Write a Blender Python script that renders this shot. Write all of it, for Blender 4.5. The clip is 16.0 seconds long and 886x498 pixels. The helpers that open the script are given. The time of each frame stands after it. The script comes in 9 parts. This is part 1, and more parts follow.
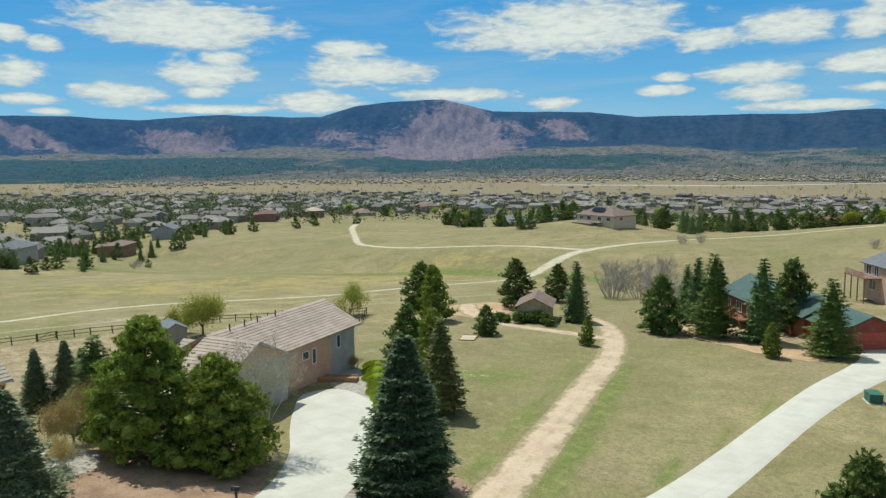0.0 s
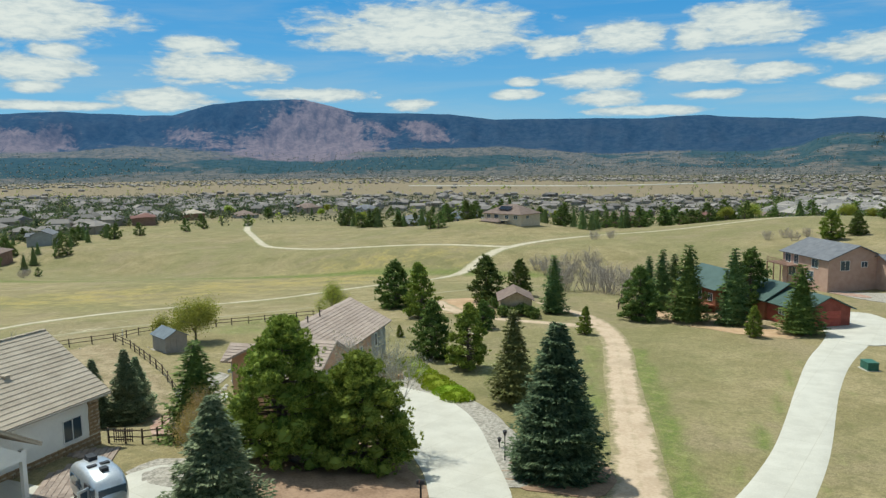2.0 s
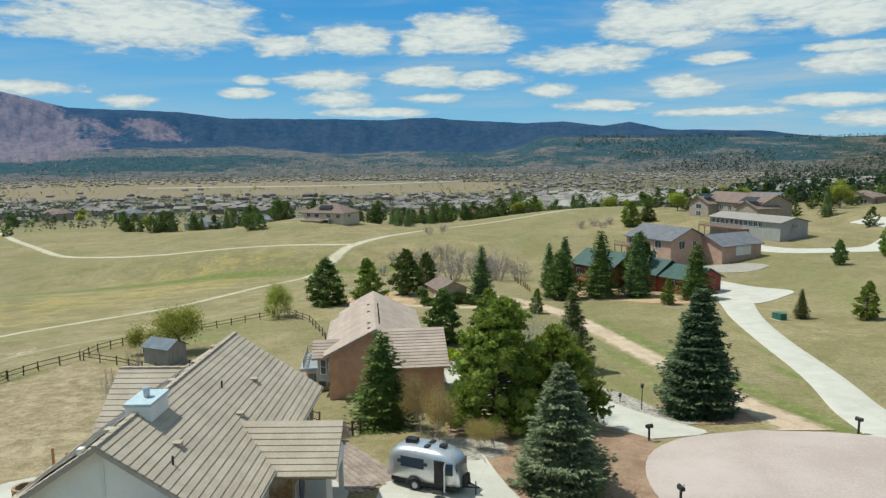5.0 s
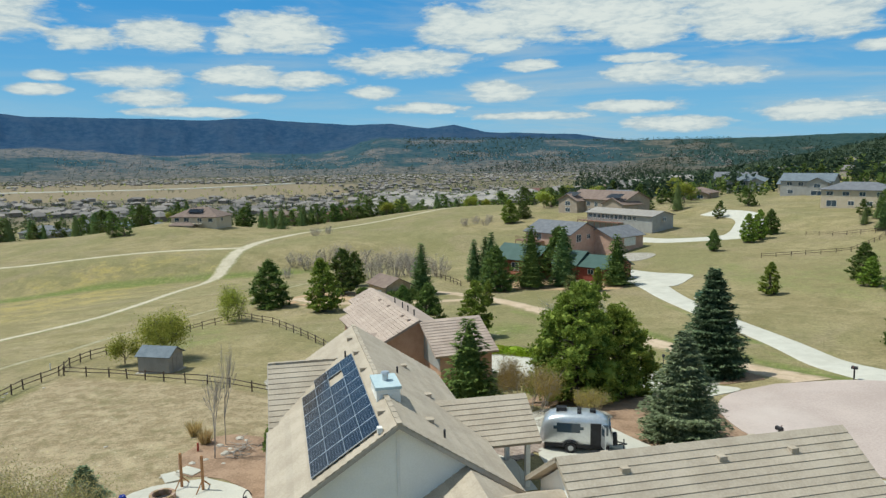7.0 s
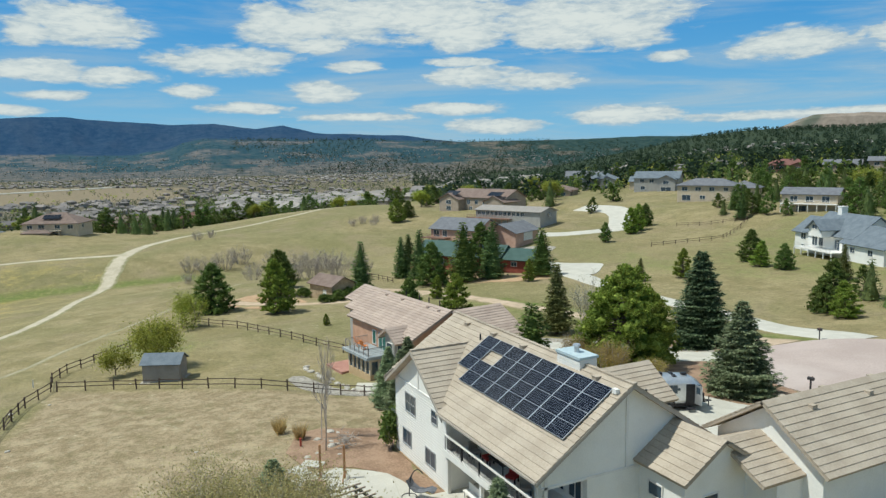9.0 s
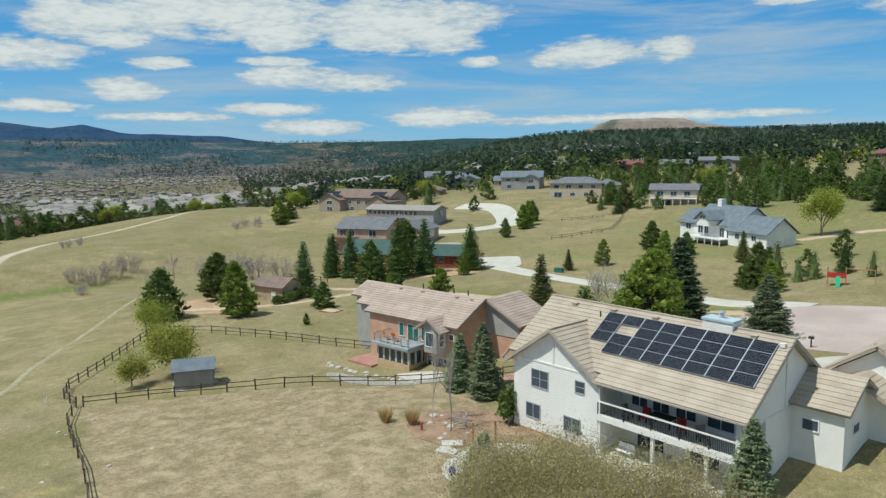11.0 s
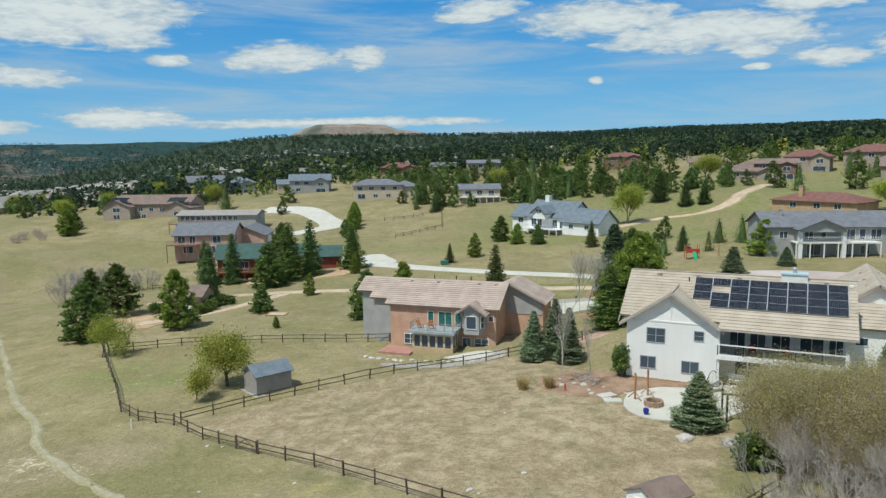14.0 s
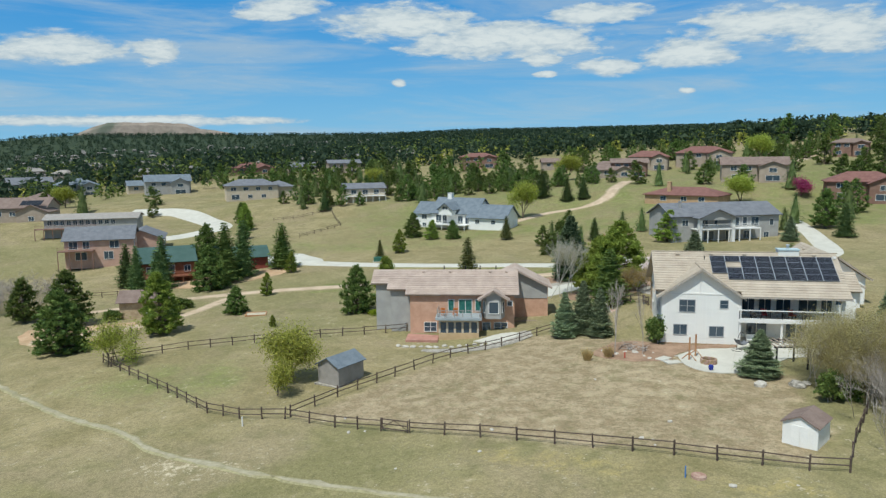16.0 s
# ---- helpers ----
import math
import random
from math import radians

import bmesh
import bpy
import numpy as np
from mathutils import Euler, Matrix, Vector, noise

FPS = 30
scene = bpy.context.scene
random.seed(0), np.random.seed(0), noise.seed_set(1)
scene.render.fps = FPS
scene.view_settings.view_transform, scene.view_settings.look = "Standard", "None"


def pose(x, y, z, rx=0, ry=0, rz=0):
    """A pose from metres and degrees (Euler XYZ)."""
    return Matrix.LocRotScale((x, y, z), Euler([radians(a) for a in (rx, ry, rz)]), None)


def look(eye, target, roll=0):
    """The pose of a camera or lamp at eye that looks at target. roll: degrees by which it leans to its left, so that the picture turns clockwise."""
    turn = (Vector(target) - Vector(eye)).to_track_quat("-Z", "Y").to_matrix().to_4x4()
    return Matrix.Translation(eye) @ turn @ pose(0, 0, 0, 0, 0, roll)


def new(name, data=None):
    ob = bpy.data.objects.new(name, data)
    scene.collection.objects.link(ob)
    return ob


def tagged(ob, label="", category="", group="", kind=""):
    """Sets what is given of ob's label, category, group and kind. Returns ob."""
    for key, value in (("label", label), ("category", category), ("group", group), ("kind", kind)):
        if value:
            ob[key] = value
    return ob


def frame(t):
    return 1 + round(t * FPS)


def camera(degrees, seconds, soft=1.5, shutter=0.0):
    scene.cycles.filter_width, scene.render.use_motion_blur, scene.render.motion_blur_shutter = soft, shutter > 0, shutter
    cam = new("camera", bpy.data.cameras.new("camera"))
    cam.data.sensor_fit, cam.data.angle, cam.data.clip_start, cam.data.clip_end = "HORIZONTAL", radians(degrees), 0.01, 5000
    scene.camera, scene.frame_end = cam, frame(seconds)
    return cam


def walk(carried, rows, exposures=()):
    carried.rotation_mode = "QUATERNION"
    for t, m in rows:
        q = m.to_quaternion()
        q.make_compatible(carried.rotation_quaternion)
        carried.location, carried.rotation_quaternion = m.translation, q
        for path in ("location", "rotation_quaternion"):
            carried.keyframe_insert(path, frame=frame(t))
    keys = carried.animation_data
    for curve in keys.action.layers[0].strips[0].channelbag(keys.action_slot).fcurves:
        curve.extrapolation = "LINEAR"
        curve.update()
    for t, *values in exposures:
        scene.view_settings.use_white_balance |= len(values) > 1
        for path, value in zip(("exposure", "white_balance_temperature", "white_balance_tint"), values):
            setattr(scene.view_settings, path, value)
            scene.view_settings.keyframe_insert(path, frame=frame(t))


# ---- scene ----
cam = camera(63.30, 16.0, 1.4)
# seconds, place, and yaw, pitch and roll in degrees
PATH = [
    (0.0, (21.50, 65.69, 20.08), (122.636, -7.096, 0.810)),
    (0.5, (23.77, 61.86, 19.99), (120.170, -7.083, 0.719)),
    (1.0, (26.34, 57.72, 19.94), (117.482, -7.091, 0.675)),
    (1.5, (29.10, 53.28, 19.91), (114.596, -7.114, 0.667)),
    (2.0, (31.93, 48.58, 19.90), (111.534, -7.150, 0.684)),
    (2.5, (34.72, 43.65, 19.90), (108.318, -7.193, 0.715)),
    (3.0, (37.34, 38.51, 19.91), (104.971, -7.238, 0.747)),
    (3.5, (39.69, 33.21, 19.92), (101.515, -7.282, 0.770)),
    (4.0, (41.66, 27.78, 19.93), (97.973, -7.319, 0.771)),
    (4.5, (43.15, 22.24, 19.93), (94.372, -7.346, 0.744)),
    (5.0, (44.24, 16.69, 19.93), (90.755, -7.365, 0.705)),
    (5.5, (45.03, 11.19, 19.92), (87.171, -7.377, 0.671)),
    (6.0, (45.62, 5.82, 19.91), (83.668, -7.383, 0.662)),
    (6.5, (46.07, 0.65, 19.91), (80.277, -7.387, 0.692)),
    (7.0, (46.31, -4.40, 19.90), (76.959, -7.390, 0.746)),
    (7.5, (46.21, -9.42, 19.89), (73.657, -7.398, 0.804)),
    (8.0, (45.67, -14.50, 19.88), (70.314, -7.413, 0.846)),
    (8.5, (44.61, -19.72, 19.85), (66.888, -7.438, 0.858)),
    (9.0, (43.08, -25.05, 19.81), (63.394, -7.469, 0.847)),
    (9.5, (41.16, -30.42, 19.77), (59.862, -7.500, 0.830)),
    (10.0, (38.95, -35.80, 19.74), (56.320, -7.526, 0.821)),
    (10.5, (36.52, -41.14, 19.71), (52.786, -7.543, 0.830)),
    (11.0, (33.80, -46.40, 19.70), (49.228, -7.551, 0.851)),
    (11.5, (30.71, -51.58, 19.69), (45.601, -7.552, 0.872)),
    (12.0, (27.18, -56.66, 19.69), (41.860, -7.547, 0.883)),
    (12.5, (23.14, -61.63, 19.69), (37.977, -7.537, 0.874)),
    (13.0, (18.62, -66.43, 19.69), (33.987, -7.526, 0.847)),
    (13.5, (13.69, -71.02, 19.69), (29.941, -7.517, 0.809)),
    (14.0, (8.39, -75.34, 19.68), (25.891, -7.513, 0.764)),
    (14.5, (2.79, -79.36, 19.66), (21.889, -7.517, 0.716)),
    (15.0, (-3.06, -83.00, 19.62), (17.985, -7.532, 0.670)),
    (15.5, (-9.11, -86.23, 19.57), (14.232, -7.561, 0.632)),
    (16.0, (-15.29, -89.00, 19.49), (10.682, -7.608, 0.606)),
]
walk(cam, [(t, pose(*e, 90 + a[1], a[2], a[0])) for t, e, a in PATH], ((0.0, 0.02, 6400, 1), (8.0, -0.05, 6290, 2), (12.0, -0.09, 6180, 4), (16.0, -0.07, 6050, 4)))

# ---- world and sun ----
SUN_ELEVATION, SUN_AZIMUTH = radians(62), radians(200)
world = bpy.data.worlds.new("sky")
scene.world = world
world.use_nodes = True


def link(nt, a, b):
    nt.links.new(a, b)


def math_node(nt, op, a, b=None, clamp=False):
    n = nt.nodes.new("ShaderNodeMath")
    n.operation, n.use_clamp = op, clamp
    for i, v in enumerate((a, b)):
        if v is None:
            continue
        if isinstance(v, (int, float)):
            n.inputs[i].default_value = v
        else:
            link(nt, v, n.inputs[i])
    return n.outputs[0]


def ramp(nt, value, a, b):
    n = nt.nodes.new("ShaderNodeMapRange")
    n.interpolation_type = "SMOOTHSTEP"
    link(nt, value, n.inputs["Value"])
    n.inputs["From Min"].default_value, n.inputs["From Max"].default_value = a, b
    return n.outputs["Result"]


def noise_node(nt, vector, scale, detail=4.0, rough=0.55, distort=0.0):
    n = nt.nodes.new("ShaderNodeTexNoise")
    link(nt, vector, n.inputs["Vector"])
    n.inputs["Scale"].default_value, n.inputs["Detail"].default_value = scale, detail
    n.inputs["Roughness"].default_value, n.inputs["Distortion"].default_value = rough, distort
    return n.outputs["Fac"]


def mix_color(nt, fac, a, b):
    n = nt.nodes.new("ShaderNodeMix")
    n.data_type = "RGBA"
    for socket, v in ((n.inputs[0], fac), (n.inputs[6], a), (n.inputs[7], b)):
        if isinstance(v, (int, float)):
            socket.default_value = v
        elif isinstance(v, tuple):
            socket.default_value = (*v, 1.0)
        else:
            link(nt, v, socket)
    return n.outputs[2]


# clouds by quarter of the sky: yaw, height and half-widths in degrees
CLOUDS_WEST = [
    (152.9, 8.8, 1.1, 0.58), (152.5, 6.3, 1.9, 0.89), (152.1, 4.5, 2.1, 0.41), (151.0, 3.7, 1.4, 0.27), (150.8, 8.2, 1.3, 0.55),
    (146.4, 5.0, 3.3, 0.79), (142.0, 9.9, 8.1, 1.79), (140.6, 5.2, 1.8, 0.49), (140.3, 6.5, 4.0, 0.97), (139.8, 4.0, 5.2, 0.37),
    (139.3, 7.6, 1.8, 0.69), (132.3, 4.6, 4.1, 0.81), (129.9, 8.5, 2.7, 0.66), (128.8, 6.8, 5.6, 1.18), (121.4, 5.0, 4.8, 0.52),
    (114.0, 4.2, 2.1, 0.47), (113.0, 9.8, 9.5, 2.11), (105.8, 4.9, 1.9, 0.45), (105.5, 5.8, 1.4, 0.41), (103.1, 8.4, 2.3, 0.91),
]
CLOUDS_NORTH_WEST = [
    (99.5, 5.9, 3.6, 0.79), (98.9, 4.5, 3.1, 0.63), (97.4, 8.9, 3.4, 1.2), (95.9, 3.4, 4.6, 0.39), (93.5, 6.1, 2.3, 0.74),
    (92.6, 8.8, 2.0, 1.15), (91.7, 6.1, 3.3, 0.82), (91.7, 4.5, 2.6, 0.38), (89.4, 9.3, 4.8, 1.61), (87.3, 5.9, 3.2, 0.71),
    (82.4, 4.9, 2.1, 0.51), (79.7, 7.2, 5.5, 1.05), (78.4, 3.7, 3.4, 0.43), (76.6, 9.9, 2.6, 1.64), (72.7, 8.4, 2.7, 0.71),
    (72.7, 4.9, 3.2, 0.77), (70.1, 6.8, 2.4, 0.5), (70.1, 3.0, 5.5, 0.34), (69.7, 10.0, 3.6, 1.54), (62.2, 9.4, 5.5, 1.51),
    (62.1, 7.1, 3.1, 0.37), (62.1, 3.6, 4.7, 0.5), (66.0, 10.6, 11.0, 1.7), (53.0, 10.0, 9.0, 2.0), (74.0, 9.6, 5.0, 1.3),
]
CLOUDS_NORTH = [
    (61.3, 6.0, 4.3, 0.74), (59.2, 2.2, 4.6, 0.58), (56.2, 5.6, 4.4, 0.68), (54.4, 9.0, 4.8, 1.37), (49.9, 2.9, 5.2, 0.56),
    (49.5, 9.2, 4.1, 1.46), (49.5, 2.9, 4.7, 0.77), (46.4, 7.0, 1.7, 0.46), (38.0, 7.4, 4.6, 1.09), (36.9, 2.5, 12.1, 0.39),
    (32.4, 2.6, 9.8, 0.36), (31.6, 7.3, 2.0, 0.99), (24.0, 10.4, 2.4, 0.5), (22.7, 11.0, 3.5, 0.71), (14.1, 5.4, 0.6, 0.3),
    (13.3, 9.8, 6.7, 1.39), (5.6, 8.5, 8.6, 1.49), (3.0, 7.0, 1.8, 0.5), (2.7, 5.9, 1.0, 0.25), (-0.8, 10.2, 4.0, 0.8),
    (-1.7, 6.3, 2.8, 0.66), (-7.7, 7.1, 4.3, 1.04), (-7.8, 4.4, 0.7, 0.24), (-12.5, 8.9, 5.5, 1.44), (-17.8, 8.0, 4.2, 1.54),
]
wn = world.node_tree
wn.nodes.clear()
sky = wn.nodes.new("ShaderNodeTexSky")
sky.sky_type, sky.sun_disc = "NISHITA", False
sky.sun_elevation, sky.sun_rotation = SUN_ELEVATION, SUN_AZIMUTH
sky.altitude, sky.air_density, sky.dust_density, sky.ozone_density = 2200, 1.0, 0.6, 2.0
coord = wn.nodes.new("ShaderNodeTexCoord").outputs["Generated"]
sep = wn.nodes.new("ShaderNodeSeparateXYZ")
link(wn, coord, sep.inputs[0])
yaw = math_node(wn, "ARCTAN2", math_node(wn, "MULTIPLY", sep.outputs[0], -1.0), sep.outputs[1])
yaw = math_node(wn, "MULTIPLY", yaw, 180 / math.pi)
lift = math_node(wn, "MULTIPLY", math_node(wn, "ARCSINE", sep.outputs[2]), 180 / math.pi)
flat = wn.nodes.new("ShaderNodeCombineXYZ")
link(wn, math_node(wn, "MULTIPLY", yaw, 0.30), flat.inputs[0])
link(wn, lift, flat.inputs[1])
puff = noise_node(wn, flat.outputs[0], 0.95, 7.0, 0.56, 0.5)
wide = noise_node(wn, flat.outputs[0], 0.16, 3.0, 0.5)
fine_puff = noise_node(wn, flat.outputs[0], 3.2, 6.0, 0.62, 0.4)
dome = wn.nodes.new("ShaderNodeCombineXYZ")
link(wn, yaw, dome.inputs[0])
link(wn, lift, dome.inputs[1])
body = None
for cy, cl, hw, hh in CLOUDS_WEST + CLOUDS_NORTH_WEST + CLOUDS_NORTH:
    place = wn.nodes.new("ShaderNodeMapping")
    place.vector_type = "TEXTURE"
    place.inputs["Location"].default_value = (cy, cl, 0)
    place.inputs["Scale"].default_value = (hw * 1.32, hh * 1.4, 1)
    link(wn, dome.outputs[0], place.inputs["Vector"])
    ball = wn.nodes.new("ShaderNodeTexGradient")
    ball.gradient_type = "SPHERICAL"
    link(wn, place.outputs[0], ball.inputs[0])
    body = ball.outputs["Fac"] if body is None else math_node(wn, "MAXIMUM", body, ball.outputs["Fac"])
high = ramp(wn, lift, 12.5, 22.0)
cover = math_node(wn, "MAXIMUM", body, math_node(wn, "MULTIPLY", math_node(wn, "MULTIPLY", high, ramp(wn, wide, 0.42, 0.62)), 0.7))
rough_edge = math_node(wn, "ADD", math_node(wn, "MULTIPLY", math_node(wn, "SUBTRACT", puff, 0.5), 1.25), math_node(wn, "MULTIPLY", math_node(wn, "SUBTRACT", fine_puff, 0.5), 0.36))
dense = math_node(wn, "ADD", cover, rough_edge)
mask = math_node(wn, "MULTIPLY", ramp(wn, dense, 0.12, 0.52), ramp(wn, body, 0.0, 0.16))
mask = math_node(wn, "MAXIMUM", mask, math_node(wn, "MULTIPLY", high, ramp(wn, dense, 0.20, 0.5)))
streak = wn.nodes.new("ShaderNodeCombineXYZ")
link(wn, math_node(wn, "MULTIPLY", yaw, 0.12), streak.inputs[0])
link(wn, lift, streak.inputs[1])
north_side = math_node(wn, "SUBTRACT", 1.0, ramp(wn, yaw, 60.0, 108.0))
veil = math_node(wn, "MULTIPLY", ramp(wn, noise_node(wn, streak.outputs[0], 0.42, 7.0, 0.62, 0.5), 0.40, 0.70), math_node(wn, "ADD", math_node(wn, "MULTIPLY", north_side, 0.44), 0.22))
mask = math_node(wn, "MAXIMUM", mask, veil)
shade = ramp(wn, math_node(wn, "ADD", math_node(wn, "MULTIPLY", dense, 0.55), math_node(wn, "MULTIPLY", fine_puff, 0.7)), 0.40, 0.92)
white = mix_color(wn, shade, (4.7, 5.5, 6.1), (7.5, 7.7, 7.5))
hue = wn.nodes.new("ShaderNodeHueSaturation")
link(wn, sky.outputs[0], hue.inputs["Color"])
hue.inputs["Hue"].default_value, hue.inputs["Saturation"].default_value, hue.inputs["Value"].default_value = 0.487, 1.35, 1.05
azure = math_node(wn, "MULTIPLY", math_node(wn, "SUBTRACT", 1.0, ramp(wn, lift, 6.0, 40.0)), 0.85)
clear = mix_color(wn, azure, hue.outputs[0], mix_color(wn, ramp(wn, lift, 0.5, 13.0), (2.0, 4.7, 7.3), (0.62, 3.1, 7.0)))
final = mix_color(wn, mask, clear, white)
bg = wn.nodes.new("ShaderNodeBackground")
link(wn, final, bg.inputs[0])
bg.inputs[1].default_value = 0.10
link(wn, bg.outputs[0], wn.nodes.new("ShaderNodeOutputWorld").inputs[0])

sun = new("sun", bpy.data.lights.new("sun", "SUN"))
sun.data.energy, sun.data.angle, sun.data.color = 4.3, radians(0.6), (1.0, 0.96, 0.89)
sun_way = Vector((math.sin(SUN_AZIMUTH) * math.cos(SUN_ELEVATION), math.cos(SUN_AZIMUTH) * math.cos(SUN_ELEVATION), math.sin(SUN_ELEVATION)))
sun.matrix_world = look(sun_way * 300, (0, 0, 0))

# ---- materials ----


def material(name, a, b, rough=0.85, scale=2.0, fine=25.0, bump=0.15, metal=0.0, third=None, spec=0.3, vary=0.0, where="Object"):
    """Two colours mixed by a broad and a fine noise, with a bump."""
    m = bpy.data.materials.new(name)
    m.use_nodes = True
    nt = m.node_tree
    p = nt.nodes["Principled BSDF"]
    if where == "Object":
        vec = nt.nodes.new("ShaderNodeTexCoord").outputs["Object"]
    else:
        vec = nt.nodes.new("ShaderNodeNewGeometry").outputs["Position"]
    big, small = noise_node(nt, vec, scale, 4.0), noise_node(nt, vec, fine, 3.0)
    fac = ramp(nt, math_node(nt, "ADD", math_node(nt, "MULTIPLY", big, 0.6), math_node(nt, "MULTIPLY", small, 0.4)), 0.36, 0.64)
    col = mix_color(nt, fac, a, b)
    if third:
        col = mix_color(nt, ramp(nt, noise_node(nt, vec, scale * 0.45, 5.0), 0.5, 0.68), col, third)
    if vary:
        info = nt.nodes.new("ShaderNodeObjectInfo")
        hsv = nt.nodes.new("ShaderNodeHueSaturation")
        link(nt, col, hsv.inputs["Color"])
        link(nt, math_node(nt, "ADD", math_node(nt, "MULTIPLY", info.outputs["Random"], vary), 1.0 - vary / 2), hsv.inputs["Value"])
        col = hsv.outputs[0]
    link(nt, col, p.inputs["Base Color"])
    p.inputs["Roughness"].default_value, p.inputs["Metallic"].default_value = rough, metal
    p.inputs["Specular IOR Level"].default_value = spec
    if bump:
        bn = nt.nodes.new("ShaderNodeBump")
        bn.inputs["Strength"].default_value, bn.inputs["Distance"].default_value = bump, 0.05
        link(nt, small, bn.inputs["Height"])
        link(nt, bn.outputs[0], p.inputs["Normal"])
    return m


def leaf_material(name, a, b, rough=0.7, island=0.6, thin=0.4):
    """Foliage: each leaf or tuft has its own shade between two greens."""
    m = bpy.data.materials.new(name)
    m.use_nodes = True
    nt = m.node_tree
    p = nt.nodes["Principled BSDF"]
    geo = nt.nodes.new("ShaderNodeNewGeometry")
    info = nt.nodes.new("ShaderNodeObjectInfo")
    vec = nt.nodes.new("ShaderNodeTexCoord").outputs["Object"]
    f = math_node(nt, "ADD", math_node(nt, "MULTIPLY", geo.outputs["Random Per Island"], island), math_node(nt, "MULTIPLY", noise_node(nt, vec, 0.9, 3.0), 1.0 - island))
    col = mix_color(nt, ramp(nt, f, 0.15, 0.85), a, b)
    hsv = nt.nodes.new("ShaderNodeHueSaturation")
    link(nt, col, hsv.inputs["Color"])
    link(nt, math_node(nt, "ADD", math_node(nt, "MULTIPLY", info.outputs["Random"], 0.4), 0.8), hsv.inputs["Value"])
    link(nt, math_node(nt, "ADD", math_node(nt, "MULTIPLY", info.outputs["Random"], 0.03), 0.485), hsv.inputs["Hue"])
    link(nt, hsv.outputs[0], p.inputs["Base Color"])
    p.inputs["Roughness"].default_value = rough
    p.inputs["Specular IOR Level"].default_value = 0.2
    if thin:
        tr = nt.nodes.new("ShaderNodeBsdfTranslucent")
        link(nt, hsv.outputs[0], tr.inputs[0])
        mx = nt.nodes.new("ShaderNodeMixShader")
        mx.inputs[0].default_value = thin
        link(nt, p.outputs[0], mx.inputs[1])
        link(nt, tr.outputs[0], mx.inputs[2])
        link(nt, mx.outputs[0], nt.nodes["Material Output"].inputs["Surface"])
    return m


def ground_material():
    """Prairie grass: the mesh carries how bare, how green and how yellow it is."""
    m = bpy.data.materials.new("prairie_grass")
    m.use_nodes = True
    nt = m.node_tree
    p = nt.nodes["Principled BSDF"]
    pos = nt.nodes.new("ShaderNodeNewGeometry").outputs["Position"]
    at = nt.nodes.new("ShaderNodeAttribute")
    at.attribute_name = "cover"
    s = nt.nodes.new("ShaderNodeSeparateColor")
    link(nt, at.outputs["Color"], s.inputs[0])
    broad, mid, fine = noise_node(nt, pos, 0.02, 5.0, 0.6), noise_node(nt, pos, 0.13, 6.0, 0.65), noise_node(nt, pos, 2.2, 6.0, 0.7)
    tuft = noise_node(nt, pos, 0.6, 5.0, 0.7)
    col = mix_color(nt, ramp(nt, mid, 0.35, 0.65), (0.230, 0.203, 0.108), (0.335, 0.290, 0.175))
    col = mix_color(nt, math_node(nt, "MULTIPLY", ramp(nt, broad, 0.42, 0.60), 0.65), col, (0.188, 0.192, 0.090))

    earth = ramp(nt, noise_node(nt, pos, 0.06, 5.0, 0.62, 0.6), 0.50, 0.64)
    col = mix_color(nt, math_node(nt, "MULTIPLY", earth, 0.6), col, (0.285, 0.240, 0.165))

    def grown(socket, soft, edge):
        w = math_node(nt, "ADD", socket, math_node(nt, "MULTIPLY", math_node(nt, "SUBTRACT", mid, 0.5), soft))
        w = math_node(nt, "ADD", w, math_node(nt, "MULTIPLY", math_node(nt, "SUBTRACT", tuft, 0.5), soft * 0.6))
        return ramp(nt, w, edge, edge + 0.45)

    col = mix_color(nt, grown(s.outputs[2], 1.3, 0.35), col, (0.38, 0.315, 0.11))
    col = mix_color(nt, grown(s.outputs[0], 1.0, 0.3), col, mix_color(nt, ramp(nt, tuft, 0.35, 0.65), (0.262, 0.210, 0.140), (0.395, 0.330, 0.236)))
    col = mix_color(nt, grown(s.outputs[1], 0.9, 0.3), col, mix_color(nt, ramp(nt, tuft, 0.35, 0.65), (0.105, 0.165, 0.036), (0.185, 0.222, 0.070)))
    grain = noise_node(nt, pos, 8.0, 4.0, 0.75)
    col = mix_color(nt, math_node(nt, "MULTIPLY", ramp(nt, fine, 0.44, 0.64), 0.46), col, (0.098, 0.094, 0.052))
    col = mix_color(nt, math_node(nt, "MULTIPLY", ramp(nt, grain, 0.46, 0.66), 0.40), col, (0.105, 0.100, 0.060))
    col = mix_color(nt, math_node(nt, "MULTIPLY", ramp(nt, math_node(nt, "SUBTRACT", 1.0, grain), 0.50, 0.66), 0.30), col, (0.47, 0.42, 0.28))
    clump = noise_node(nt, pos, 0.33, 6.0, 0.72, 0.4)
    col = mix_color(nt, math_node(nt, "MULTIPLY", ramp(nt, clump, 0.50, 0.66), 0.40), col, (0.125, 0.130, 0.060))
    col = mix_color(nt, math_node(nt, "MULTIPLY", ramp(nt, tuft, 0.54, 0.72), 0.30), col, (0.43, 0.38, 0.24))
    aw = nt.nodes.new("ShaderNodeAttribute")
    aw.attribute_name = "woods"
    sw = nt.nodes.new("ShaderNodeSeparateColor")
    link(nt, aw.outputs["Color"], sw.inputs[0])
    wide, spots = noise_node(nt, pos, 0.004, 5.0, 0.6), noise_node(nt, pos, 0.03, 6.0, 0.75)
    # far forest ground, its dark tone also standing for cloud shade
    trees = mix_color(nt, ramp(nt, spots, 0.35, 0.65), (0.018, 0.034, 0.022), (0.055, 0.075, 0.042))
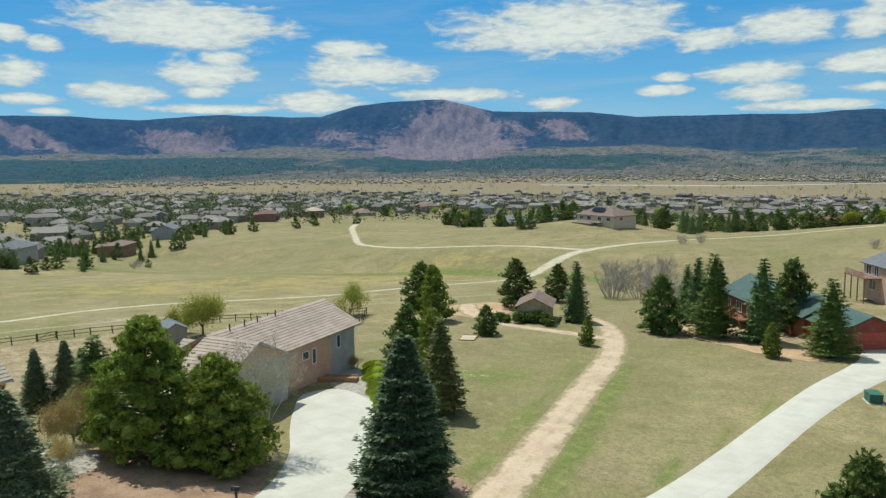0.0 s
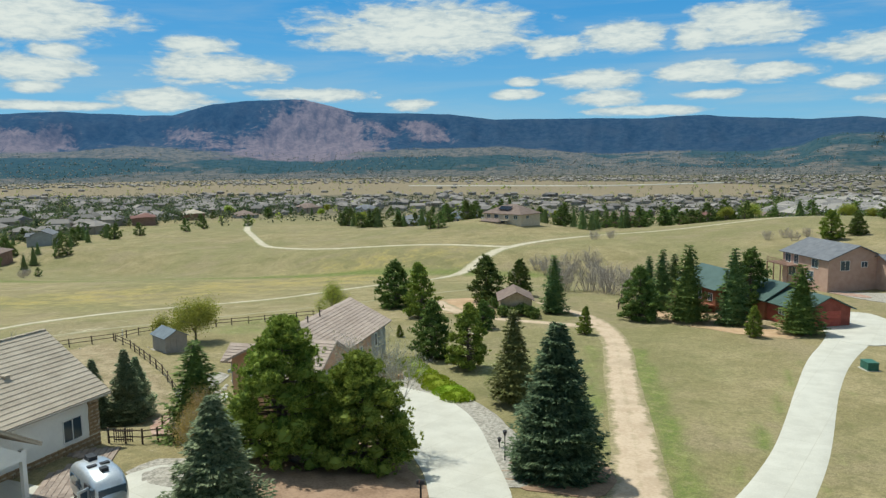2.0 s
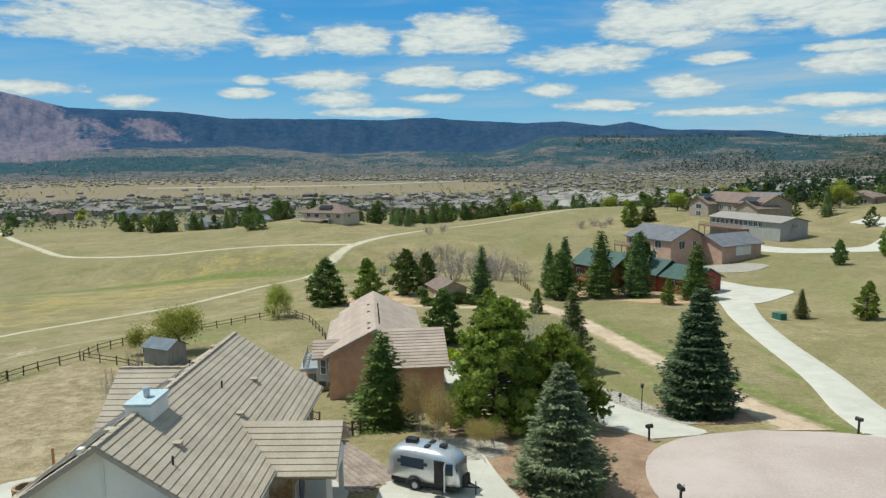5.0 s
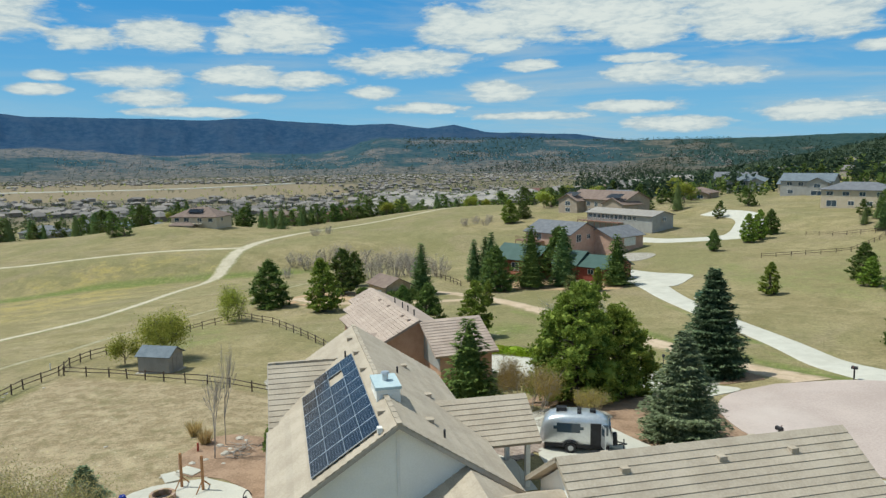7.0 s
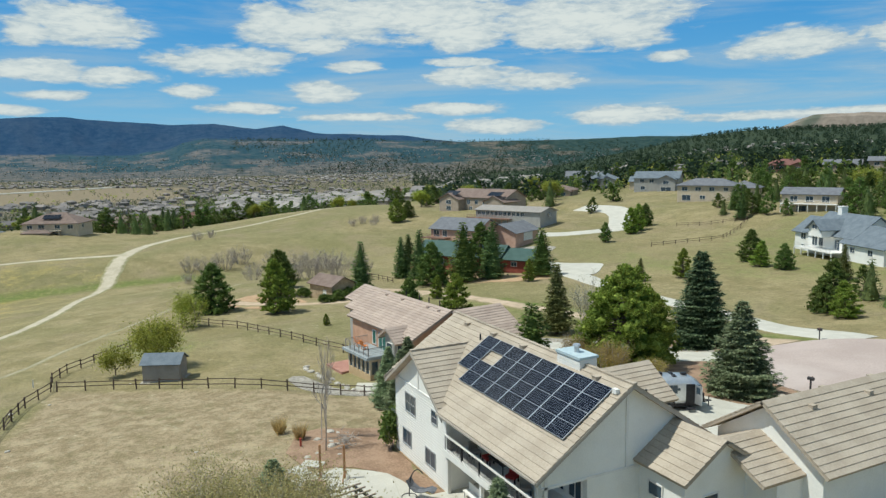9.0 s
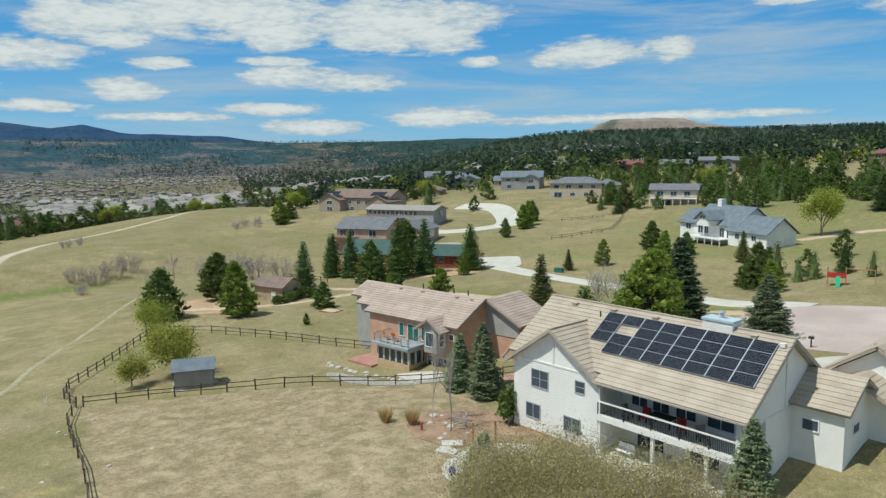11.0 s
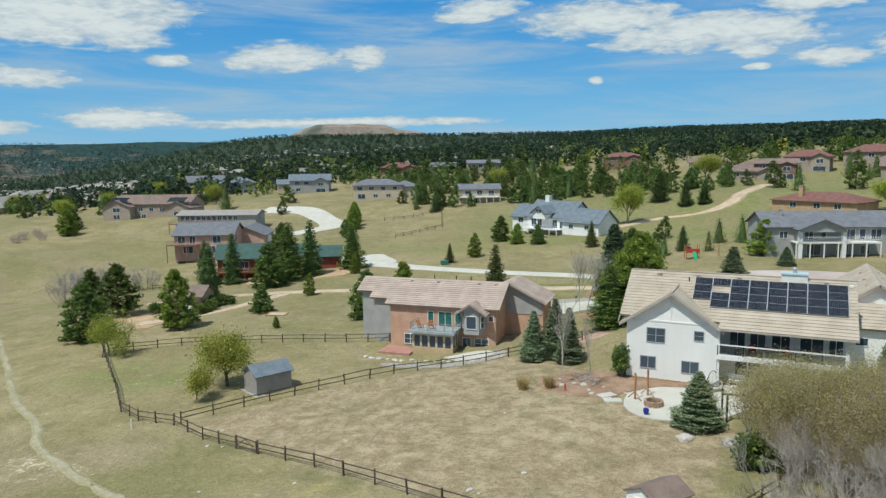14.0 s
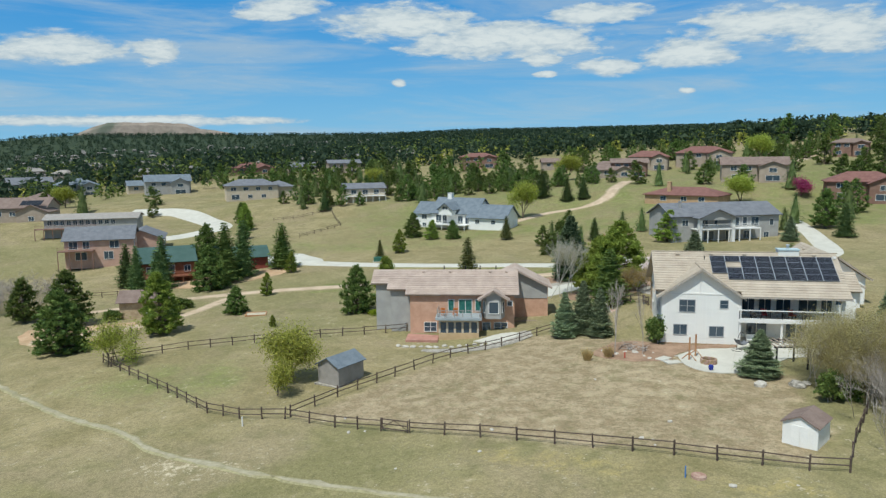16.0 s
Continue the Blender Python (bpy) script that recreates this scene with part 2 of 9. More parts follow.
    wf = math_node(nt, "ADD", sw.outputs[0], math_node(nt, "MULTIPLY", math_node(nt, "SUBTRACT", wide, 0.5), 1.2))
    col = mix_color(nt, ramp(nt, wf, 0.25, 0.5), col, trees)
    plots = mix_color(nt, ramp(nt, spots, 0.40, 0.60), (0.085, 0.088, 0.066), (0.20, 0.175, 0.135))
    plots = mix_color(nt, ramp(nt, math_node(nt, "ADD", s.outputs[2], math_node(nt, "MULTIPLY", math_node(nt, "SUBTRACT", wide, 0.5), 1.0)), 0.3, 0.45), plots, mix_color(nt, ramp(nt, mid, 0.3, 0.7), (0.185, 0.160, 0.115), (0.25, 0.212, 0.152)))
    straw = math_node(nt, "ADD", sw.outputs[2], math_node(nt, "MULTIPLY", math_node(nt, "SUBTRACT", tuft, 0.5), 1.0))
    straw = math_node(nt, "ADD", straw, math_node(nt, "MULTIPLY", math_node(nt, "SUBTRACT", fine, 0.5), 2.4))
    straw = math_node(nt, "ADD", straw, math_node(nt, "MULTIPLY", math_node(nt, "SUBTRACT", mid, 0.5), 0.9))
    col = mix_color(nt, math_node(nt, "MULTIPLY", ramp(nt, straw, 0.52, 1.0), 0.85), col, (0.56, 0.51, 0.40))
    col = mix_color(nt, sw.outputs[1], col, plots)
    warm = nt.nodes.new("ShaderNodeMix")
    warm.data_type, warm.blend_type = "RGBA", "MULTIPLY"
    warm.inputs[0].default_value = 1.0
    link(nt, col, warm.inputs[6])
    warm.inputs[7].default_value = (1.06, 1.0, 0.90, 1.0)
    link(nt, warm.outputs[2], p.inputs["Base Color"])
    p.inputs["Roughness"].default_value, p.inputs["Specular IOR Level"].default_value = 0.95, 0.1
    bn = nt.nodes.new("ShaderNodeBump")
    bn.inputs["Strength"].default_value, bn.inputs["Distance"].default_value = 0.5, 0.12
    link(nt, fine, bn.inputs["Height"])
    link(nt, bn.outputs[0], p.inputs["Normal"])
    return m


def worn_edges(m, grass, middle):
    """Grass creeps in from the sides of a track and, where there are two ruts, along its middle."""
    nt = m.node_tree
    p = nt.nodes["Principled BSDF"]
    col = p.inputs["Base Color"].links[0].from_socket
    at = nt.nodes.new("ShaderNodeAttribute")
    at.attribute_name = "rim"
    pos = nt.nodes.new("ShaderNodeNewGeometry").outputs["Position"]
    rag = math_node(nt, "MULTIPLY", math_node(nt, "SUBTRACT", noise_node(nt, pos, 0.7, 6.0, 0.7), 0.5), 1.5)
    side = ramp(nt, math_node(nt, "ADD", at.outputs["Fac"], rag), 0.62, 0.95)
    if middle:
        mid = ramp(nt, math_node(nt, "SUBTRACT", rag, at.outputs["Fac"]), -0.12, 0.12)
        side = math_node(nt, "MAXIMUM", side, math_node(nt, "MULTIPLY", mid, middle))
    tint = mix_color(nt, ramp(nt, noise_node(nt, pos, 2.5, 5.0, 0.7), 0.35, 0.65), grass, tuple(c * 1.5 for c in grass))
    link(nt, mix_color(nt, side, col, tint), p.inputs["Base Color"])


GRASS = ground_material()
CONCRETE = material("pale_concrete", (0.49, 0.465, 0.40), (0.57, 0.545, 0.475), 0.85, 0.5, 9.0, 0.1, where="world")
DIRT = material("track_dirt", (0.45, 0.335, 0.23), (0.56, 0.435, 0.315), 0.95, 0.5, 4.0, 0.4, third=(0.42, 0.32, 0.22), where="world")
TRAIL = material("trail_dirt", (0.42, 0.365, 0.265), (0.54, 0.475, 0.355), 0.95, 0.3, 2.0, 0.3, where="world")
worn_edges(DIRT, (0.22, 0.185, 0.10), 0.30)
FAINT = material("faint_trodden_grass", (0.28, 0.25, 0.155), (0.41, 0.365, 0.26), 0.95, 0.5, 3.0, 0.2, third=(0.25, 0.225, 0.125), where="world")
worn_edges(FAINT, (0.235, 0.21, 0.115), 0.7)
worn_edges(TRAIL, (0.205, 0.19, 0.095), 0.0)
def slab_joints(m, size):
    """Sawn joints between concrete slabs, and slabs of slightly different tone."""
    nt = m.node_tree
    p = nt.nodes["Principled BSDF"]
    col = p.inputs["Base Color"].links[0].from_socket
    turn = nt.nodes.new("ShaderNodeMapping")
    turn.inputs["Rotation"].default_value = (0, 0, radians(14))
    link(nt, nt.nodes.new("ShaderNodeNewGeometry").outputs["Position"], turn.inputs["Vector"])
    slab = nt.nodes.new("ShaderNodeTexBrick")
    slab.offset = 0.0
    link(nt, turn.outputs[0], slab.inputs["Vector"])
    slab.inputs["Scale"].default_value = 1.0
    slab.inputs["Brick Width"].default_value, slab.inputs["Row Height"].default_value = size, size
    slab.inputs["Mortar Size"].default_value, slab.inputs["Mortar Smooth"].default_value = 0.03, 0.3
    slab.inputs["Color1"].default_value, slab.inputs["Color2"].default_value = (1, 1, 1, 1), (0.95, 0.95, 0.945, 1)
    slab.inputs["Mortar"].default_value = (0.86, 0.845, 0.82, 1)
    tone = nt.nodes.new("ShaderNodeMix")
    tone.data_type, tone.blend_type = "RGBA", "MULTIPLY"
    tone.inputs[0].default_value = 1.0
    link(nt, col, tone.inputs[6])
    link(nt, slab.outputs["Color"], tone.inputs[7])
    link(nt, tone.outputs[2], p.inputs["Base Color"])


slab_joints(CONCRETE, 3.6)
ASPHALT = material("pink_asphalt", (0.40, 0.32, 0.285), (0.50, 0.41, 0.37), 0.9, 0.12, 6.0, 0.2, third=(0.54, 0.46, 0.42), where="world")
ORANGE_DIRT = material("orange_earth", (0.40, 0.255, 0.145), (0.52, 0.36, 0.225), 0.95, 0.4, 4.0, 0.3, third=(0.30, 0.25, 0.13), where="world")
TAN_STONE = material("tan_stone", (0.36, 0.26, 0.16), (0.52, 0.40, 0.26), 0.9, 1.4, 7.0, 0.4)
GRAVEL = material("gravel", (0.22, 0.20, 0.165), (0.46, 0.42, 0.36), 0.95, 3.0, 7.0, 0.6, where="world")
RED_GRAVEL = material("red_gravel", (0.30, 0.17, 0.125), (0.46, 0.33, 0.26), 0.95, 1.5, 7.0, 0.6, where="world")
MULCH = material("needle_mulch", (0.22, 0.14, 0.09), (0.36, 0.24, 0.16), 0.95, 0.7, 6.0, 0.5, where="world")
TILE = material("tan_roof_tile", (0.375, 0.312, 0.240), (0.465, 0.395, 0.312), 0.85, 0.7, 8.0, 0.2, vary=0.10)
TILE_RED = material("pinkish_roof_tile", (0.36, 0.280, 0.230), (0.46, 0.365, 0.305), 0.85, 0.7, 8.0, 0.2, vary=0.12)
FASCIA = material("taupe_fascia", (0.36, 0.32, 0.27), (0.43, 0.385, 0.33), 0.7, 1.0, 14.0, 0.03)
GREY_FRAME = material("grey_window_frame", (0.30, 0.31, 0.31), (0.38, 0.39, 0.39), 0.6, 1.0, 14.0, 0.03)
WHITE_WALL = material("white_siding", (0.78, 0.76, 0.71), (0.85, 0.83, 0.78), 0.7, 0.6, 12.0, 0.05)
TRIM = material("white_trim", (0.72, 0.70, 0.66), (0.80, 0.78, 0.74), 0.6, 1.0, 14.0, 0.03)
STONE = material("field_stone", (0.24, 0.15, 0.08), (0.45, 0.33, 0.20), 0.9, 1.6, 9.0, 0.5, third=(0.50, 0.44, 0.36))
BRICK = material("salmon_brick", (0.48, 0.28, 0.185), (0.58, 0.36, 0.25), 0.9, 1.2, 14.0, 0.2)
GRAY_WALL = material("gray_stucco", (0.33, 0.32, 0.30), (0.40, 0.385, 0.36), 0.9, 0.8, 16.0, 0.1)
ORANGE_BRICK = material("orange_tan_brick", (0.42, 0.27, 0.15), (0.52, 0.35, 0.21), 0.9, 0.8, 16.0, 0.1)
BEIGE = material("beige_stucco", (0.50, 0.41, 0.30), (0.58, 0.49, 0.37), 0.9, 0.8, 16.0, 0.1)
TAUPE = material("taupe_stucco", (0.33, 0.265, 0.205), (0.41, 0.335, 0.265), 0.9, 0.8, 16.0, 0.1)
BROWN_WALL = material("brown_boards", (0.20, 0.115, 0.085), (0.27, 0.165, 0.125), 0.9, 0.8, 16.0, 0.1)
PINK_WALL = material("pink_stucco", (0.46, 0.29, 0.22), (0.54, 0.36, 0.28), 0.9, 0.8, 16.0, 0.1)
BARN_RED = material("barn_red_boards", (0.22, 0.055, 0.04), (0.30, 0.085, 0.06), 0.8, 1.0, 14.0, 0.1)
LOG = material("stained_logs", (0.20, 0.075, 0.04), (0.29, 0.12, 0.07), 0.8, 1.0, 14.0, 0.2)
SLATE = material("dark_gray_shingle", (0.13, 0.135, 0.15), (0.19, 0.195, 0.21), 0.9, 0.9, 10.0, 0.3)
BLUE_SHINGLE = material("blue_gray_shingle", (0.125, 0.150, 0.175), (0.18, 0.210, 0.235), 0.9, 0.9, 10.0, 0.3)
BROWN_SHINGLE = material("brown_shingle", (0.17, 0.12, 0.10), (0.24, 0.18, 0.15), 0.9, 0.9, 10.0, 0.3)
GREEN_METAL = material("green_metal_roof", (0.045, 0.088, 0.075), (0.065, 0.115, 0.10), 0.5, 0.6, 8.0, 0.05)
RED_ROOF = material("red_tile_roof", (0.16, 0.075, 0.062), (0.22, 0.110, 0.092), 0.85, 0.8, 9.0, 0.2)
SHED_WALL = material("gray_painted_boards", (0.27, 0.245, 0.22), (0.34, 0.31, 0.28), 0.85, 1.0, 12.0, 0.1)
SHED_DECK = material("blue_grey_deck_boards", (0.27, 0.30, 0.31), (0.36, 0.39, 0.395), 0.8, 1.0, 12.0, 0.1)
FENCE_WOOD = material("weathered_dark_rail", (0.07, 0.05, 0.04), (0.13, 0.095, 0.075), 0.9, 2.0, 20.0, 0.3, vary=0.4)
RAW_WOOD = material("orange_stained_post", (0.34, 0.17, 0.08), (0.44, 0.24, 0.12), 0.85, 2.0, 20.0, 0.2)
BARK = material("bark", (0.10, 0.075, 0.055), (0.19, 0.15, 0.115), 0.95, 2.0, 9.0, 0.6)
PALE_BARK = material("pale_bark", (0.40, 0.37, 0.32), (0.56, 0.53, 0.48), 0.9, 3.0, 12.0, 0.3)
# far needles in a darker green that carries the cloud shade over the hills
WOODS = leaf_material("far_woods_shaded_needles", (0.020, 0.038, 0.022), (0.060, 0.085, 0.045))
TOWN_GREEN = leaf_material("town_tree_leaves", (0.042, 0.066, 0.030), (0.150, 0.165, 0.080))
TWIG = material("bare_twigs", (0.29, 0.25, 0.215), (0.45, 0.395, 0.345), 0.95, 1.0, 6.0, 0.2)
DARK = material("dark_metal", (0.018, 0.018, 0.02), (0.035, 0.035, 0.04), 0.5, 2.0, 20.0, 0.05)
ALUMINIUM = material("brushed_aluminium", (0.62, 0.64, 0.66), (0.72, 0.74, 0.76), 0.32, 1.0, 8.0, 0.02, metal=0.75)
GREEN_BOX = material("green_utility_paint", (0.035, 0.12, 0.085), (0.05, 0.16, 0.115), 0.6, 2.0, 16.0, 0.05)
PLUM = leaf_material("magenta_blossom", (0.30, 0.03, 0.09), (0.55, 0.10, 0.22))
JUNIPER = leaf_material("juniper_leaves", (0.17, 0.245, 0.012), (0.33, 0.42, 0.03))
DEEP_SPRUCE = leaf_material("deep_blue_green_spruce_needles", (0.048, 0.082, 0.040), (0.205, 0.258, 0.138))
SPRUCE = leaf_material("spruce_needles", (0.056, 0.098, 0.034), (0.210, 0.272, 0.094))
OLIVE_SPRUCE = leaf_material("olive_spruce_needles", (0.105, 0.125, 0.038), (0.33, 0.345, 0.130))
BLUE_SPRUCE = leaf_material("blue_spruce_needles", (0.125, 0.180, 0.090), (0.40, 0.47, 0.27))
PINE = leaf_material("pine_needles", (0.110, 0.175, 0.026), (0.390, 0.465, 0.090))
PINE_BLUE = leaf_material("cool_pine_needles", (0.062, 0.110, 0.026), (0.218, 0.288, 0.074))
YOUNG = leaf_material("young_leaves", (0.21, 0.225, 0.035), (0.44, 0.43, 0.09))
LIME = leaf_material("lime_leaves", (0.27, 0.32, 0.045), (0.44, 0.47, 0.09))
OLIVE = leaf_material("olive_buds", (0.300, 0.248, 0.105), (0.470, 0.405, 0.190))
BUDS = leaf_material("golden_buds", (0.34, 0.25, 0.08), (0.52, 0.41, 0.15))
PALE_BUDS = leaf_material("pale_birch_buds", (0.36, 0.34, 0.20), (0.56, 0.53, 0.36))
STRAW = leaf_material("straw_blades", (0.50, 0.37, 0.15), (0.70, 0.56, 0.28))
GLASS_MAT = bpy.data.materials.new("sky_tinted_window_glass")
GLASS_MAT.use_nodes = True
gp = GLASS_MAT.node_tree.nodes["Principled BSDF"]
# blue base colour paints in some of the sky reflected by the panes
gp.inputs["Base Color"].default_value = (0.05, 0.075, 0.10, 1)
gp.inputs["Roughness"].default_value, gp.inputs["Specular IOR Level"].default_value = 0.06, 0.6
SOLAR = bpy.data.materials.new("solar_cells")
SOLAR.use_nodes = True
sp = SOLAR.node_tree.nodes["Principled BSDF"]
sp.inputs["Base Color"].default_value = (0.009, 0.011, 0.018, 1)
sp.inputs["Roughness"].default_value, sp.inputs["Specular IOR Level"].default_value = 0.16, 0.35
SILVER = material("silver_frame", (0.45, 0.47, 0.50), (0.55, 0.57, 0.60), 0.4, 2.0, 20.0, 0.0, metal=0.6)

# ---- small building helpers ----


def part(name, bm, mats, parent=None, label=""):
    """Links a bmesh as one mesh object, under a thing if given."""
    me = bpy.data.meshes.new(name)
    bm.to_mesh(me)
    bm.free()
    for m in mats if isinstance(mats, (list, tuple)) else (mats,):
        me.materials.append(m)
    ob = new(name, me)
    ob.parent = parent
    if label:
        ob["label"] = label
    return ob


def mesh_part(name, verts, faces, mats, parent=None, label=""):
    me = bpy.data.meshes.new(name)
    me.from_pydata([tuple(v) for v in verts], [], [tuple(f) for f in faces])
    for m in mats if isinstance(mats, (list, tuple)) else (mats,):
        me.materials.append(m)
    ob = new(name, me)
    ob.parent = parent
    if label:
        ob["label"] = label
    return ob


def shared(name, me, parent, m, label=""):
    """One more object on a mesh that alike pieces share."""
    ob = new(name, me)
    ob.parent = parent
    ob.matrix_basis = m
    if label:
        ob["label"] = label
    return ob


def box(bm, x0, x1, y0, y1, z0, z1, m=None):
    v = [bm.verts.new((x, y, z)) for z in (z0, z1) for y in (y0, y1) for x in (x0, x1)]
    fs = []
    for f in ((0, 2, 3, 1), (4, 5, 7, 6), (0, 1, 5, 4), (2, 6, 7, 3), (0, 4, 6, 2), (1, 3, 7, 5)):
        fs.append(bm.faces.new([v[i] for i in f]))
    if m is not None:
        for q in v:
            q.co = m @ q.co
    return fs


def boxes(*specs):
    bm = bmesh.new()
    for s in specs:
        box(bm, *s)
    return bm


def tube(bm, a, b, ra, rb, n=6):
    a, b = Vector(a), Vector(b)
    q = (b - a).to_track_quat("Z", "Y")
    rings = []
    for c, r in ((a, ra), (b, rb)):
        rings.append([bm.verts.new(c + q @ Vector((r * math.cos(k * math.tau / n), r * math.sin(k * math.tau / n), 0))) for k in range(n)])
    for k in range(n):
        bm.faces.new((rings[0][k], rings[0][(k + 1) % n], rings[1][(k + 1) % n], rings[1][k]))
    bm.faces.new(rings[0][::-1])
    bm.faces.new(rings[1])


def thing(name, label, category, m, group="", kind=""):
    e = new(name)
    e.matrix_basis = m
    return tagged(e, label, category, group, kind)


# ---- the lie of the land ----


def sstep(a, b, v):
    s = np.clip((v - a) / (b - a), 0, 1)
    return s * s * (3 - 2 * s)


def ground(x, y):
    """Height of the land: it falls to the west, rises to the north and north-east."""
    x, y = np.asarray(x, float), np.asarray(y, float)
    a = np.interp(x, [-4000, -1500, -800, -420, -290, -180, -90, -40, -8, 30, 120, 600], [-44, -42, -34, -21, -13.5, -8.3, -6.4, -4.3, -2.6, -2.2, 0, 6])
    b = np.interp(y, [-400, -90, -40, 30, 55, 75, 90, 115, 132, 143, 180], [-4, -0.7, 0, 0, 0.5, 1.0, 2.2, 3.7, 5.4, 8.6, 10.5])
    level = (2.3 - 0.9 * sstep(16, 32, y)) * sstep(-4, 7, y) * sstep(-20, -2, x)
    ang = np.degrees(np.arctan2(-x - 40, np.maximum(y, 1)))
    north = 1 - sstep(38, 58, ang)
    far = np.interp(np.hypot(x, y), [180, 300, 600, 1200, 2600, 4500], [0, 9, 20, 42, 90, 98]) * north * sstep(130, 320, y)
    hill = 7 * np.exp(-(((x - 190) / 150) ** 2 + ((y - 380) / 170) ** 2))
    a = a * (1 - sstep(500, 2000, y) * north)
    knoll = 3.6 * np.exp(-(((x + 262) / 32) ** 2 + ((y + 40) / 24) ** 2))
    knoll = knoll + 2.6 * np.exp(-(((x + 178) / 34) ** 2 + ((y - 110) / 17) ** 2))
    bump = lambda cx, cy, sx, sy: np.exp(-(((x - cx) / sx) ** 2 + ((y - cy) / sy) ** 2))
    swale = -4.6 * np.exp(-(((x + 156) / np.where(x < -156, 16, 34)) ** 2)) * np.exp(-((np.maximum(y - 20, 0) / 40) ** 2))
    rise = 9.0 * bump(-450, 285, 100, 120) + 8.1 * bump(-265, 75, 75, 60) + 1.1 * bump(-206, 12, 32, 36) + 3.8 * bump(-265, -60, 50, 40)
    hollow = -3.0 * bump(-200, -130, 55, 60) - 3.0 * bump(-110, -60, 45, 40) - 4.9 * bump(-110, -145, 65, 50) - 5.6 * bump(-170, -260, 100, 60)
    hollow = hollow - 1.0 * bump(-30, -1.5, 10, 5.5)
    return a + level + b * sstep(-650, -260, x) + far + hill + knoll + swale + rise + hollow


def gz(x, y):
    return float(ground(x, y))


def axis(lo, hi, step, reach, grow):
    mid = list(np.arange(lo, hi + 0.01, step))
    out, s, v = [], step, hi
    while v < reach:
        s *= grow
        v += s
        out.append(v)
    low, s, v = [], step, lo
    while v > -reach:
        s *= grow
        v -= s
        low.append(v)
    return np.array(low[::-1] + mid + out)


def inside(x, y, poly):
    """How far inside a polygon, from 0 (outside) to 1, with a soft edge of 2 m."""
    px, py = np.array([p[0] for p in poly]), np.array([p[1] for p in poly])
    hit = np.zeros(x.shape, bool)
    near = np.full(x.shape, 1e9)
    for i in range(len(poly)):
        x0, y0, x1, y1 = px[i - 1], py[i - 1], px[i], py[i]
        with np.errstate(divide="ignore", invalid="ignore"):
            hit ^= ((y0 > y) != (y1 > y)) & (x < (x1 - x0) * (y - y0) / (y1 - y0 + 1e-12) + x0)
        t = np.clip(((x - x0) * (x1 - x0) + (y - y0) * (y1 - y0)) / ((x1 - x0) ** 2 + (y1 - y0) ** 2), 0, 1)
        near = np.minimum(near, np.hypot(x - x0 - t * (x1 - x0), y - y0 - t * (y1 - y0)))
    return np.clip(0.5 + np.where(hit, near, -near) / 4, 0, 1)


YARD = [(-41, -29), (-29, -9), (-21, 1), (-9, -3), (-3, -9), (6, -16), (5, -28), (2, -37), (-12, -36), (-30, -32)]


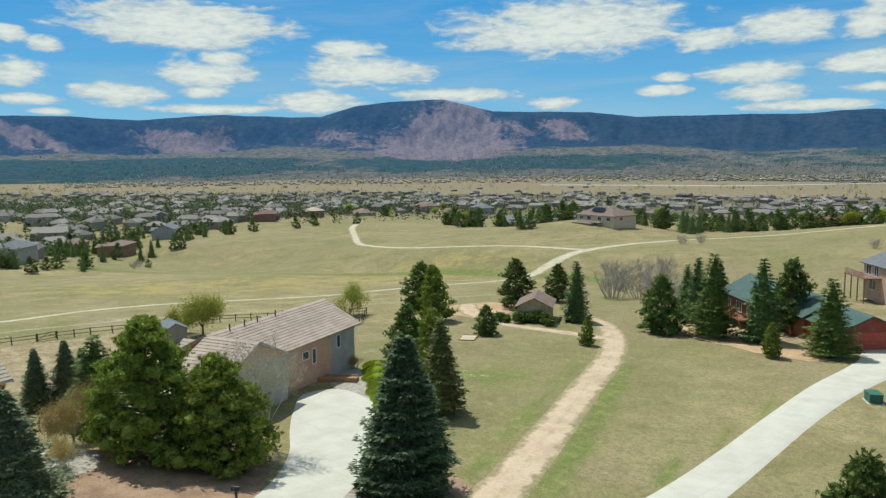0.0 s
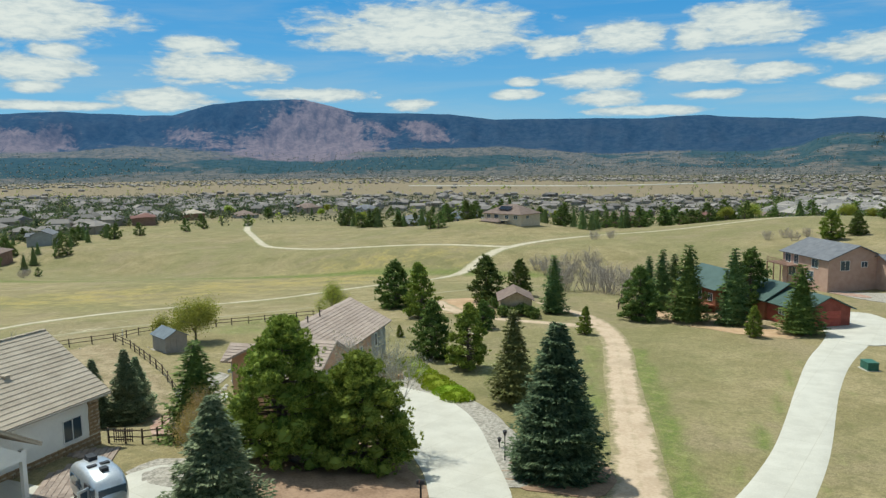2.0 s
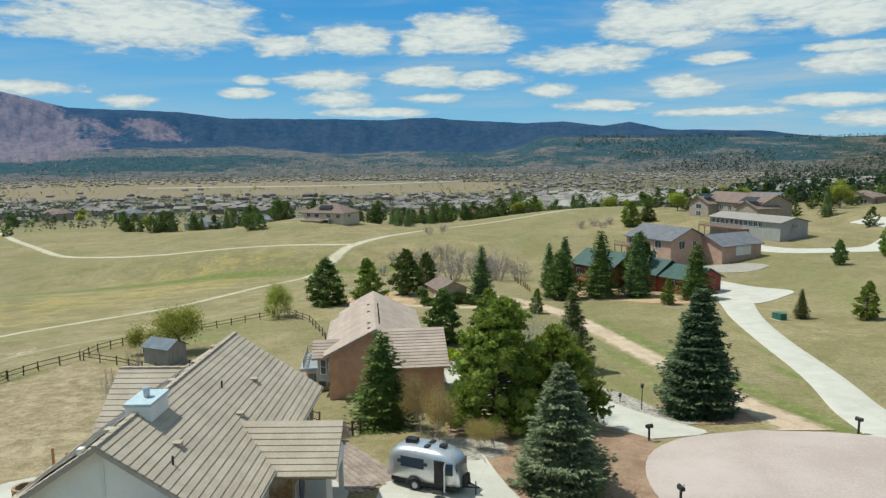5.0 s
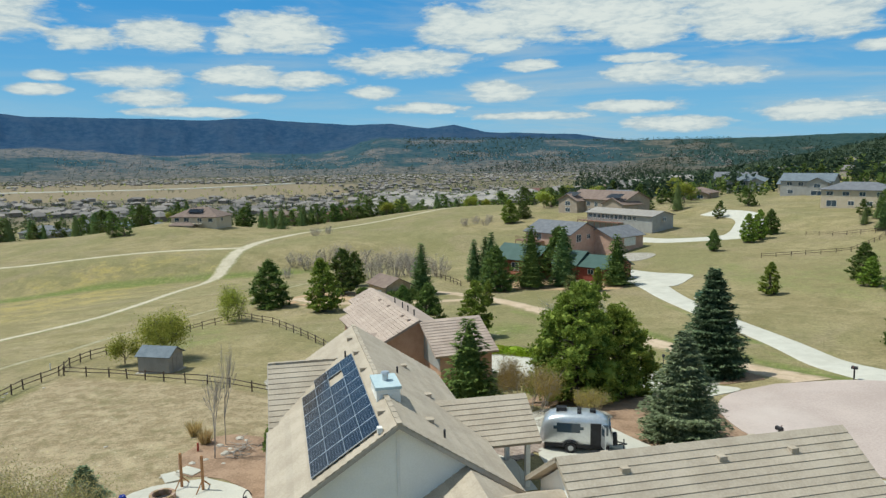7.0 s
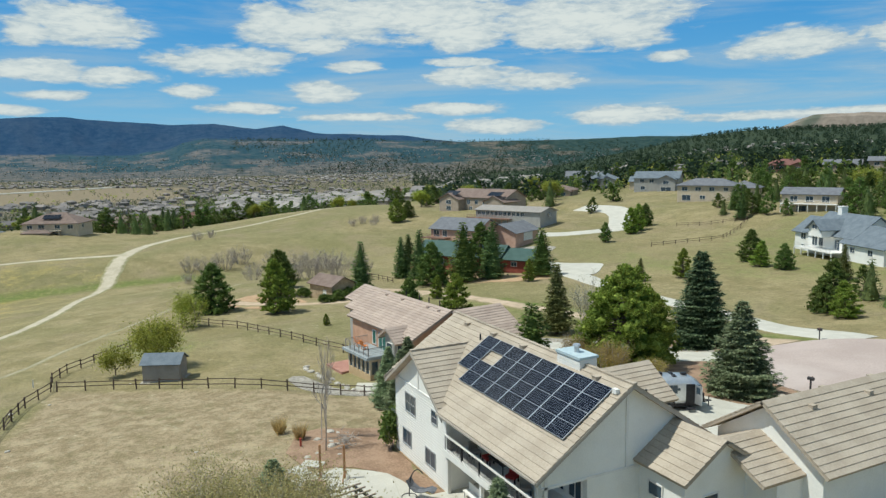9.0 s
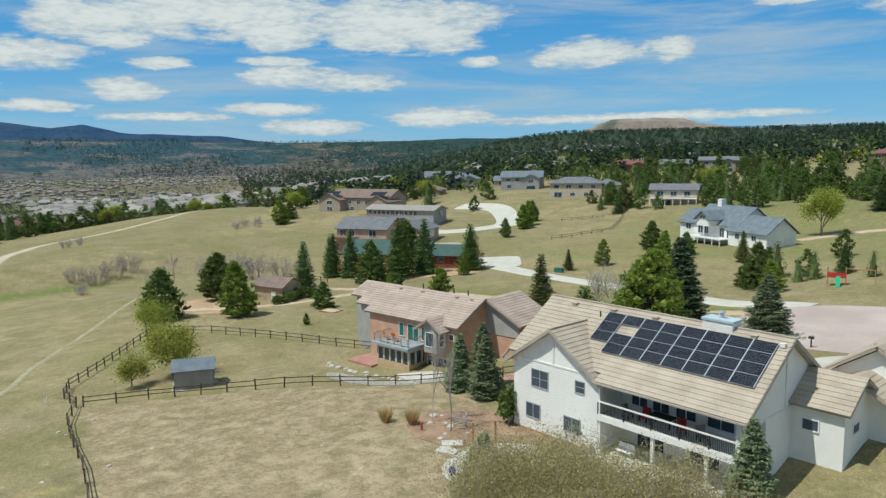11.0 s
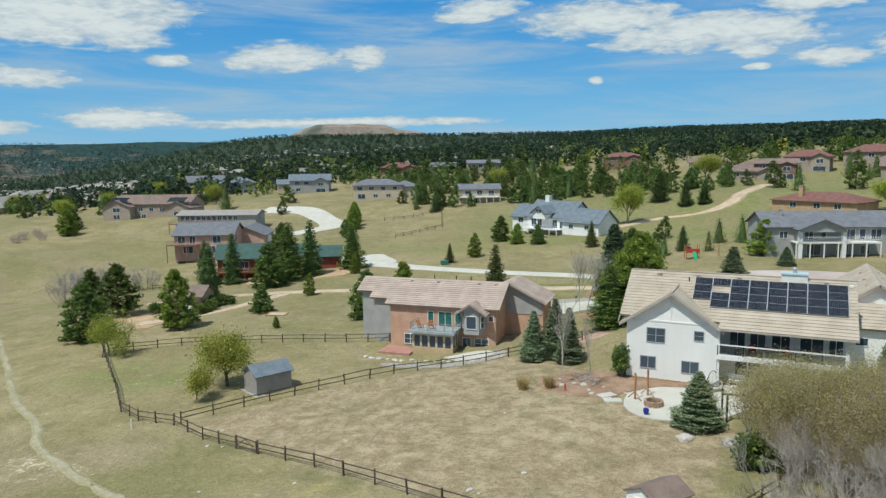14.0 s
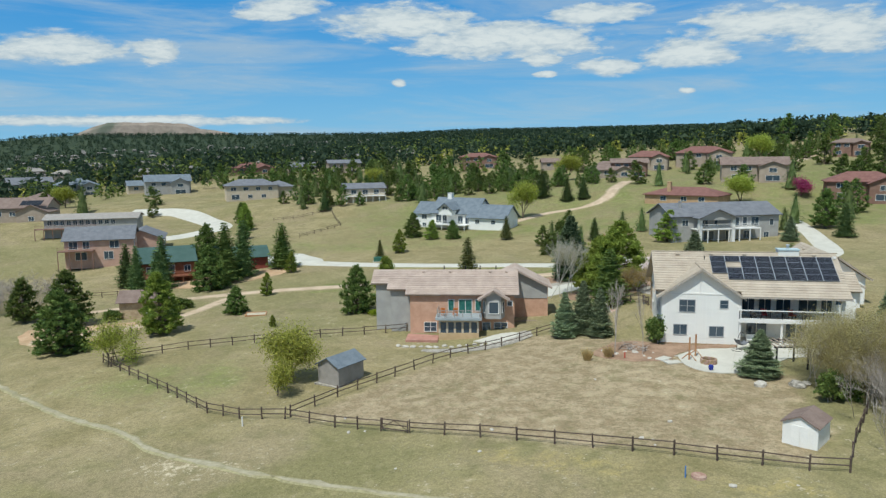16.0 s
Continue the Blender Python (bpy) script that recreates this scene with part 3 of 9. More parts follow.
def build_ground():
    xs, ys = axis(-300, 48, 1.8, 4900, 1.09), axis(-200, 150, 1.8, 4900, 1.09)
    gx, gy = np.meshgrid(xs, ys)
    z = ground(gx, gy)
    nx, ny = len(xs), len(ys)
    verts = np.stack([gx.ravel(), gy.ravel(), z.ravel()], 1)
    i = (np.arange(ny - 1)[:, None] * nx + np.arange(nx - 1)[None]).ravel()
    faces = np.stack([i, i + 1, i + nx + 1, i + nx], 1)
    ob = mesh_part("ground", verts.tolist(), faces.tolist(), GRASS)
    tagged(ob, "dry olive prairie grass with greener and yellow stretches", "ground", kind="structure")
    x, y = gx.ravel(), gy.ravel()
    bare = inside(x, y, YARD) * 0.85
    bare = np.maximum(bare, 0.8 * np.exp(-(((x + 90) / 9) ** 2 + ((y - 49) / 14) ** 2)))
    bare = np.maximum(bare, 0.9 * np.exp(-(((x + 86) / 9) ** 2 + ((y - 3) / 7) ** 2)))
    green = 0.30 * np.exp(-(((x + 45) / 26) ** 2 + ((y - 46) / 8) ** 2))
    green = np.maximum(green, 0.55 * np.exp(-(((x + 60) / 18) ** 2 + ((y + 18) / 12) ** 2)))
    green = np.maximum(green, 0.55 * np.exp(-(((x + 48) / 12) ** 2 + ((y - 26) / 9) ** 2)))
    green = np.maximum(green, 0.5 * np.exp(-(((x + 70) / 50) ** 2 + ((y - 85) / 14) ** 2)))
    green = np.maximum(green, 0.5 * sstep(75, 95, y) * sstep(-130, -60, x) * (1 - sstep(200, 320, y)))
    for line, wide, amount in ((((-9.5, 46.6), (-20, 46.2), (-33, 44), (-48, 41.2), (-62, 38.6)), 1.8, 0.8), (((-14, 48.2), (-28, 51.6), (-48, 54.8), (-62, 57.2)), 1.2, 0.6), (((-20, 40), (-33, 37.6), (-48, 35), (-62, 32.4)), 2.0, 0.6), (((-8, 52.5), (-28, 57.6), (-48, 60.8)), 0.9, 0.5)):
        for (ax, ay), (bx, by) in zip(line, line[1:]):
            u = np.clip(((x - ax) * (bx - ax) + (y - ay) * (by - ay)) / ((bx - ax) ** 2 + (by - ay) ** 2), 0, 1)
            green = np.maximum(green, amount * np.exp(-((np.hypot(x - ax - u * (bx - ax), y - ay - u * (by - ay)) / wide) ** 2)))
    green = np.maximum(green, 0.8 * np.exp(-(((x + 14) / 16) ** 2 + ((y - 46.8) / 2.2) ** 2)))
    green = np.maximum(green, 0.6 * np.exp(-(((x + 24) / 14) ** 2 + ((y - 34) / 4) ** 2)))
    green = np.maximum(green, 0.75 * np.exp(-(((x + 159 - np.clip(-50 - y, 0, 200) * 0.42) / 6) ** 2)) * sstep(-260, -190, y) * (1 - sstep(-5, 25, y)))
    band = np.exp(-(((y + 72 + 0.35 * (x + 100)) / 38) ** 2)) * sstep(-260, -150, x) * (1 - sstep(-70, -35, x))
    band = np.maximum(band, 0.30 * sstep(-330, -240, x) * (1 - sstep(-120, -60, x)) * (1 - sstep(-20, 60, y)))
    yellow = 0.55 * np.maximum(band, 0.85 * np.exp(-(((x + 12) / 26) ** 2 + ((y + 39.5 - 0.22 * (-x - 10)) / 3.2) ** 2)))
    dist = np.hypot(x, y)
    yellow = np.maximum(yellow, 0.8 * sstep(78, 92, np.degrees(np.arctan2(-x, y))) * sstep(880, 1150, dist + 0.25 * y) * (1 - sstep(1500, 2000, dist + 0.5 * y)) * (x < -300))
    wood = sstep(300, 700, y) * (1 - sstep(56, 72, np.degrees(np.arctan2(-x - 40, np.maximum(y, 1)))))
    col = ob.data.attributes.new("cover", "FLOAT_COLOR", "POINT")
    col.data.foreach_set("color", np.stack([bare, green, yellow, np.ones_like(x)], 1).astype(np.float32).ravel())
    town = sstep(420, 620, dist) * (1 - wood) * (x < -330)
    dark = sstep(1900, 2500, dist + 250 * np.sin(x * 0.004) + 200 * np.sin(y * 0.005)) * (x < -300)
    wood = np.maximum(wood, dark * 0.62)
    w = ob.data.attributes.new("woods", "FLOAT_COLOR", "POINT")
    pale = 0.62 * np.exp(-(((x + 46) / 9) ** 2 + ((y + 40) / 3.2) ** 2))
    pale = np.maximum(pale, 0.52 * np.exp(-(((x + 46) / 5) ** 2 + ((y - 12 + 0.2 * x) / 7) ** 2)))
    pale = np.maximum(pale, 0.30 * (y < 20) * (x < 20) * (x > -150))
    w.data.foreach_set("color", np.stack([wood, town, pale, np.ones_like(x)], 1).astype(np.float32).ravel())
    ob.data.polygons.foreach_set("use_smooth", np.ones(len(ob.data.polygons), bool))


build_ground()


def smooth_line(pts, step=1.5):
    """A round line through the points (Catmull-Rom)."""
    p = np.array(pts, float)
    p = np.vstack([2 * p[0] - p[1], p, 2 * p[-1] - p[-2]])
    out = []
    for i in range(1, len(p) - 2):
        n = max(2, int(np.hypot(*(p[i + 1][:2] - p[i][:2])) / step))
        for k in range(n):
            t = k / n
            out.append(0.5 * (2 * p[i] + (p[i + 1] - p[i - 1]) * t + (2 * p[i - 1] - 5 * p[i] + 4 * p[i + 1] - p[i + 2]) * t * t + (3 * p[i] - p[i - 1] - 3 * p[i + 1] + p[i + 2]) * t ** 3))
    out.append(p[-2])
    return np.array(out)


def ribbon(name, pts, width, mat, label, category, lift=0.05, ragged=0.0, cross=5, step=1.5):
    """A strip laid on the ground: points (x, y) or (x, y, width)."""
    q = smooth_line([(p[0], p[1], p[2] if len(p) > 2 else width) for p in pts], step)
    d = np.gradient(q[:, :2], axis=0)
    d /= np.linalg.norm(d, axis=1)[:, None]
    side = np.stack([-d[:, 1], d[:, 0]], 1)
    rng = np.random.default_rng(len(pts) * 7 + int(abs(pts[0][0]) * 10))
    verts, faces = [], []
    us = np.linspace(-0.5, 0.5, cross)
    for i in range(len(q)):
        j = rng.normal(0, ragged, 2)
        row = [(*(q[i, :2] + side[i] * (u * q[i, 2] + (j[0] if u < 0 else j[1]) * abs(u) * 2)), 0) for u in us]
        out = [q[i, :2] + side[i] * s * (q[i, 2] * 0.5 + 0.45) for s in (-1, 1)]
        row = [(out[0][0], out[0][1], -1)] + row + [(out[1][0], out[1][1], -1)]
        for x, y, flag in row:
            verts.append((x, y, gz(x, y) + (lift if flag == 0 else -0.10)))
    n = cross + 2
    for i in range(len(q) - 1):
        for k in range(n - 1):
            a = i * n + k
            faces.append((a + 1, a, a + n, a + n + 1))
    ob = mesh_part(name, verts, faces, mat)
    rim = ob.data.attributes.new("rim", "FLOAT", "POINT")
    rim.data.foreach_set("value", np.tile(np.concatenate([[1.0], np.abs(us) * 2, [1.0]]), len(q)).astype(np.float32))
    ob.data.polygons.foreach_set("use_smooth", np.ones(len(ob.data.polygons), bool))
    return tagged(ob, label, category, kind="structure")


def patch(name, poly, mat, label, category, lift=0.05, step=1.2, ragged=0.0):
    """A flat piece of ground cover inside an outline, draped on the land."""
    q = smooth_line(list(poly) + [poly[0]], step)[:-1]
    if ragged:
        q = q + np.random.default_rng(3).normal(0, ragged, q.shape)
    bm = bmesh.new()
    ring = [bm.verts.new((x, y, 0)) for x, y in q]
    low = [bm.verts.new((x, y, -1)) for x, y in q]
    c = q.mean(0)
    rings = [ring]
    for s in (0.75, 0.5, 0.25):
        rings.append([bm.verts.new((*(c + (p - c) * s), 0)) for p in q])
    mid = bm.verts.new((*c, 0))
    n = len(q)
    for a, b in zip(rings, rings[1:]):
        for k in range(n):
            bm.faces.new((a[k], a[(k + 1) % n], b[(k + 1) % n], b[k]))
    for k in range(n):
        bm.faces.new((rings[-1][k], rings[-1][(k + 1) % n], mid))
        bm.faces.new((low[k], low[(k + 1) % n], ring[(k + 1) % n], ring[k]))
    for v in bm.verts:
        v.co.z = gz(v.co.x, v.co.y) + (lift if v.co.z == 0 else -0.15)
    bmesh.ops.recalc_face_normals(bm, faces=bm.faces)
    return tagged(part(name, bm, mat), label, category, kind="structure")


ribbon("dirt_track", [(-9.5, 43.8, 4.6), (-13, 44, 4), (-20, 43.2, 3.7), (-33, 41, 3.5), (-48, 38.2, 3.5), (-64, 35.4, 3.5), (-76, 31.8, 3.5), (-86, 27, 3), (-91, 22, 2.6), (-97, 17, 2.2)], 3, DIRT, "pale pinkish two-wheel dirt track through grass", "track", 0.05, 0.07)
ribbon("far_lane", [(-34, 114, 3.2), (-28.5, 121.3, 3.4), (-22.4, 127.2, 3.4), (-12.4, 131.5, 3.6), (-6.3, 138, 3.8), (-3.1, 151.9, 4.2), (1.2, 168.8, 4.2)], 3.6, DIRT, "pale dirt lane climbing between northern houses", "road", 0.08, 0.08)
ribbon("far_lane", [(57.3, 223.7, 4), (74, 230, 4), (90.6, 263.4, 5), (99.7, 286.8, 5)], 4.5, DIRT, "pale dirt lane climbing the northern hill", "road", 0.12, 0.08)
ribbon("concrete_drive", [(36.1, 99.4, 3.4), (35.7, 89.5, 3.6), (35.1, 77.5, 3.8), (32.5, 60.3, 4.4), (29, 54, 5)], 3.8, CONCRETE, "pale concrete driveway beside the grey house", "driveway", 0.09)
ribbon("dirt_spur", [(-76, 31, 2.4), (-76.5, 24, 2.6), (-77, 16, 2.6), (-80, 8, 3), (-86, 2, 4), (-92, -2, 3)], 2.6, DIRT, "dirt turnaround before the small stone shed", "track", 0.07, 0.12)
ribbon("concrete_drive", [(-5, 49.5, 5.2), (-14, 51.3, 4.2), (-28, 54.6, 3.6), (-48, 57.8, 3.6), (-62, 60.5, 4.2), (-74, 63.8, 5), (-86, 67, 7), (-94, 68, 8)], 4, CONCRETE, "long pale concrete driveway across the grass", "driveway", 0.07)
patch("concrete_apron", [(-76, 62), (-73, 67), (-79, 74), (-84, 77.5), (-92, 73), (-99, 70), (-98, 65), (-88, 62.5)], CONCRETE, "pale concrete apron before the red garage", "driveway", 0.09)
ribbon("far_street", [(-170, 138, 7), (-152, 138.5, 7), (-138, 130, 8), (-126.5, 119, 8), (-126, 110, 6), (-131, 99, 6), (-142, 93, 6)], 7, CONCRETE, "curving pale concrete driveway by far houses", "driveway", 0.08)
patch("cul_de_sac", [(-9.8, 40), (-8, 34), (-4, 30.2), (2, 29), (8, 31), (13, 34.5), (24, 38), (30, 44), (28, 54), (16, 57), (6, 56), (-2, 52), (-7.5, 47)], ASPHALT, "pinkish-grey worn asphalt of a round cul-de-sac", "road", 0.11)
patch("neighbour_driveway", [(-8, 31.6), (-13, 29), (-18, 25.4), (-22, 21.5), (-26, 18), (-31, 14.6), (-34.6, 16.2), (-33.8, 20.5), (-31.2, 24.6), (-26.5, 28.4), (-19.5, 32.2), (-13, 35.3), (-9.4, 36.2)], CONCRETE, "pale concrete driveway curving to a tan house", "driveway", 0.07)
ribbon("gravel_bed", [(-12.5, 35.6, 2.4), (-18, 33.6, 3.2), (-23.2, 31.4, 3.4), (-30.6, 25.9, 3.4), (-34.4, 20.4, 3.4), (-37.6, 15.6, 4.4), (-42, 12, 3.4)], 3, GRAVEL, "grey river gravel bed along the driveway", "gravel", 0.06, 0.1)
patch("house_driveway", [(3, 12), (-4, 14), (-3.5, 18), (1, 19.5), (5, 21.5), (6, 27), (9, 31.4), (17, 35), (24, 30), (22, 20), (14, 12)], CONCRETE, "pale concrete drive before the house", "driveway", 0.07)
patch("front_bed", [(-3.5, 18.3), (-8, 16), (-13, 17), (-18, 22), (-13, 28), (-8, 31.4), (-2, 29.6), (3.6, 28.6), (5.2, 24), (4, 20)], MULCH, "reddish mulch and gravel bed under the pines", "planting bed", 0.05, ragged=0.1)
ribbon("worn_path", [(-125, 6, 0.5), (-103, -7, 0.5), (-82, -19, 0.5), (-66, -28.4, 0.5), (-56, -33, 0.5), (-50, -37, 0.5), (-43, -39.6, 0.5), (-35, -42, 0.5), (-28, -43.5, 0.5), (-12, -47, 0.6)], 0.6, FAINT, "narrow worn path trodden into the dry grass", "path", 0.07, 0.12, step=1.2)
ribbon("foot_path", [(-290, 84, 2.4), (-272, 73, 2.7), (-254, 57, 3.0), (-243, 38, 3.3), (-230, 10, 3.4), (-214, -2, 3.8), (-200, -10, 4.1), (-186, -14.8, 4.5), (-178, -17.3, 4.5), (-165.5, -20.1, 4.2), (-159, -21.4, 3.3), (-148, -24.5, 2.0), (-138, -27.5, 2.2), (-110, -31.6, 2.2), (-91, -37.4, 2.1), (-79, -43.5, 2.0), (-64, -50.5, 1.8), (-48, -53.5, 1.7), (-33, -53, 1.5), (-10, -58, 1.4)], 2.4, TRAIL, "pale dirt foot path winding through the meadow", "path", 0.10, 0.15, step=2.0)
ribbon("foot_path", [(-186, -14.8, 3.9), (-187, -21, 3.9), (-189.5, -30, 3.6), (-190.5, -45, 3.3), (-188, -60, 3.2), (-184.5, -75, 3.0), (-186.5, -90, 3.0), (-196, -106.5, 3.3), (-207, -122, 3.3), (-233, -146, 3.4), (-266, -175, 3.6), (-300, -200, 3.9), (-341, -231, 4.2)], 2.4, TRAIL, "pale dirt foot path branching over the rise", "path", 0.11, 0.15, step=2.0)

# ---- far backdrop ----


def mountain_material():
    """Backdrop: forest, bare pinkish slopes, foothills of grass, woods and scattered roofs, with blue haze painted in.
    """
    m = bpy.data.materials.new("mountain_forest_rock_and_haze")
    m.use_nodes = True
    nt = m.node_tree
    p = nt.nodes["Principled BSDF"]
    pos = nt.nodes.new("ShaderNodeNewGeometry").outputs["Position"]
    at = nt.nodes.new("ShaderNodeAttribute")
    at.attribute_name = "cover"
    s = nt.nodes.new("ShaderNodeSeparateColor")
    link(nt, at.outputs["Color"], s.inputs[0])
    big, small = noise_node(nt, pos, 0.005, 6.0, 0.62), noise_node(nt, pos, 0.03, 6.0, 0.7)
    # forest colour mixed bluer and darker to carry haze and cloud shade
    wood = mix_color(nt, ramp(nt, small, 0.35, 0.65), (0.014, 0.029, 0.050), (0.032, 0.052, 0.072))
    # lighter patches paint in relief that the high sun leaves faint
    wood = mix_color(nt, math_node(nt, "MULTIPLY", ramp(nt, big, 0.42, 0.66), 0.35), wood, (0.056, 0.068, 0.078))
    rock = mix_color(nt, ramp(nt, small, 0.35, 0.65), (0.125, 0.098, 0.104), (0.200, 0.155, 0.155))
    sep = nt.nodes.new("ShaderNodeSeparateXYZ")
    link(nt, pos, sep.inputs[0])
    turn = nt.nodes.new("ShaderNodeCombineXYZ")
    link(nt, math_node(nt, "MULTIPLY", math_node(nt, "ARCTAN2", sep.outputs[0], sep.outputs[1]), 57.3), turn.inputs[0])
    link(nt, math_node(nt, "MULTIPLY", sep.outputs[2], 0.006), turn.inputs[1])
    # downhill streaks: gully shading painted into forest and rock colours; also breaks up rock edges
    rill_shade_noise = noise_node(nt, turn.outputs[0], 1.5, 6.0, 0.68, 0.6)
    wood = mix_color(nt, math_node(nt, "MULTIPLY", ramp(nt, rill_shade_noise, 0.44, 0.68), 0.45), wood, (0.010, 0.026, 0.040))
    rock = mix_color(nt, math_node(nt, "MULTIPLY", ramp(nt, rill_shade_noise, 0.48, 0.66), 0.6), rock, (0.060, 0.058, 0.070))
    w = math_node(nt, "ADD", s.outputs[0], math_node(nt, "MULTIPLY", math_node(nt, "SUBTRACT", big, 0.5), 1.5))
    w = math_node(nt, "ADD", w, math_node(nt, "MULTIPLY", math_node(nt, "SUBTRACT", rill_shade_noise, 0.5), 1.1))
    w = math_node(nt, "ADD", w, math_node(nt, "MULTIPLY", math_node(nt, "SUBTRACT", small, 0.5), 0.9))
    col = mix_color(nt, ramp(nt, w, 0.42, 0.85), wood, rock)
    meadow = mix_color(nt, ramp(nt, small, 0.40, 0.60), (0.155, 0.132, 0.100), (0.062, 0.070, 0.056))
    trees = mix_color(nt, ramp(nt, small, 0.40, 0.62), (0.022, 0.046, 0.042), (0.046, 0.072, 0.060))
    w3 = math_node(nt, "ADD", s.outputs[2], math_node(nt, "MULTIPLY", math_node(nt, "SUBTRACT", big, 0.5), 1.6))
    plain = mix_color(nt, ramp(nt, w3, 0.40, 0.60), meadow, trees)
    w2 = math_node(nt, "ADD", s.outputs[1], math_node(nt, "MULTIPLY", math_node(nt, "SUBTRACT", big, 0.5), 1.5))
    col = mix_color(nt, ramp(nt, w2, 0.35, 0.65), col, plain)
    link(nt, col, p.inputs["Base Color"])
    p.inputs["Roughness"].default_value, p.inputs["Specular IOR Level"].default_value = 1.0, 0.0
    # faint blue glow painted on as haze; the range gives off no light
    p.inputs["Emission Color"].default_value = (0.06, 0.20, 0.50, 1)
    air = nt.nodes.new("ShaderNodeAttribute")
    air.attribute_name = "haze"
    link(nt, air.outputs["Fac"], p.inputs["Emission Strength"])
    return m


def fbm(x, y, scale, octaves=5, seed=0.0):
    return np.array([noise.fractal(Vector((a * scale + seed, b * scale, seed * 0.37)), 0.9, 2.1, octaves) for a, b in zip(x.ravel(), y.ravel())]).reshape(x.shape)


RANGE = {}


def range_height(x, y):
    """Height of the foothills under far houses and trees."""
    i = np.clip(np.searchsorted(RANGE["r"], np.hypot(x, y)), 0, len(RANGE["r"]) - 1)
    j = np.clip(np.searchsorted(RANGE["yaw"], np.arctan2(-x, y) % math.tau), 0, len(RANGE["yaw"]) - 1)
    return RANGE["z"][i, j] - 0.5


def build_mountains():
    """The range to the west: skyline heights in degrees by yaw, rising over four ridges."""
    yaws = np.radians(np.arange(30, 200, 0.22))
    radii = np.concatenate([np.linspace(2450, 3900, 40), np.linspace(3940, 4700, 26)])
    crest = np.interp(np.degrees(yaws), [30, 38, 47, 54, 62, 63.5, 66, 70, 73.5, 76, 78, 81, 84, 87, 91, 95, 101, 107, 110.5, 118, 119.7, 121.9, 126.3, 128.9, 131.6, 134, 139, 145, 149.4, 154, 165, 200],
                      [0.9, 1.3, 1.12, 1.02, 1.0, 1.15, 1.45, 1.75, 1.9, 2.5, 2.2, 2.55, 2.45, 2.7, 3.0, 2.85, 3.1, 3.1, 3.6, 3.72, 4.15, 4.72, 4.67, 4.35, 3.5, 3.38, 3.6, 3.19, 3.5, 3.34, 3.4, 2.6])
    a, r = np.meshgrid(yaws, radii)
    x, y = -np.sin(a) * r, np.cos(a) * r
    n1 = fbm(x, y, 0.0016, 6, 3.1)
    deg = np.degrees(a)
    foot = np.interp(np.degrees(yaws), [30, 38, 47, 54, 62, 66, 70, 78, 81.8, 83.3, 84.5, 87, 94, 98, 102, 108, 116.7, 122, 130, 135, 140, 145, 150, 154, 200],
                     [0.7, 1.1, 1.0, 0.95, 0.95, 1.0, 1.2, 1.25, 1.35, 1.1, 0.5, 0.1, 0.35, 0.1, 0.4, 0.8, 0.8, 0.3, 0.9, 1.0, 0.68, 0.5, 0.75, 0.57, 0.5])[None]
    s = sstep(3550, 4420, r)
    flat_way = np.clip((r - 2450) / 1100, 0, 1)
    spur = 1 - np.abs(fbm(deg * 9, r * 0.03, 0.030, 3, 4.3)) * 2.4
    gully = 1 - np.abs(fbm(deg * 9, r * 0.06, 0.085, 3, 7.1)) * 1.6
    fold = np.clip(0.16 + 0.66 * spur + 0.24 * gully + 0.1 * n1, 0.04, 1.1)
    apron = np.exp(-((deg - 122) / 7.0) ** 2)
    fold = fold * (1 - apron) + (0.5 + 0.25 * gully) * apron
    # folds flattened on this stretch, shaping it even as under cloud shade
    wall = sstep(62, 72, deg) * (1 - sstep(104, 112, deg))
    fold = fold * (1 - 0.72 * wall) + 0.55 * 0.72 * wall
    prof = s ** 1.15 * (fold * (1 - s ** 3) + s ** 3)
    lift = np.where(r < 3550, -1.5 + (foot + 1.5) * flat_way ** 1.1, foot + (crest[None] - foot) * prof)
    drop = np.where(r > 4420, (r - 4420) * 0.25, 0)
    z = 20 + np.tan(np.radians(lift)) * r - drop + n1 * (3 + 9 * s) * flat_way
    ny, nx = a.shape
    i = (np.arange(ny - 1)[:, None] * nx + np.arange(nx - 1)[None]).ravel()
    faces = np.stack([i, i + nx, i + nx + 1, i + 1], 1)
    RANGE.update(yaw=yaws, r=radii, z=z)
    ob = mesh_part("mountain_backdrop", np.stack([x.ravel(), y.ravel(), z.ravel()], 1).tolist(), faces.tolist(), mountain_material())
    tagged(ob, "forested mountain range with pinkish bare slopes, blue haze put into its colour", "mountains", kind="structure")
    bare = 0.85 * np.exp(-((deg - 122 + 1.5 * s) / (2.0 + 5.5 * (1 - prof) ** 1.5)) ** 2)
    for d0, w0, e0, e1, k in ((111.2, 1.9, 1.4, 3.0, 0.75), (118.9, 0.8, 2.0, 3.3, 0.6), (115.3, 1.0, 1.9, 2.9, 0.5), (152, 0.8, 1.2, 3.1, 0.65), (150.2, 0.7, 1.0, 2.7, 0.65), (141, 3.2, 0.7, 2.4, 0.62), (128.6, 2.5, 0.9, 2.4, 0.45), (79.5, 3.4, 0.6, 1.3, 0.8)):
        bare = np.maximum(bare, k * np.exp(-((deg - d0 - 1.2 * (lift - e0)) / w0) ** 2) * sstep(e0 - 0.5, e0 + 0.2, lift) * (1 - sstep(e1 - 0.3, e1 + 0.4, lift)))
    bare = 1.15 * bare + 0.25 * sstep(108, 116, deg)
    plain = (1 - sstep(-0.25, 0.45, lift - foot)) * (1 - 0.8 * apron * sstep(-0.3, 0.2, lift))
    plain = np.maximum(plain, 1.6 * (1 - sstep(60.5, 63, deg)))
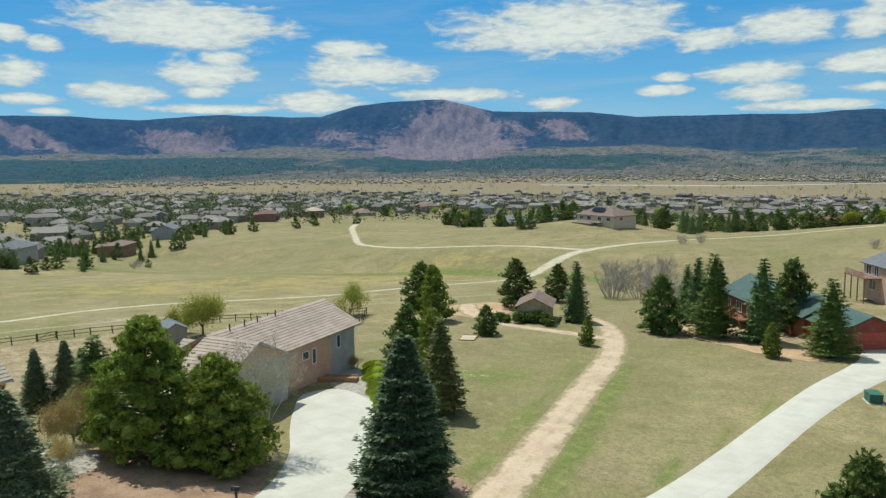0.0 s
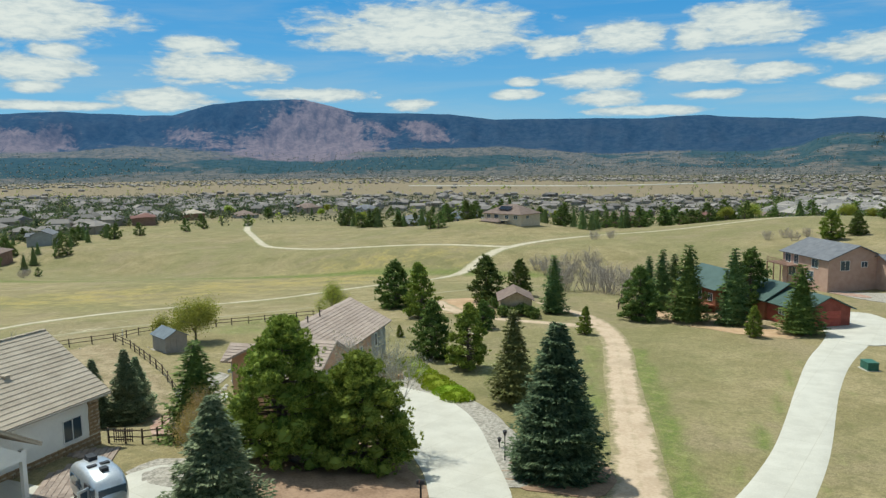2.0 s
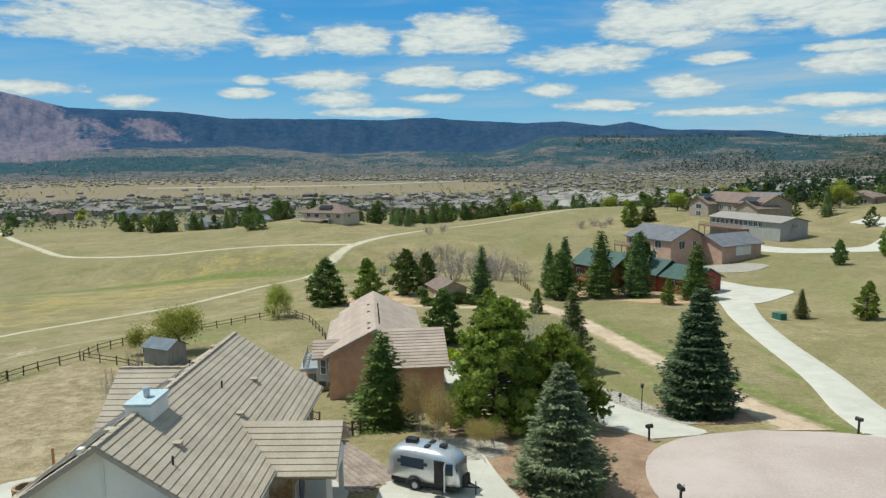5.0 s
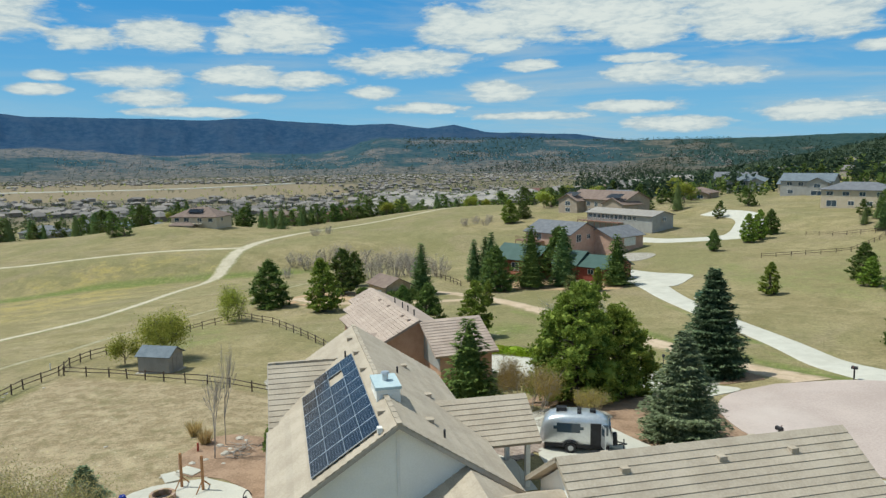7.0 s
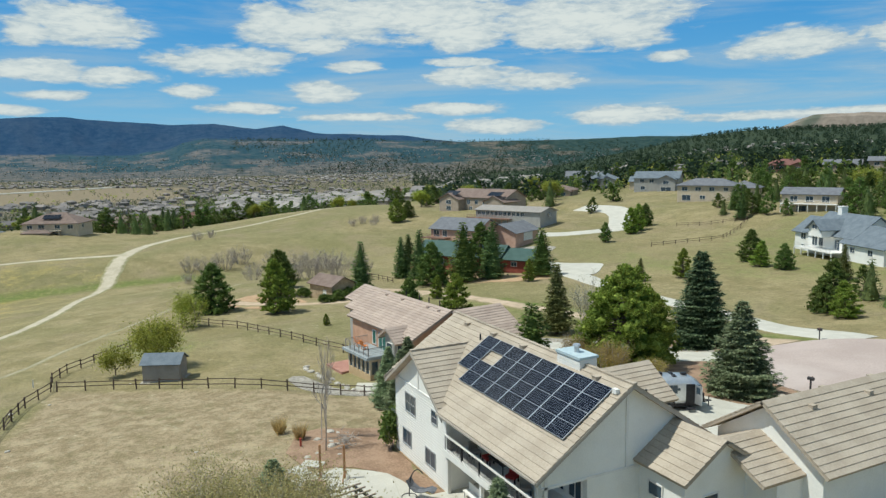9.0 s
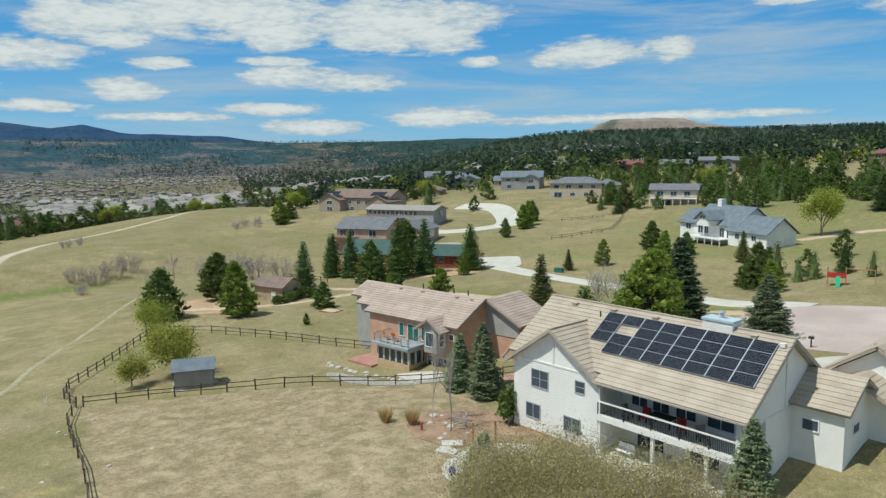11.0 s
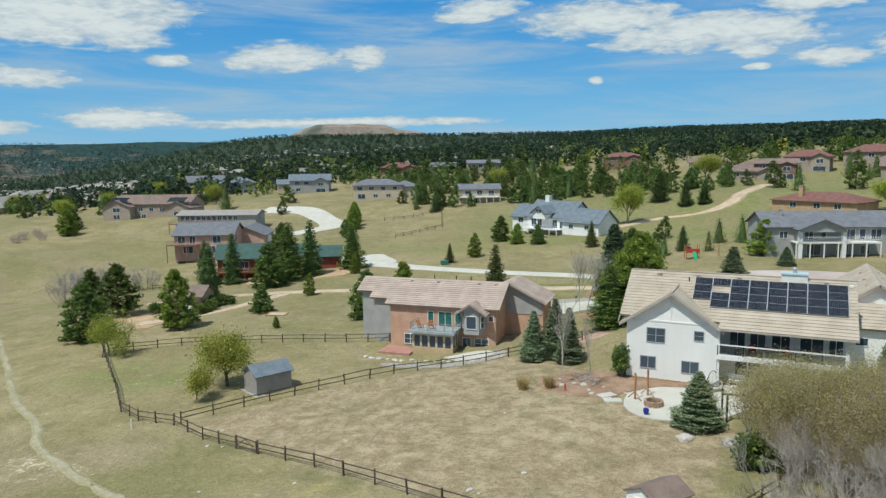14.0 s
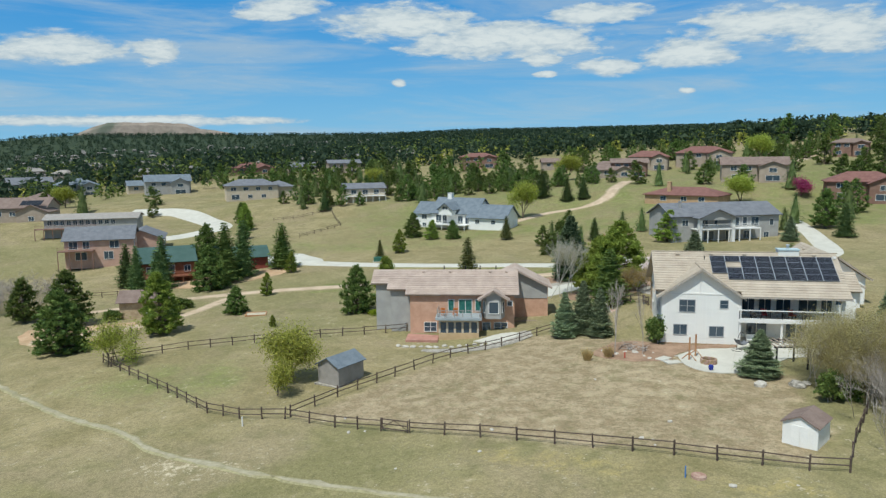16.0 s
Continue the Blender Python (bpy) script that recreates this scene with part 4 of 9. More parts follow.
    # wooded share by yaw; past 135 the dark cover also paints cloud shade
    woods = np.interp(deg, [38, 50, 60, 64, 72, 90, 100, 112, 126, 132, 138, 160], [1.3, 0.75, 0.55, 0.55, 0.6, 0.55, 0.42, 0.75, 0.7, 0.6, 1.0, 1.1]) * (1 - 0.75 * sstep(0.05, 0.5, lift) * (deg > 92)) * (0.35 + 0.65 * sstep(0.05, 0.55, flat_way))
    col = ob.data.attributes.new("cover", "FLOAT_COLOR", "POINT")
    col.data.foreach_set("color", np.stack([bare.ravel(), plain.ravel(), woods.ravel(), np.ones(bare.size)], 1).astype(np.float32).ravel())
    # strength of the painted haze glow, by yaw and distance
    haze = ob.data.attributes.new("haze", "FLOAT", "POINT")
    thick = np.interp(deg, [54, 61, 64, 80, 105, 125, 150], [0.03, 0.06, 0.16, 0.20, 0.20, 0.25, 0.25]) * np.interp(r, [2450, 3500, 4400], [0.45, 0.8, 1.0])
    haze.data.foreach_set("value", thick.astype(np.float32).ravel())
    ob.data.polygons.foreach_set("use_smooth", np.ones(len(ob.data.polygons), bool))


build_mountains()


def build_mesa():
    yaws = np.radians(np.arange(24, 40.1, 0.25))
    radii = np.linspace(4350, 4800, 14)
    top = np.interp(np.degrees(yaws), [24, 27.9, 29.8, 30.8, 33, 36.2, 37.2, 38.2, 40], [0.7, 1.75, 1.95, 2.35, 2.45, 2.42, 2.1, 1.65, 0.6])
    a, r = np.meshgrid(yaws, radii)
    x, y = -np.sin(a) * r, np.cos(a) * r
    z = 40 + (np.tan(np.radians(top))[None] * 4500 + 20 - 40) * sstep(4350, 4480, r) + fbm(x, y, 0.006, 4, 1.0) * 7
    ny, nx = a.shape
    i = (np.arange(ny - 1)[:, None] * nx + np.arange(nx - 1)[None]).ravel()
    faces = np.stack([i, i + nx, i + nx + 1, i + 1], 1)
    m = material("mesa_rock", (0.21, 0.17, 0.135), (0.29, 0.24, 0.195), 1.0, 0.012, 0.05, 0.0, third=(0.11, 0.12, 0.09), where="world")
    ob = mesh_part("mesa", np.stack([x.ravel(), y.ravel(), z.ravel()], 1).tolist(), faces.tolist(), m)
    tagged(ob, "flat-topped tan rocky mesa on the horizon", "mesa", kind="structure")


build_mesa()

# ---- trees ----


def leaf_mesh(name, base, way, length, width, mat, roll=None, extra=None):
    """Many narrow triangles: where each begins, which way it points, how long and wide it is."""
    rng = np.random.default_rng(len(base))
    way = way / np.maximum(np.linalg.norm(way, axis=1), 1e-6)[:, None]
    r = rng.normal(0, 1, way.shape) if roll is None else roll + rng.normal(0, 0.35, way.shape)
    side = np.cross(way, r)
    side /= np.maximum(np.linalg.norm(side, axis=1), 1e-6)[:, None]
    w = np.broadcast_to(np.asarray(width, float), (len(base),))[:, None]
    le = np.broadcast_to(np.asarray(length, float), (len(base),))[:, None]
    v = np.empty((len(base), 3, 3))
    v[:, 0], v[:, 1], v[:, 2] = base - side * w / 2, base + side * w / 2, base + way * le
    verts = v.reshape(-1, 3).tolist()
    faces = np.arange(len(base) * 3).reshape(-1, 3).tolist()
    if extra:
        n = len(verts)
        verts += extra[0]
        faces += [tuple(i + n for i in f) for f in extra[1]]
    me = bpy.data.meshes.new(name)
    me.from_pydata(verts, [], faces)
    me.materials.append(mat)
    return me


def lump(rng, c, r, squash=0.8):
    """A small uneven eight-sided core that keeps a crown from being see-through."""
    verts, faces = [(c[0], c[1], c[2] - r * squash)], []
    for lz, lr in ((-0.45, 0.85), (0.35, 0.8)):
        for k in range(6):
            q = lr * r * rng.uniform(0.7, 1.1)
            verts.append((c[0] + q * math.cos(k * 1.047 + lz), c[1] + q * math.sin(k * 1.047 + lz), c[2] + lz * r * squash))
    verts.append((c[0], c[1], c[2] + r * squash))
    for k in range(6):
        n = (k + 1) % 6
        faces += [(0, 1 + n, 1 + k), (1 + k, 1 + n, 7 + n, 7 + k), (7 + k, 7 + n, 13)]
    return verts, faces


def trunk_bm(h, r, top=0.1, limbs=()):
    bm = bmesh.new()
    n, z, x, y = 5, 0.0, 0.0, 0.0
    rng = random.Random(int(h * 100))
    p = Vector((0, 0, -0.25))
    for i in range(n):
        q = Vector((p.x + rng.uniform(-0.02, 0.02) * h * 0.3, p.y + rng.uniform(-0.02, 0.02) * h * 0.3, h * (i + 1) / n))
        f0, f1 = 1 - (1 - top) * i / n, 1 - (1 - top) * (i + 1) / n
        tube(bm, p, q, r * f0 * (1.35 if i == 0 else 1), r * f1, 7)
        p = q
    for a, b, ra, rb in limbs:
        tube(bm, a, b, ra, rb, 4)
    return bm


def make_spruce(h, r, mat, dens=1.0, seed=1, droop=0.35, bare=0.05, power=0.8):
    rng = np.random.default_rng(seed)
    layers = int(10 + 12 * dens ** 0.5 * min(1.3, h / 9))
    base, way, length, width = [], [], [], []
    lumps = ([], [])
    for i in range(layers):
        f = (i + 0.5) / layers
        z0 = h * (bare + (1 - bare) * f)
        rad = r * (1 - f) ** power * rng.uniform(0.76, 1.12) + 0.05 * r
        if f < 0.1:
            rad *= 0.8 + f * 2
        nb = max(5, int((9 + 15 * (1 - f)) * dens ** 0.5))
        off = rng.uniform(0, 6.28)
        for b in range(nb):
            a = off + b * 6.283 / nb + rng.normal(0, 0.12)
            ln = rad * rng.uniform(0.55, 1.16)
            zz = z0 + rng.normal(0, 0.12) * h / layers
            nl = max(4, int(10 * dens * (0.45 + ln / r)))
            t = rng.uniform(0.35, 1.0, nl) ** 0.7
            t[:2] = 0.97
            dirv = np.array([math.cos(a), math.sin(a)])
            px = dirv[0] * ln * t[:, None][:, 0]
            py = dirv[1] * ln * t
            pz = zz - droop * ln * t + 0.22 * ln * t ** 3 + rng.normal(0, 0.04 * h / 9, nl)
            spread = rng.normal(0, 0.16 * ln, nl) * (1.15 - t * 0.6)
            base.append(np.stack([px - dirv[1] * spread, py + dirv[0] * spread, pz], 1))
            sw = np.sign(spread) * rng.uniform(0.1, 0.9, nl)
            way.append(np.stack([dirv[0] - dirv[1] * sw, dirv[1] + dirv[0] * sw, rng.normal(-0.12, 0.2, nl)], 1))
            length.append(rng.uniform(0.30, 0.52, nl) * (h / 9) ** 0.5 / dens ** 0.25)
            width.append(rng.uniform(0.16, 0.28, nl) * (h / 9) ** 0.5 / dens ** 0.25)
    # dense inner cone
    n0, rows, k = 0, 7, 9
    for i in range(rows):
        f = i / (rows - 1)
        for j in range(k):
            q = (r * 0.58 * (1 - f) ** power) * rng.uniform(0.82, 1.1) + 0.02
            lumps[0].append((q * math.cos(j * 6.283 / k), q * math.sin(j * 6.283 / k), h * (bare * 0.9 + (0.97 - bare) * f) - 0.1 * q))
    for i in range(rows - 1):
        for j in range(k):
            lumps[1].append((i * k + j, i * k + (j + 1) % k, (i + 1) * k + (j + 1) % k, (i + 1) * k + j))
    lumps[1].append(tuple(range(k))[::-1])
    crown = leaf_mesh("crown", np.vstack(base), np.vstack(way), np.concatenate(length), np.concatenate(width), mat, roll=np.array([0, 0, 1.0]), extra=lumps)
    return crown, trunk_bm(h * 0.97, 0.018 * h + 0.04, 0.08)


def make_pine(h, r, mat, dens=1.0, seed=1, low=0.12, top=1.0, full=1.0):
    """A rounder pine: limbs that carry clumps, each of several bursts of needles."""
    rng = np.random.default_rng(seed)
    n = int(48 * dens ** 0.35 * full)
    base, way, length, width, limbs = [], [], [], [], []
    lumps = ([], [])
    lean = rng.normal(0, 0.05, 2) * h
    fine = 1.0 / dens ** 0.35
    for i in range(n):
        f = ((i + 0.5) / n) ** 1.15
        z = h * (low + (0.96 - low) * f)
        prof = min(1.0, 0.72 + 1.5 * f) * (1 - f ** 1.7) ** 0.8 + 0.05
        a = i * 2.4 + rng.normal(0, 0.4)
        rr = r * prof * rng.uniform(0.45, 1.06)
        if i == n - 1:
            rr = 0
        c = np.array([rr * math.cos(a) + lean[0] * f * f, rr * math.sin(a) + lean[1] * f * f, z - 0.06 * rr + rng.normal(0, 0.02 * h)])
        size = r * rng.uniform(0.17, 0.29) * (0.6 + 0.5 * prof)
        limbs.append(((0, 0, max(0.1, z - 0.35 * rr)), tuple(c - [0, 0, size * 0.3]), 0.012 * h * (1.1 - f), 0.008))
        for b in range(int(9 * dens ** 0.75) + 3):
            d = rng.normal(0, 1, 3)
            d /= np.linalg.norm(d)
            d[2] = d[2] * 0.6 + 0.12
            o = c + d * size * rng.uniform(0.45, 1.15) * np.array([1, 1, 0.75])
            m = int(7 + 4 * dens ** 0.4)
            w = rng.normal(0, 0.7, (m, 3)) + d * 0.9 + [0, 0, 0.35]
            base.append(o + rng.normal(0, 0.04, (m, 3)))
            way.append(w)
            length.append(rng.uniform(0.26, 0.46, m) * (h / 9) ** 0.4 * fine)
            width.append(rng.uniform(0.10, 0.16, m) * (h / 9) ** 0.4 * fine)
        v, fc = lump(rng, c, size * 0.62, 0.7)
        k = len(lumps[0])
        lumps[0].extend(v)
        lumps[1].extend([tuple(q + k for q in g) for g in fc])
    crown = leaf_mesh("crown", np.vstack(base), np.vstack(way), np.concatenate(length), np.concatenate(width), mat, extra=lumps)
    return crown, trunk_bm(h * 0.93, 0.022 * h + 0.03, 0.15, limbs)


def grow(rng, bm, p, d, ln, r, depth, tips, spread=0.55, kids=3, sides=3):
    q = p + d * ln
    tube(bm, p, q, r, r * 0.66, sides)
    if depth == 0:
        tips.append((q, d))
        return
    for k in range(kids):
        nd = (d + Vector((rng.gauss(0, spread), rng.gauss(0, spread), rng.gauss(0.12, spread * 0.6)))).normalized()
        grow(rng, bm, p + d * ln * rng.uniform(0.55, 1.0), nd, ln * rng.uniform(0.6, 0.85), r * 0.6, depth - 1, tips, spread, kids, sides)


def make_broadleaf(h, r, mat, leaves=3000, seed=1, stems=1, depth=4, leaf=0.16, kids=3, spread=0.5, bark=0.03, fill=0.09):
    """Branching stems; leaves, if any, round the branch ends."""
    rng = random.Random(seed)
    bm, tips = bmesh.new(), []
    for s in range(stems):
        d = Vector((rng.gauss(0, 0.3 if stems > 1 else 0.06), rng.gauss(0, 0.3 if stems > 1 else 0.06), 1)).normalized()
        p = Vector((rng.gauss(0, r * 0.3), rng.gauss(0, r * 0.3), -0.2)) if stems > 3 else Vector((0, 0, -0.2))
        grow(rng, bm, p, d, h * 0.28, h * bark / (1 + 0.5 * (stems > 1)), depth, tips, spread, kids)
    xs = np.array([t[0][:] for t in tips])
    k = np.array([r / np.percentile(np.abs(xs[:, 0]), 97), r / np.percentile(np.abs(xs[:, 1]), 97), h / xs[:, 2].max()])
    for v in bm.verts:
        v.co = Vector((v.co.x * k[0], v.co.y * k[1], v.co.z * k[2] if v.co.z > 0 else v.co.z))
    crown = None
    if leaves:
        g = np.random.default_rng(seed)
        pick = g.integers(0, len(xs), leaves)
        base = xs[pick] * k
        base = base * g.uniform(0.72, 1.02, (leaves, 1)) + g.normal(0, fill * r, (leaves, 3))
        base[:, 2] = np.maximum(base[:, 2], 0.08 * h)
        crown = leaf_mesh("crown", base, g.normal(0, 1, (leaves, 3)), g.uniform(0.7, 1.3, leaves) * leaf, g.uniform(0.6, 1.1, leaves) * leaf, mat)
    return crown, bm


def make_thicket(h, r, seed, stems=34):
    """Round bare brush: crooked stems spreading from a wide foot into fine twigs."""
    rng = random.Random(seed)
    bm = bmesh.new()
    for i in range(stems):
        a, q = rng.uniform(0, math.tau), math.sqrt(rng.random())
        foot = Vector((math.cos(a) * q * r * 0.5, math.sin(a) * q * r * 0.5, -0.2))
        tall = h * rng.uniform(0.7, 1.0) * (1 - 0.42 * q * q)
        tip = foot + Vector((math.cos(a) * q * r * 0.55 + rng.gauss(0, 0.4), math.sin(a) * q * r * 0.55 + rng.gauss(0, 0.4), tall + 0.2))
        knee = foot.lerp(tip, 0.45) + Vector((rng.gauss(0, 0.2), rng.gauss(0, 0.2), 0))
        tube(bm, foot, knee, 0.036, 0.026, 4)
        tube(bm, knee, tip, 0.026, 0.010, 3)
        for k in range(15):
            p = knee.lerp(tip, rng.uniform(-0.25, 0.95))
            way = Vector((rng.gauss(0, 0.8), rng.gauss(0, 0.8), rng.uniform(0.2, 1.0)))
            end = p + way * tall * rng.uniform(0.10, 0.22)
            tube(bm, p, end, 0.014, 0.007, 3)
            for n in range(2):
                o = p.lerp(end, rng.uniform(0.3, 0.9))
                tube(bm, o, o + Vector((rng.gauss(0, 0.35), rng.gauss(0, 0.35), rng.uniform(0.0, 0.5))), 0.010, 0.006, 3)
    return bm


def make_clump(h, r, seed, n=300):
    """Ornamental grass: long blades fanning from one foot."""
    g = np.random.default_rng(seed)
    a, q = g.uniform(0, 6.283, n), np.sqrt(g.uniform(0, 1, n))
    base = np.stack([np.cos(a) * q * r * 0.45, np.sin(a) * q * r * 0.45, g.uniform(-0.05, 0.3 * h, n)], 1)
    way = np.stack([np.cos(a) * q * 0.5, np.sin(a) * q * 0.5, np.ones(n)], 1) + g.normal(0, 0.12, (n, 3))
    bm = bmesh.new()
    tube(bm, (0, 0, -0.1), (0, 0, 0.2 * h), r * 0.2, r * 0.12, 8)
    return leaf_mesh("crown", base, way, g.uniform(0.45, 0.75, n) * h, g.uniform(0.04, 0.09, n), STRAW), bm


TREES = {}


def tree_kind(key, made, bark):
    crown, bm = made
    me = bpy.data.meshes.new("trunk")
    bm.to_mesh(me)
    bm.free()
    me.materials.append(bark)
    TREES[key] = (crown, me)


def plant(key, name, label, category, x, y, h, h0, wide=1.0, group="", turn=None, sink=0.0):
    """A tree of a kind, scaled from its built height h0 to h."""
    crown, trunk = TREES[key]
    t = thing(name, label, category, pose(x, y, gz(x, y) - sink, 0, 0, turn if turn is not None else (x * 37 + y * 53) % 360), group)
    s = Matrix.Diagonal((h / h0 * wide, h / h0 * wide, h / h0, 1))
    shared("trunk", trunk, t, s)
    if crown:
        shared("crown", crown, t, s)
    return t


tree_kind("spruce_big", make_spruce(11, 3.6, DEEP_SPRUCE, 3.4, 11, 0.3, 0.03, 0.72), BARK)
tree_kind("spruce_blue", make_spruce(8.6, 3.3, BLUE_SPRUCE, 3.0, 12, 0.22, 0.03, 0.85), BARK)
tree_kind("spruce_a", make_spruce(10, 2.5, SPRUCE, 1.1, 13), BARK)
tree_kind("spruce_b", make_spruce(10, 2.9, PINE_BLUE, 1.1, 14, 0.25, 0.06, 0.75), BARK)
tree_kind("spruce_slim", make_spruce(9, 2.4, OLIVE_SPRUCE, 1.3, 15, 0.25, 0.08, 0.85), BARK)
tree_kind("spruce_far", make_spruce(8, 2.7, SPRUCE, 0.3, 16), BARK)
tree_kind("pine_big", make_pine(10.5, 4.2, PINE, 4.6, 21, 0.10, 1.0, 2.2), BARK)
tree_kind("pine_low", make_pine(8, 3.6, PINE, 4.6, 22, 0.08, 1.0, 2.0), BARK)
tree_kind("pine_a", make_pine(8.5, 3.4, PINE_BLUE, 1.6, 23, 0.05, 1.0, 2.2), BARK)
tree_kind("pine_b", make_pine(9.5, 3.1, PINE, 1.6, 24, 0.08, 1.0, 2.2), BARK)
tree_kind("pine_c", make_pine(10, 3.4, PINE_BLUE, 1.6, 25, 0.10, 1.0, 2.2), BARK)
tree_kind("pine_far", make_pine(7, 2.9, PINE_BLUE, 0.30, 26, 0.06, 1.0, 1.5), BARK)
tree_kind("leafy", make_broadleaf(5.4, 2.2, YOUNG, 11000, 31, 1, 5, 0.17, 3, 0.42, 0.022, 0.30), BARK)
tree_kind("leafy_small", make_broadleaf(3.6, 1.5, YOUNG, 3600, 32, 1, 4, 0.15, 3, 0.42, 0.024, 0.30), BARK)
tree_kind("willow", make_broadleaf(5.2, 2.5, LIME, 9000, 33, 6, 4, 0.12, 3, 0.5, 0.018, 0.16), BARK)
tree_kind("lime_tree", make_broadleaf(10, 3.2, LIME, 9000, 34, 2, 4, 0.28, 3, 0.5, 0.03, 0.2), BARK)
tree_kind("bare_tree", make_broadleaf(6.5, 1.4, YOUNG, 0, 35, 1, 5, 0.1, 3, 0.32, 0.014), TWIG)
tree_kind("birch", make_broadleaf(8.5, 2.6, PALE_BUDS, 5200, 36, 4, 5, 0.08, 3, 0.36, 0.012), PALE_BARK)
tree_kind("bare_bush", (None, make_thicket(4.5, 3.2, 37)), TWIG)
tree_kind("oak_bush", make_broadleaf(5.5, 4.6, OLIVE, 99200, 38, 16, 5, 0.060, 3, 0.46, 0.0065, 0.075), TWIG)
tree_kind("grey_bush", make_broadleaf(4.5, 3.6, OLIVE, 0, 39, 9, 5, 0.1, 3, 0.5, 0.012), TWIG)
tree_kind("willow_bush", make_broadleaf(4.2, 2.0, BUDS, 8000, 40, 8, 4, 0.09, 3, 0.4, 0.010, 0.14), TWIG)
tree_kind("shrub", make_broadleaf(1.6, 1.1, OLIVE, 700, 41, 5, 3, 0.14), TWIG)
tree_kind("straw_clump", make_clump(1.6, 0.75, 43), TWIG)
tree_kind("plum", make_broadleaf(4, 1.9, PLUM, 3500, 44, 2, 4, 0.2, 3, 0.5, 0.02, 0.2), BARK)
tree_kind("green_bush", make_broadleaf(2.0, 1.8, PINE_BLUE, 3500, 42, 6, 3, 0.26), TWIG)

plant("spruce_big", "spruce_tree", "large dense dark blue-green spruce beside the dirt track", "spruce", -16.6, 37.9, 11.2, 11)
plant("spruce_blue", "spruce_tree", "silvery blue spruce beside the cul-de-sac", "spruce", 1.9, 23.2, 8.0, 8.6, 1.05)
plant("pine_big", "pine_tree", "broad bright green pine over a mulch bed", "pine", -9.6, 19.8, 10.6, 10.5)
plant("pine_low", "pine_tree", "rounded green pine leaning over the driveway", "pine", -12.3, 24.8, 8.6, 8)
plant("spruce_b", "spruce_tree", "green spruce by the north-west corner of the white house", "spruce", -11, 10.9, 7.9, 10, 1.28)
for key, h0, x, y, h, wide in [
    ("spruce_slim", 9, -33.6, 29.8, 9.4, 1.0), ("spruce_a", 10, -86.5, 21.8, 10, 0.85), ("pine_a", 8.5, -83, -6.3, 8.4, 1.1), ("pine_b", 9.5, -74.2, 2.6, 9.2, 0.95),
    ("pine_c", 10, -93, 7.6, 9.0, 1.1), ("pine_c", 10, -104, 11, 7.4, 1.0), ("pine_a", 8.5, -84.5, 36.2, 8.6, 1.0), ("spruce_a", 10, -96, 38.6, 10.6, 0.8),
    ("spruce_a", 10, -100, 36, 9.0, 0.8), ("spruce_b", 10, -85, 43.4, 12.2, 0.85), ("spruce_a", 10, -84.5, 50, 11.9, 0.85), ("pine_c", 10, -94, 52.5, 11, 0.9),
    ("spruce_b", 10, -79.5, 58.8, 10, 0.95), ("spruce_a", 10, -105, 40, 9, 0.9), ("pine_a", 8.5, -48.6, 15, 7.2, 0.95), ("pine_b", 9.5, -45.2, 21, 7.8, 0.95),
    ("pine_a", 8.5, -68.7, 15, 4.4, 1.1), ("pine_b", 9.5, -70.2, 30, 4.2, 0.8),
    ("pine_b", 9.5, -75, 52.6, 4.6, 0.8), ("spruce_slim", 9, -59.6, 67.5, 4.4, 1.0),
    ("pine_b", 9.5, -57, 75.5, 5.6, 0.9), ("pine_c", 10, -107.7, 98.5, 5.4, 0.9), ("pine_b", 9.5, -114.5, 113, 7.5, 0.95), ("pine_a", 8.5, -121.7, 125, 6.6, 0.9),
    ("pine_a", 8.5, -58.4, 95.2, 6.4, 1.0), ("pine_b", 9.5, -52.5, 91, 5.1, 1.1), ("pine_a", 8.5, -46.8, 90.8, 4.8, 1.0), ("pine_a", 8.5, -21.5, 66.5, 4.6, 1.1),
    ("pine_b", 9.5, -15.5, 62.4, 5, 1.1), ("pine_a", 8.5, -19, 65, 7.4, 0.9), ("spruce_slim", 9, -32.9, 87.4, 6, 1.0), ("spruce_a", 10, -11.7, 79.6, 5.2, 1.0),
    ("spruce_blue", 8.6, -16.8, -1.0, 5.6, 0.85), ("spruce_blue", 8.6, -14.6, 0.0, 6.6, 0.8), ("spruce_blue", 8.6, -12.6, -1.6, 6.0, 0.75), ("pine_b", 9.5, -58.5, 6, 1.8, 0.9), ("spruce_blue", 8.6, 7.9, 62, 3.3, 1.4),
    ("pine_b", 9.5, 3.6, 72, 7.0, 1.2), ("spruce_blue", 8.6, 28.7, 73.1, 5.4, 1.0), ("pine_c", 10, 40, 87.7, 9, 1.0), ("spruce_a", 10, 40.9, 77.8, 7.3, 1.1),
    ("pine_b", 9.5, -117, 118, 7.8, 0.9), ("spruce_a", 10, -27, 144, 9, 1.2), ("spruce_a", 10, -19, 139, 7, 1.1), ("spruce_a", 10, -14, 139, 7, 1.1),
    ("spruce_a", 10, -98.5, 138.7, 7, 1.0), ("pine_b", 9.5, -198, 76.4, 8.6, 1.2), ("pine_a", 8.5, -205, 84, 6.4, 1.1), ("spruce_blue", 8.6, 2.3, -16.2, 4.6, 1.25), ("spruce_blue", 8.6, 16.2, -9, 7.4, 0.75), ("spruce_b", 10, 17, 29, 6.0, 1.0),
]:
    kind = key.split("_")[0]
    wide *= 1.22 if key in ("spruce_a", "spruce_b") else 1.0
    plant(key, kind + "_tree", "green pine on the grass with a rounded crown" if kind == "pine" else "green conical spruce standing in the grass", kind, x, y, h, h0, wide, "yard conifers")
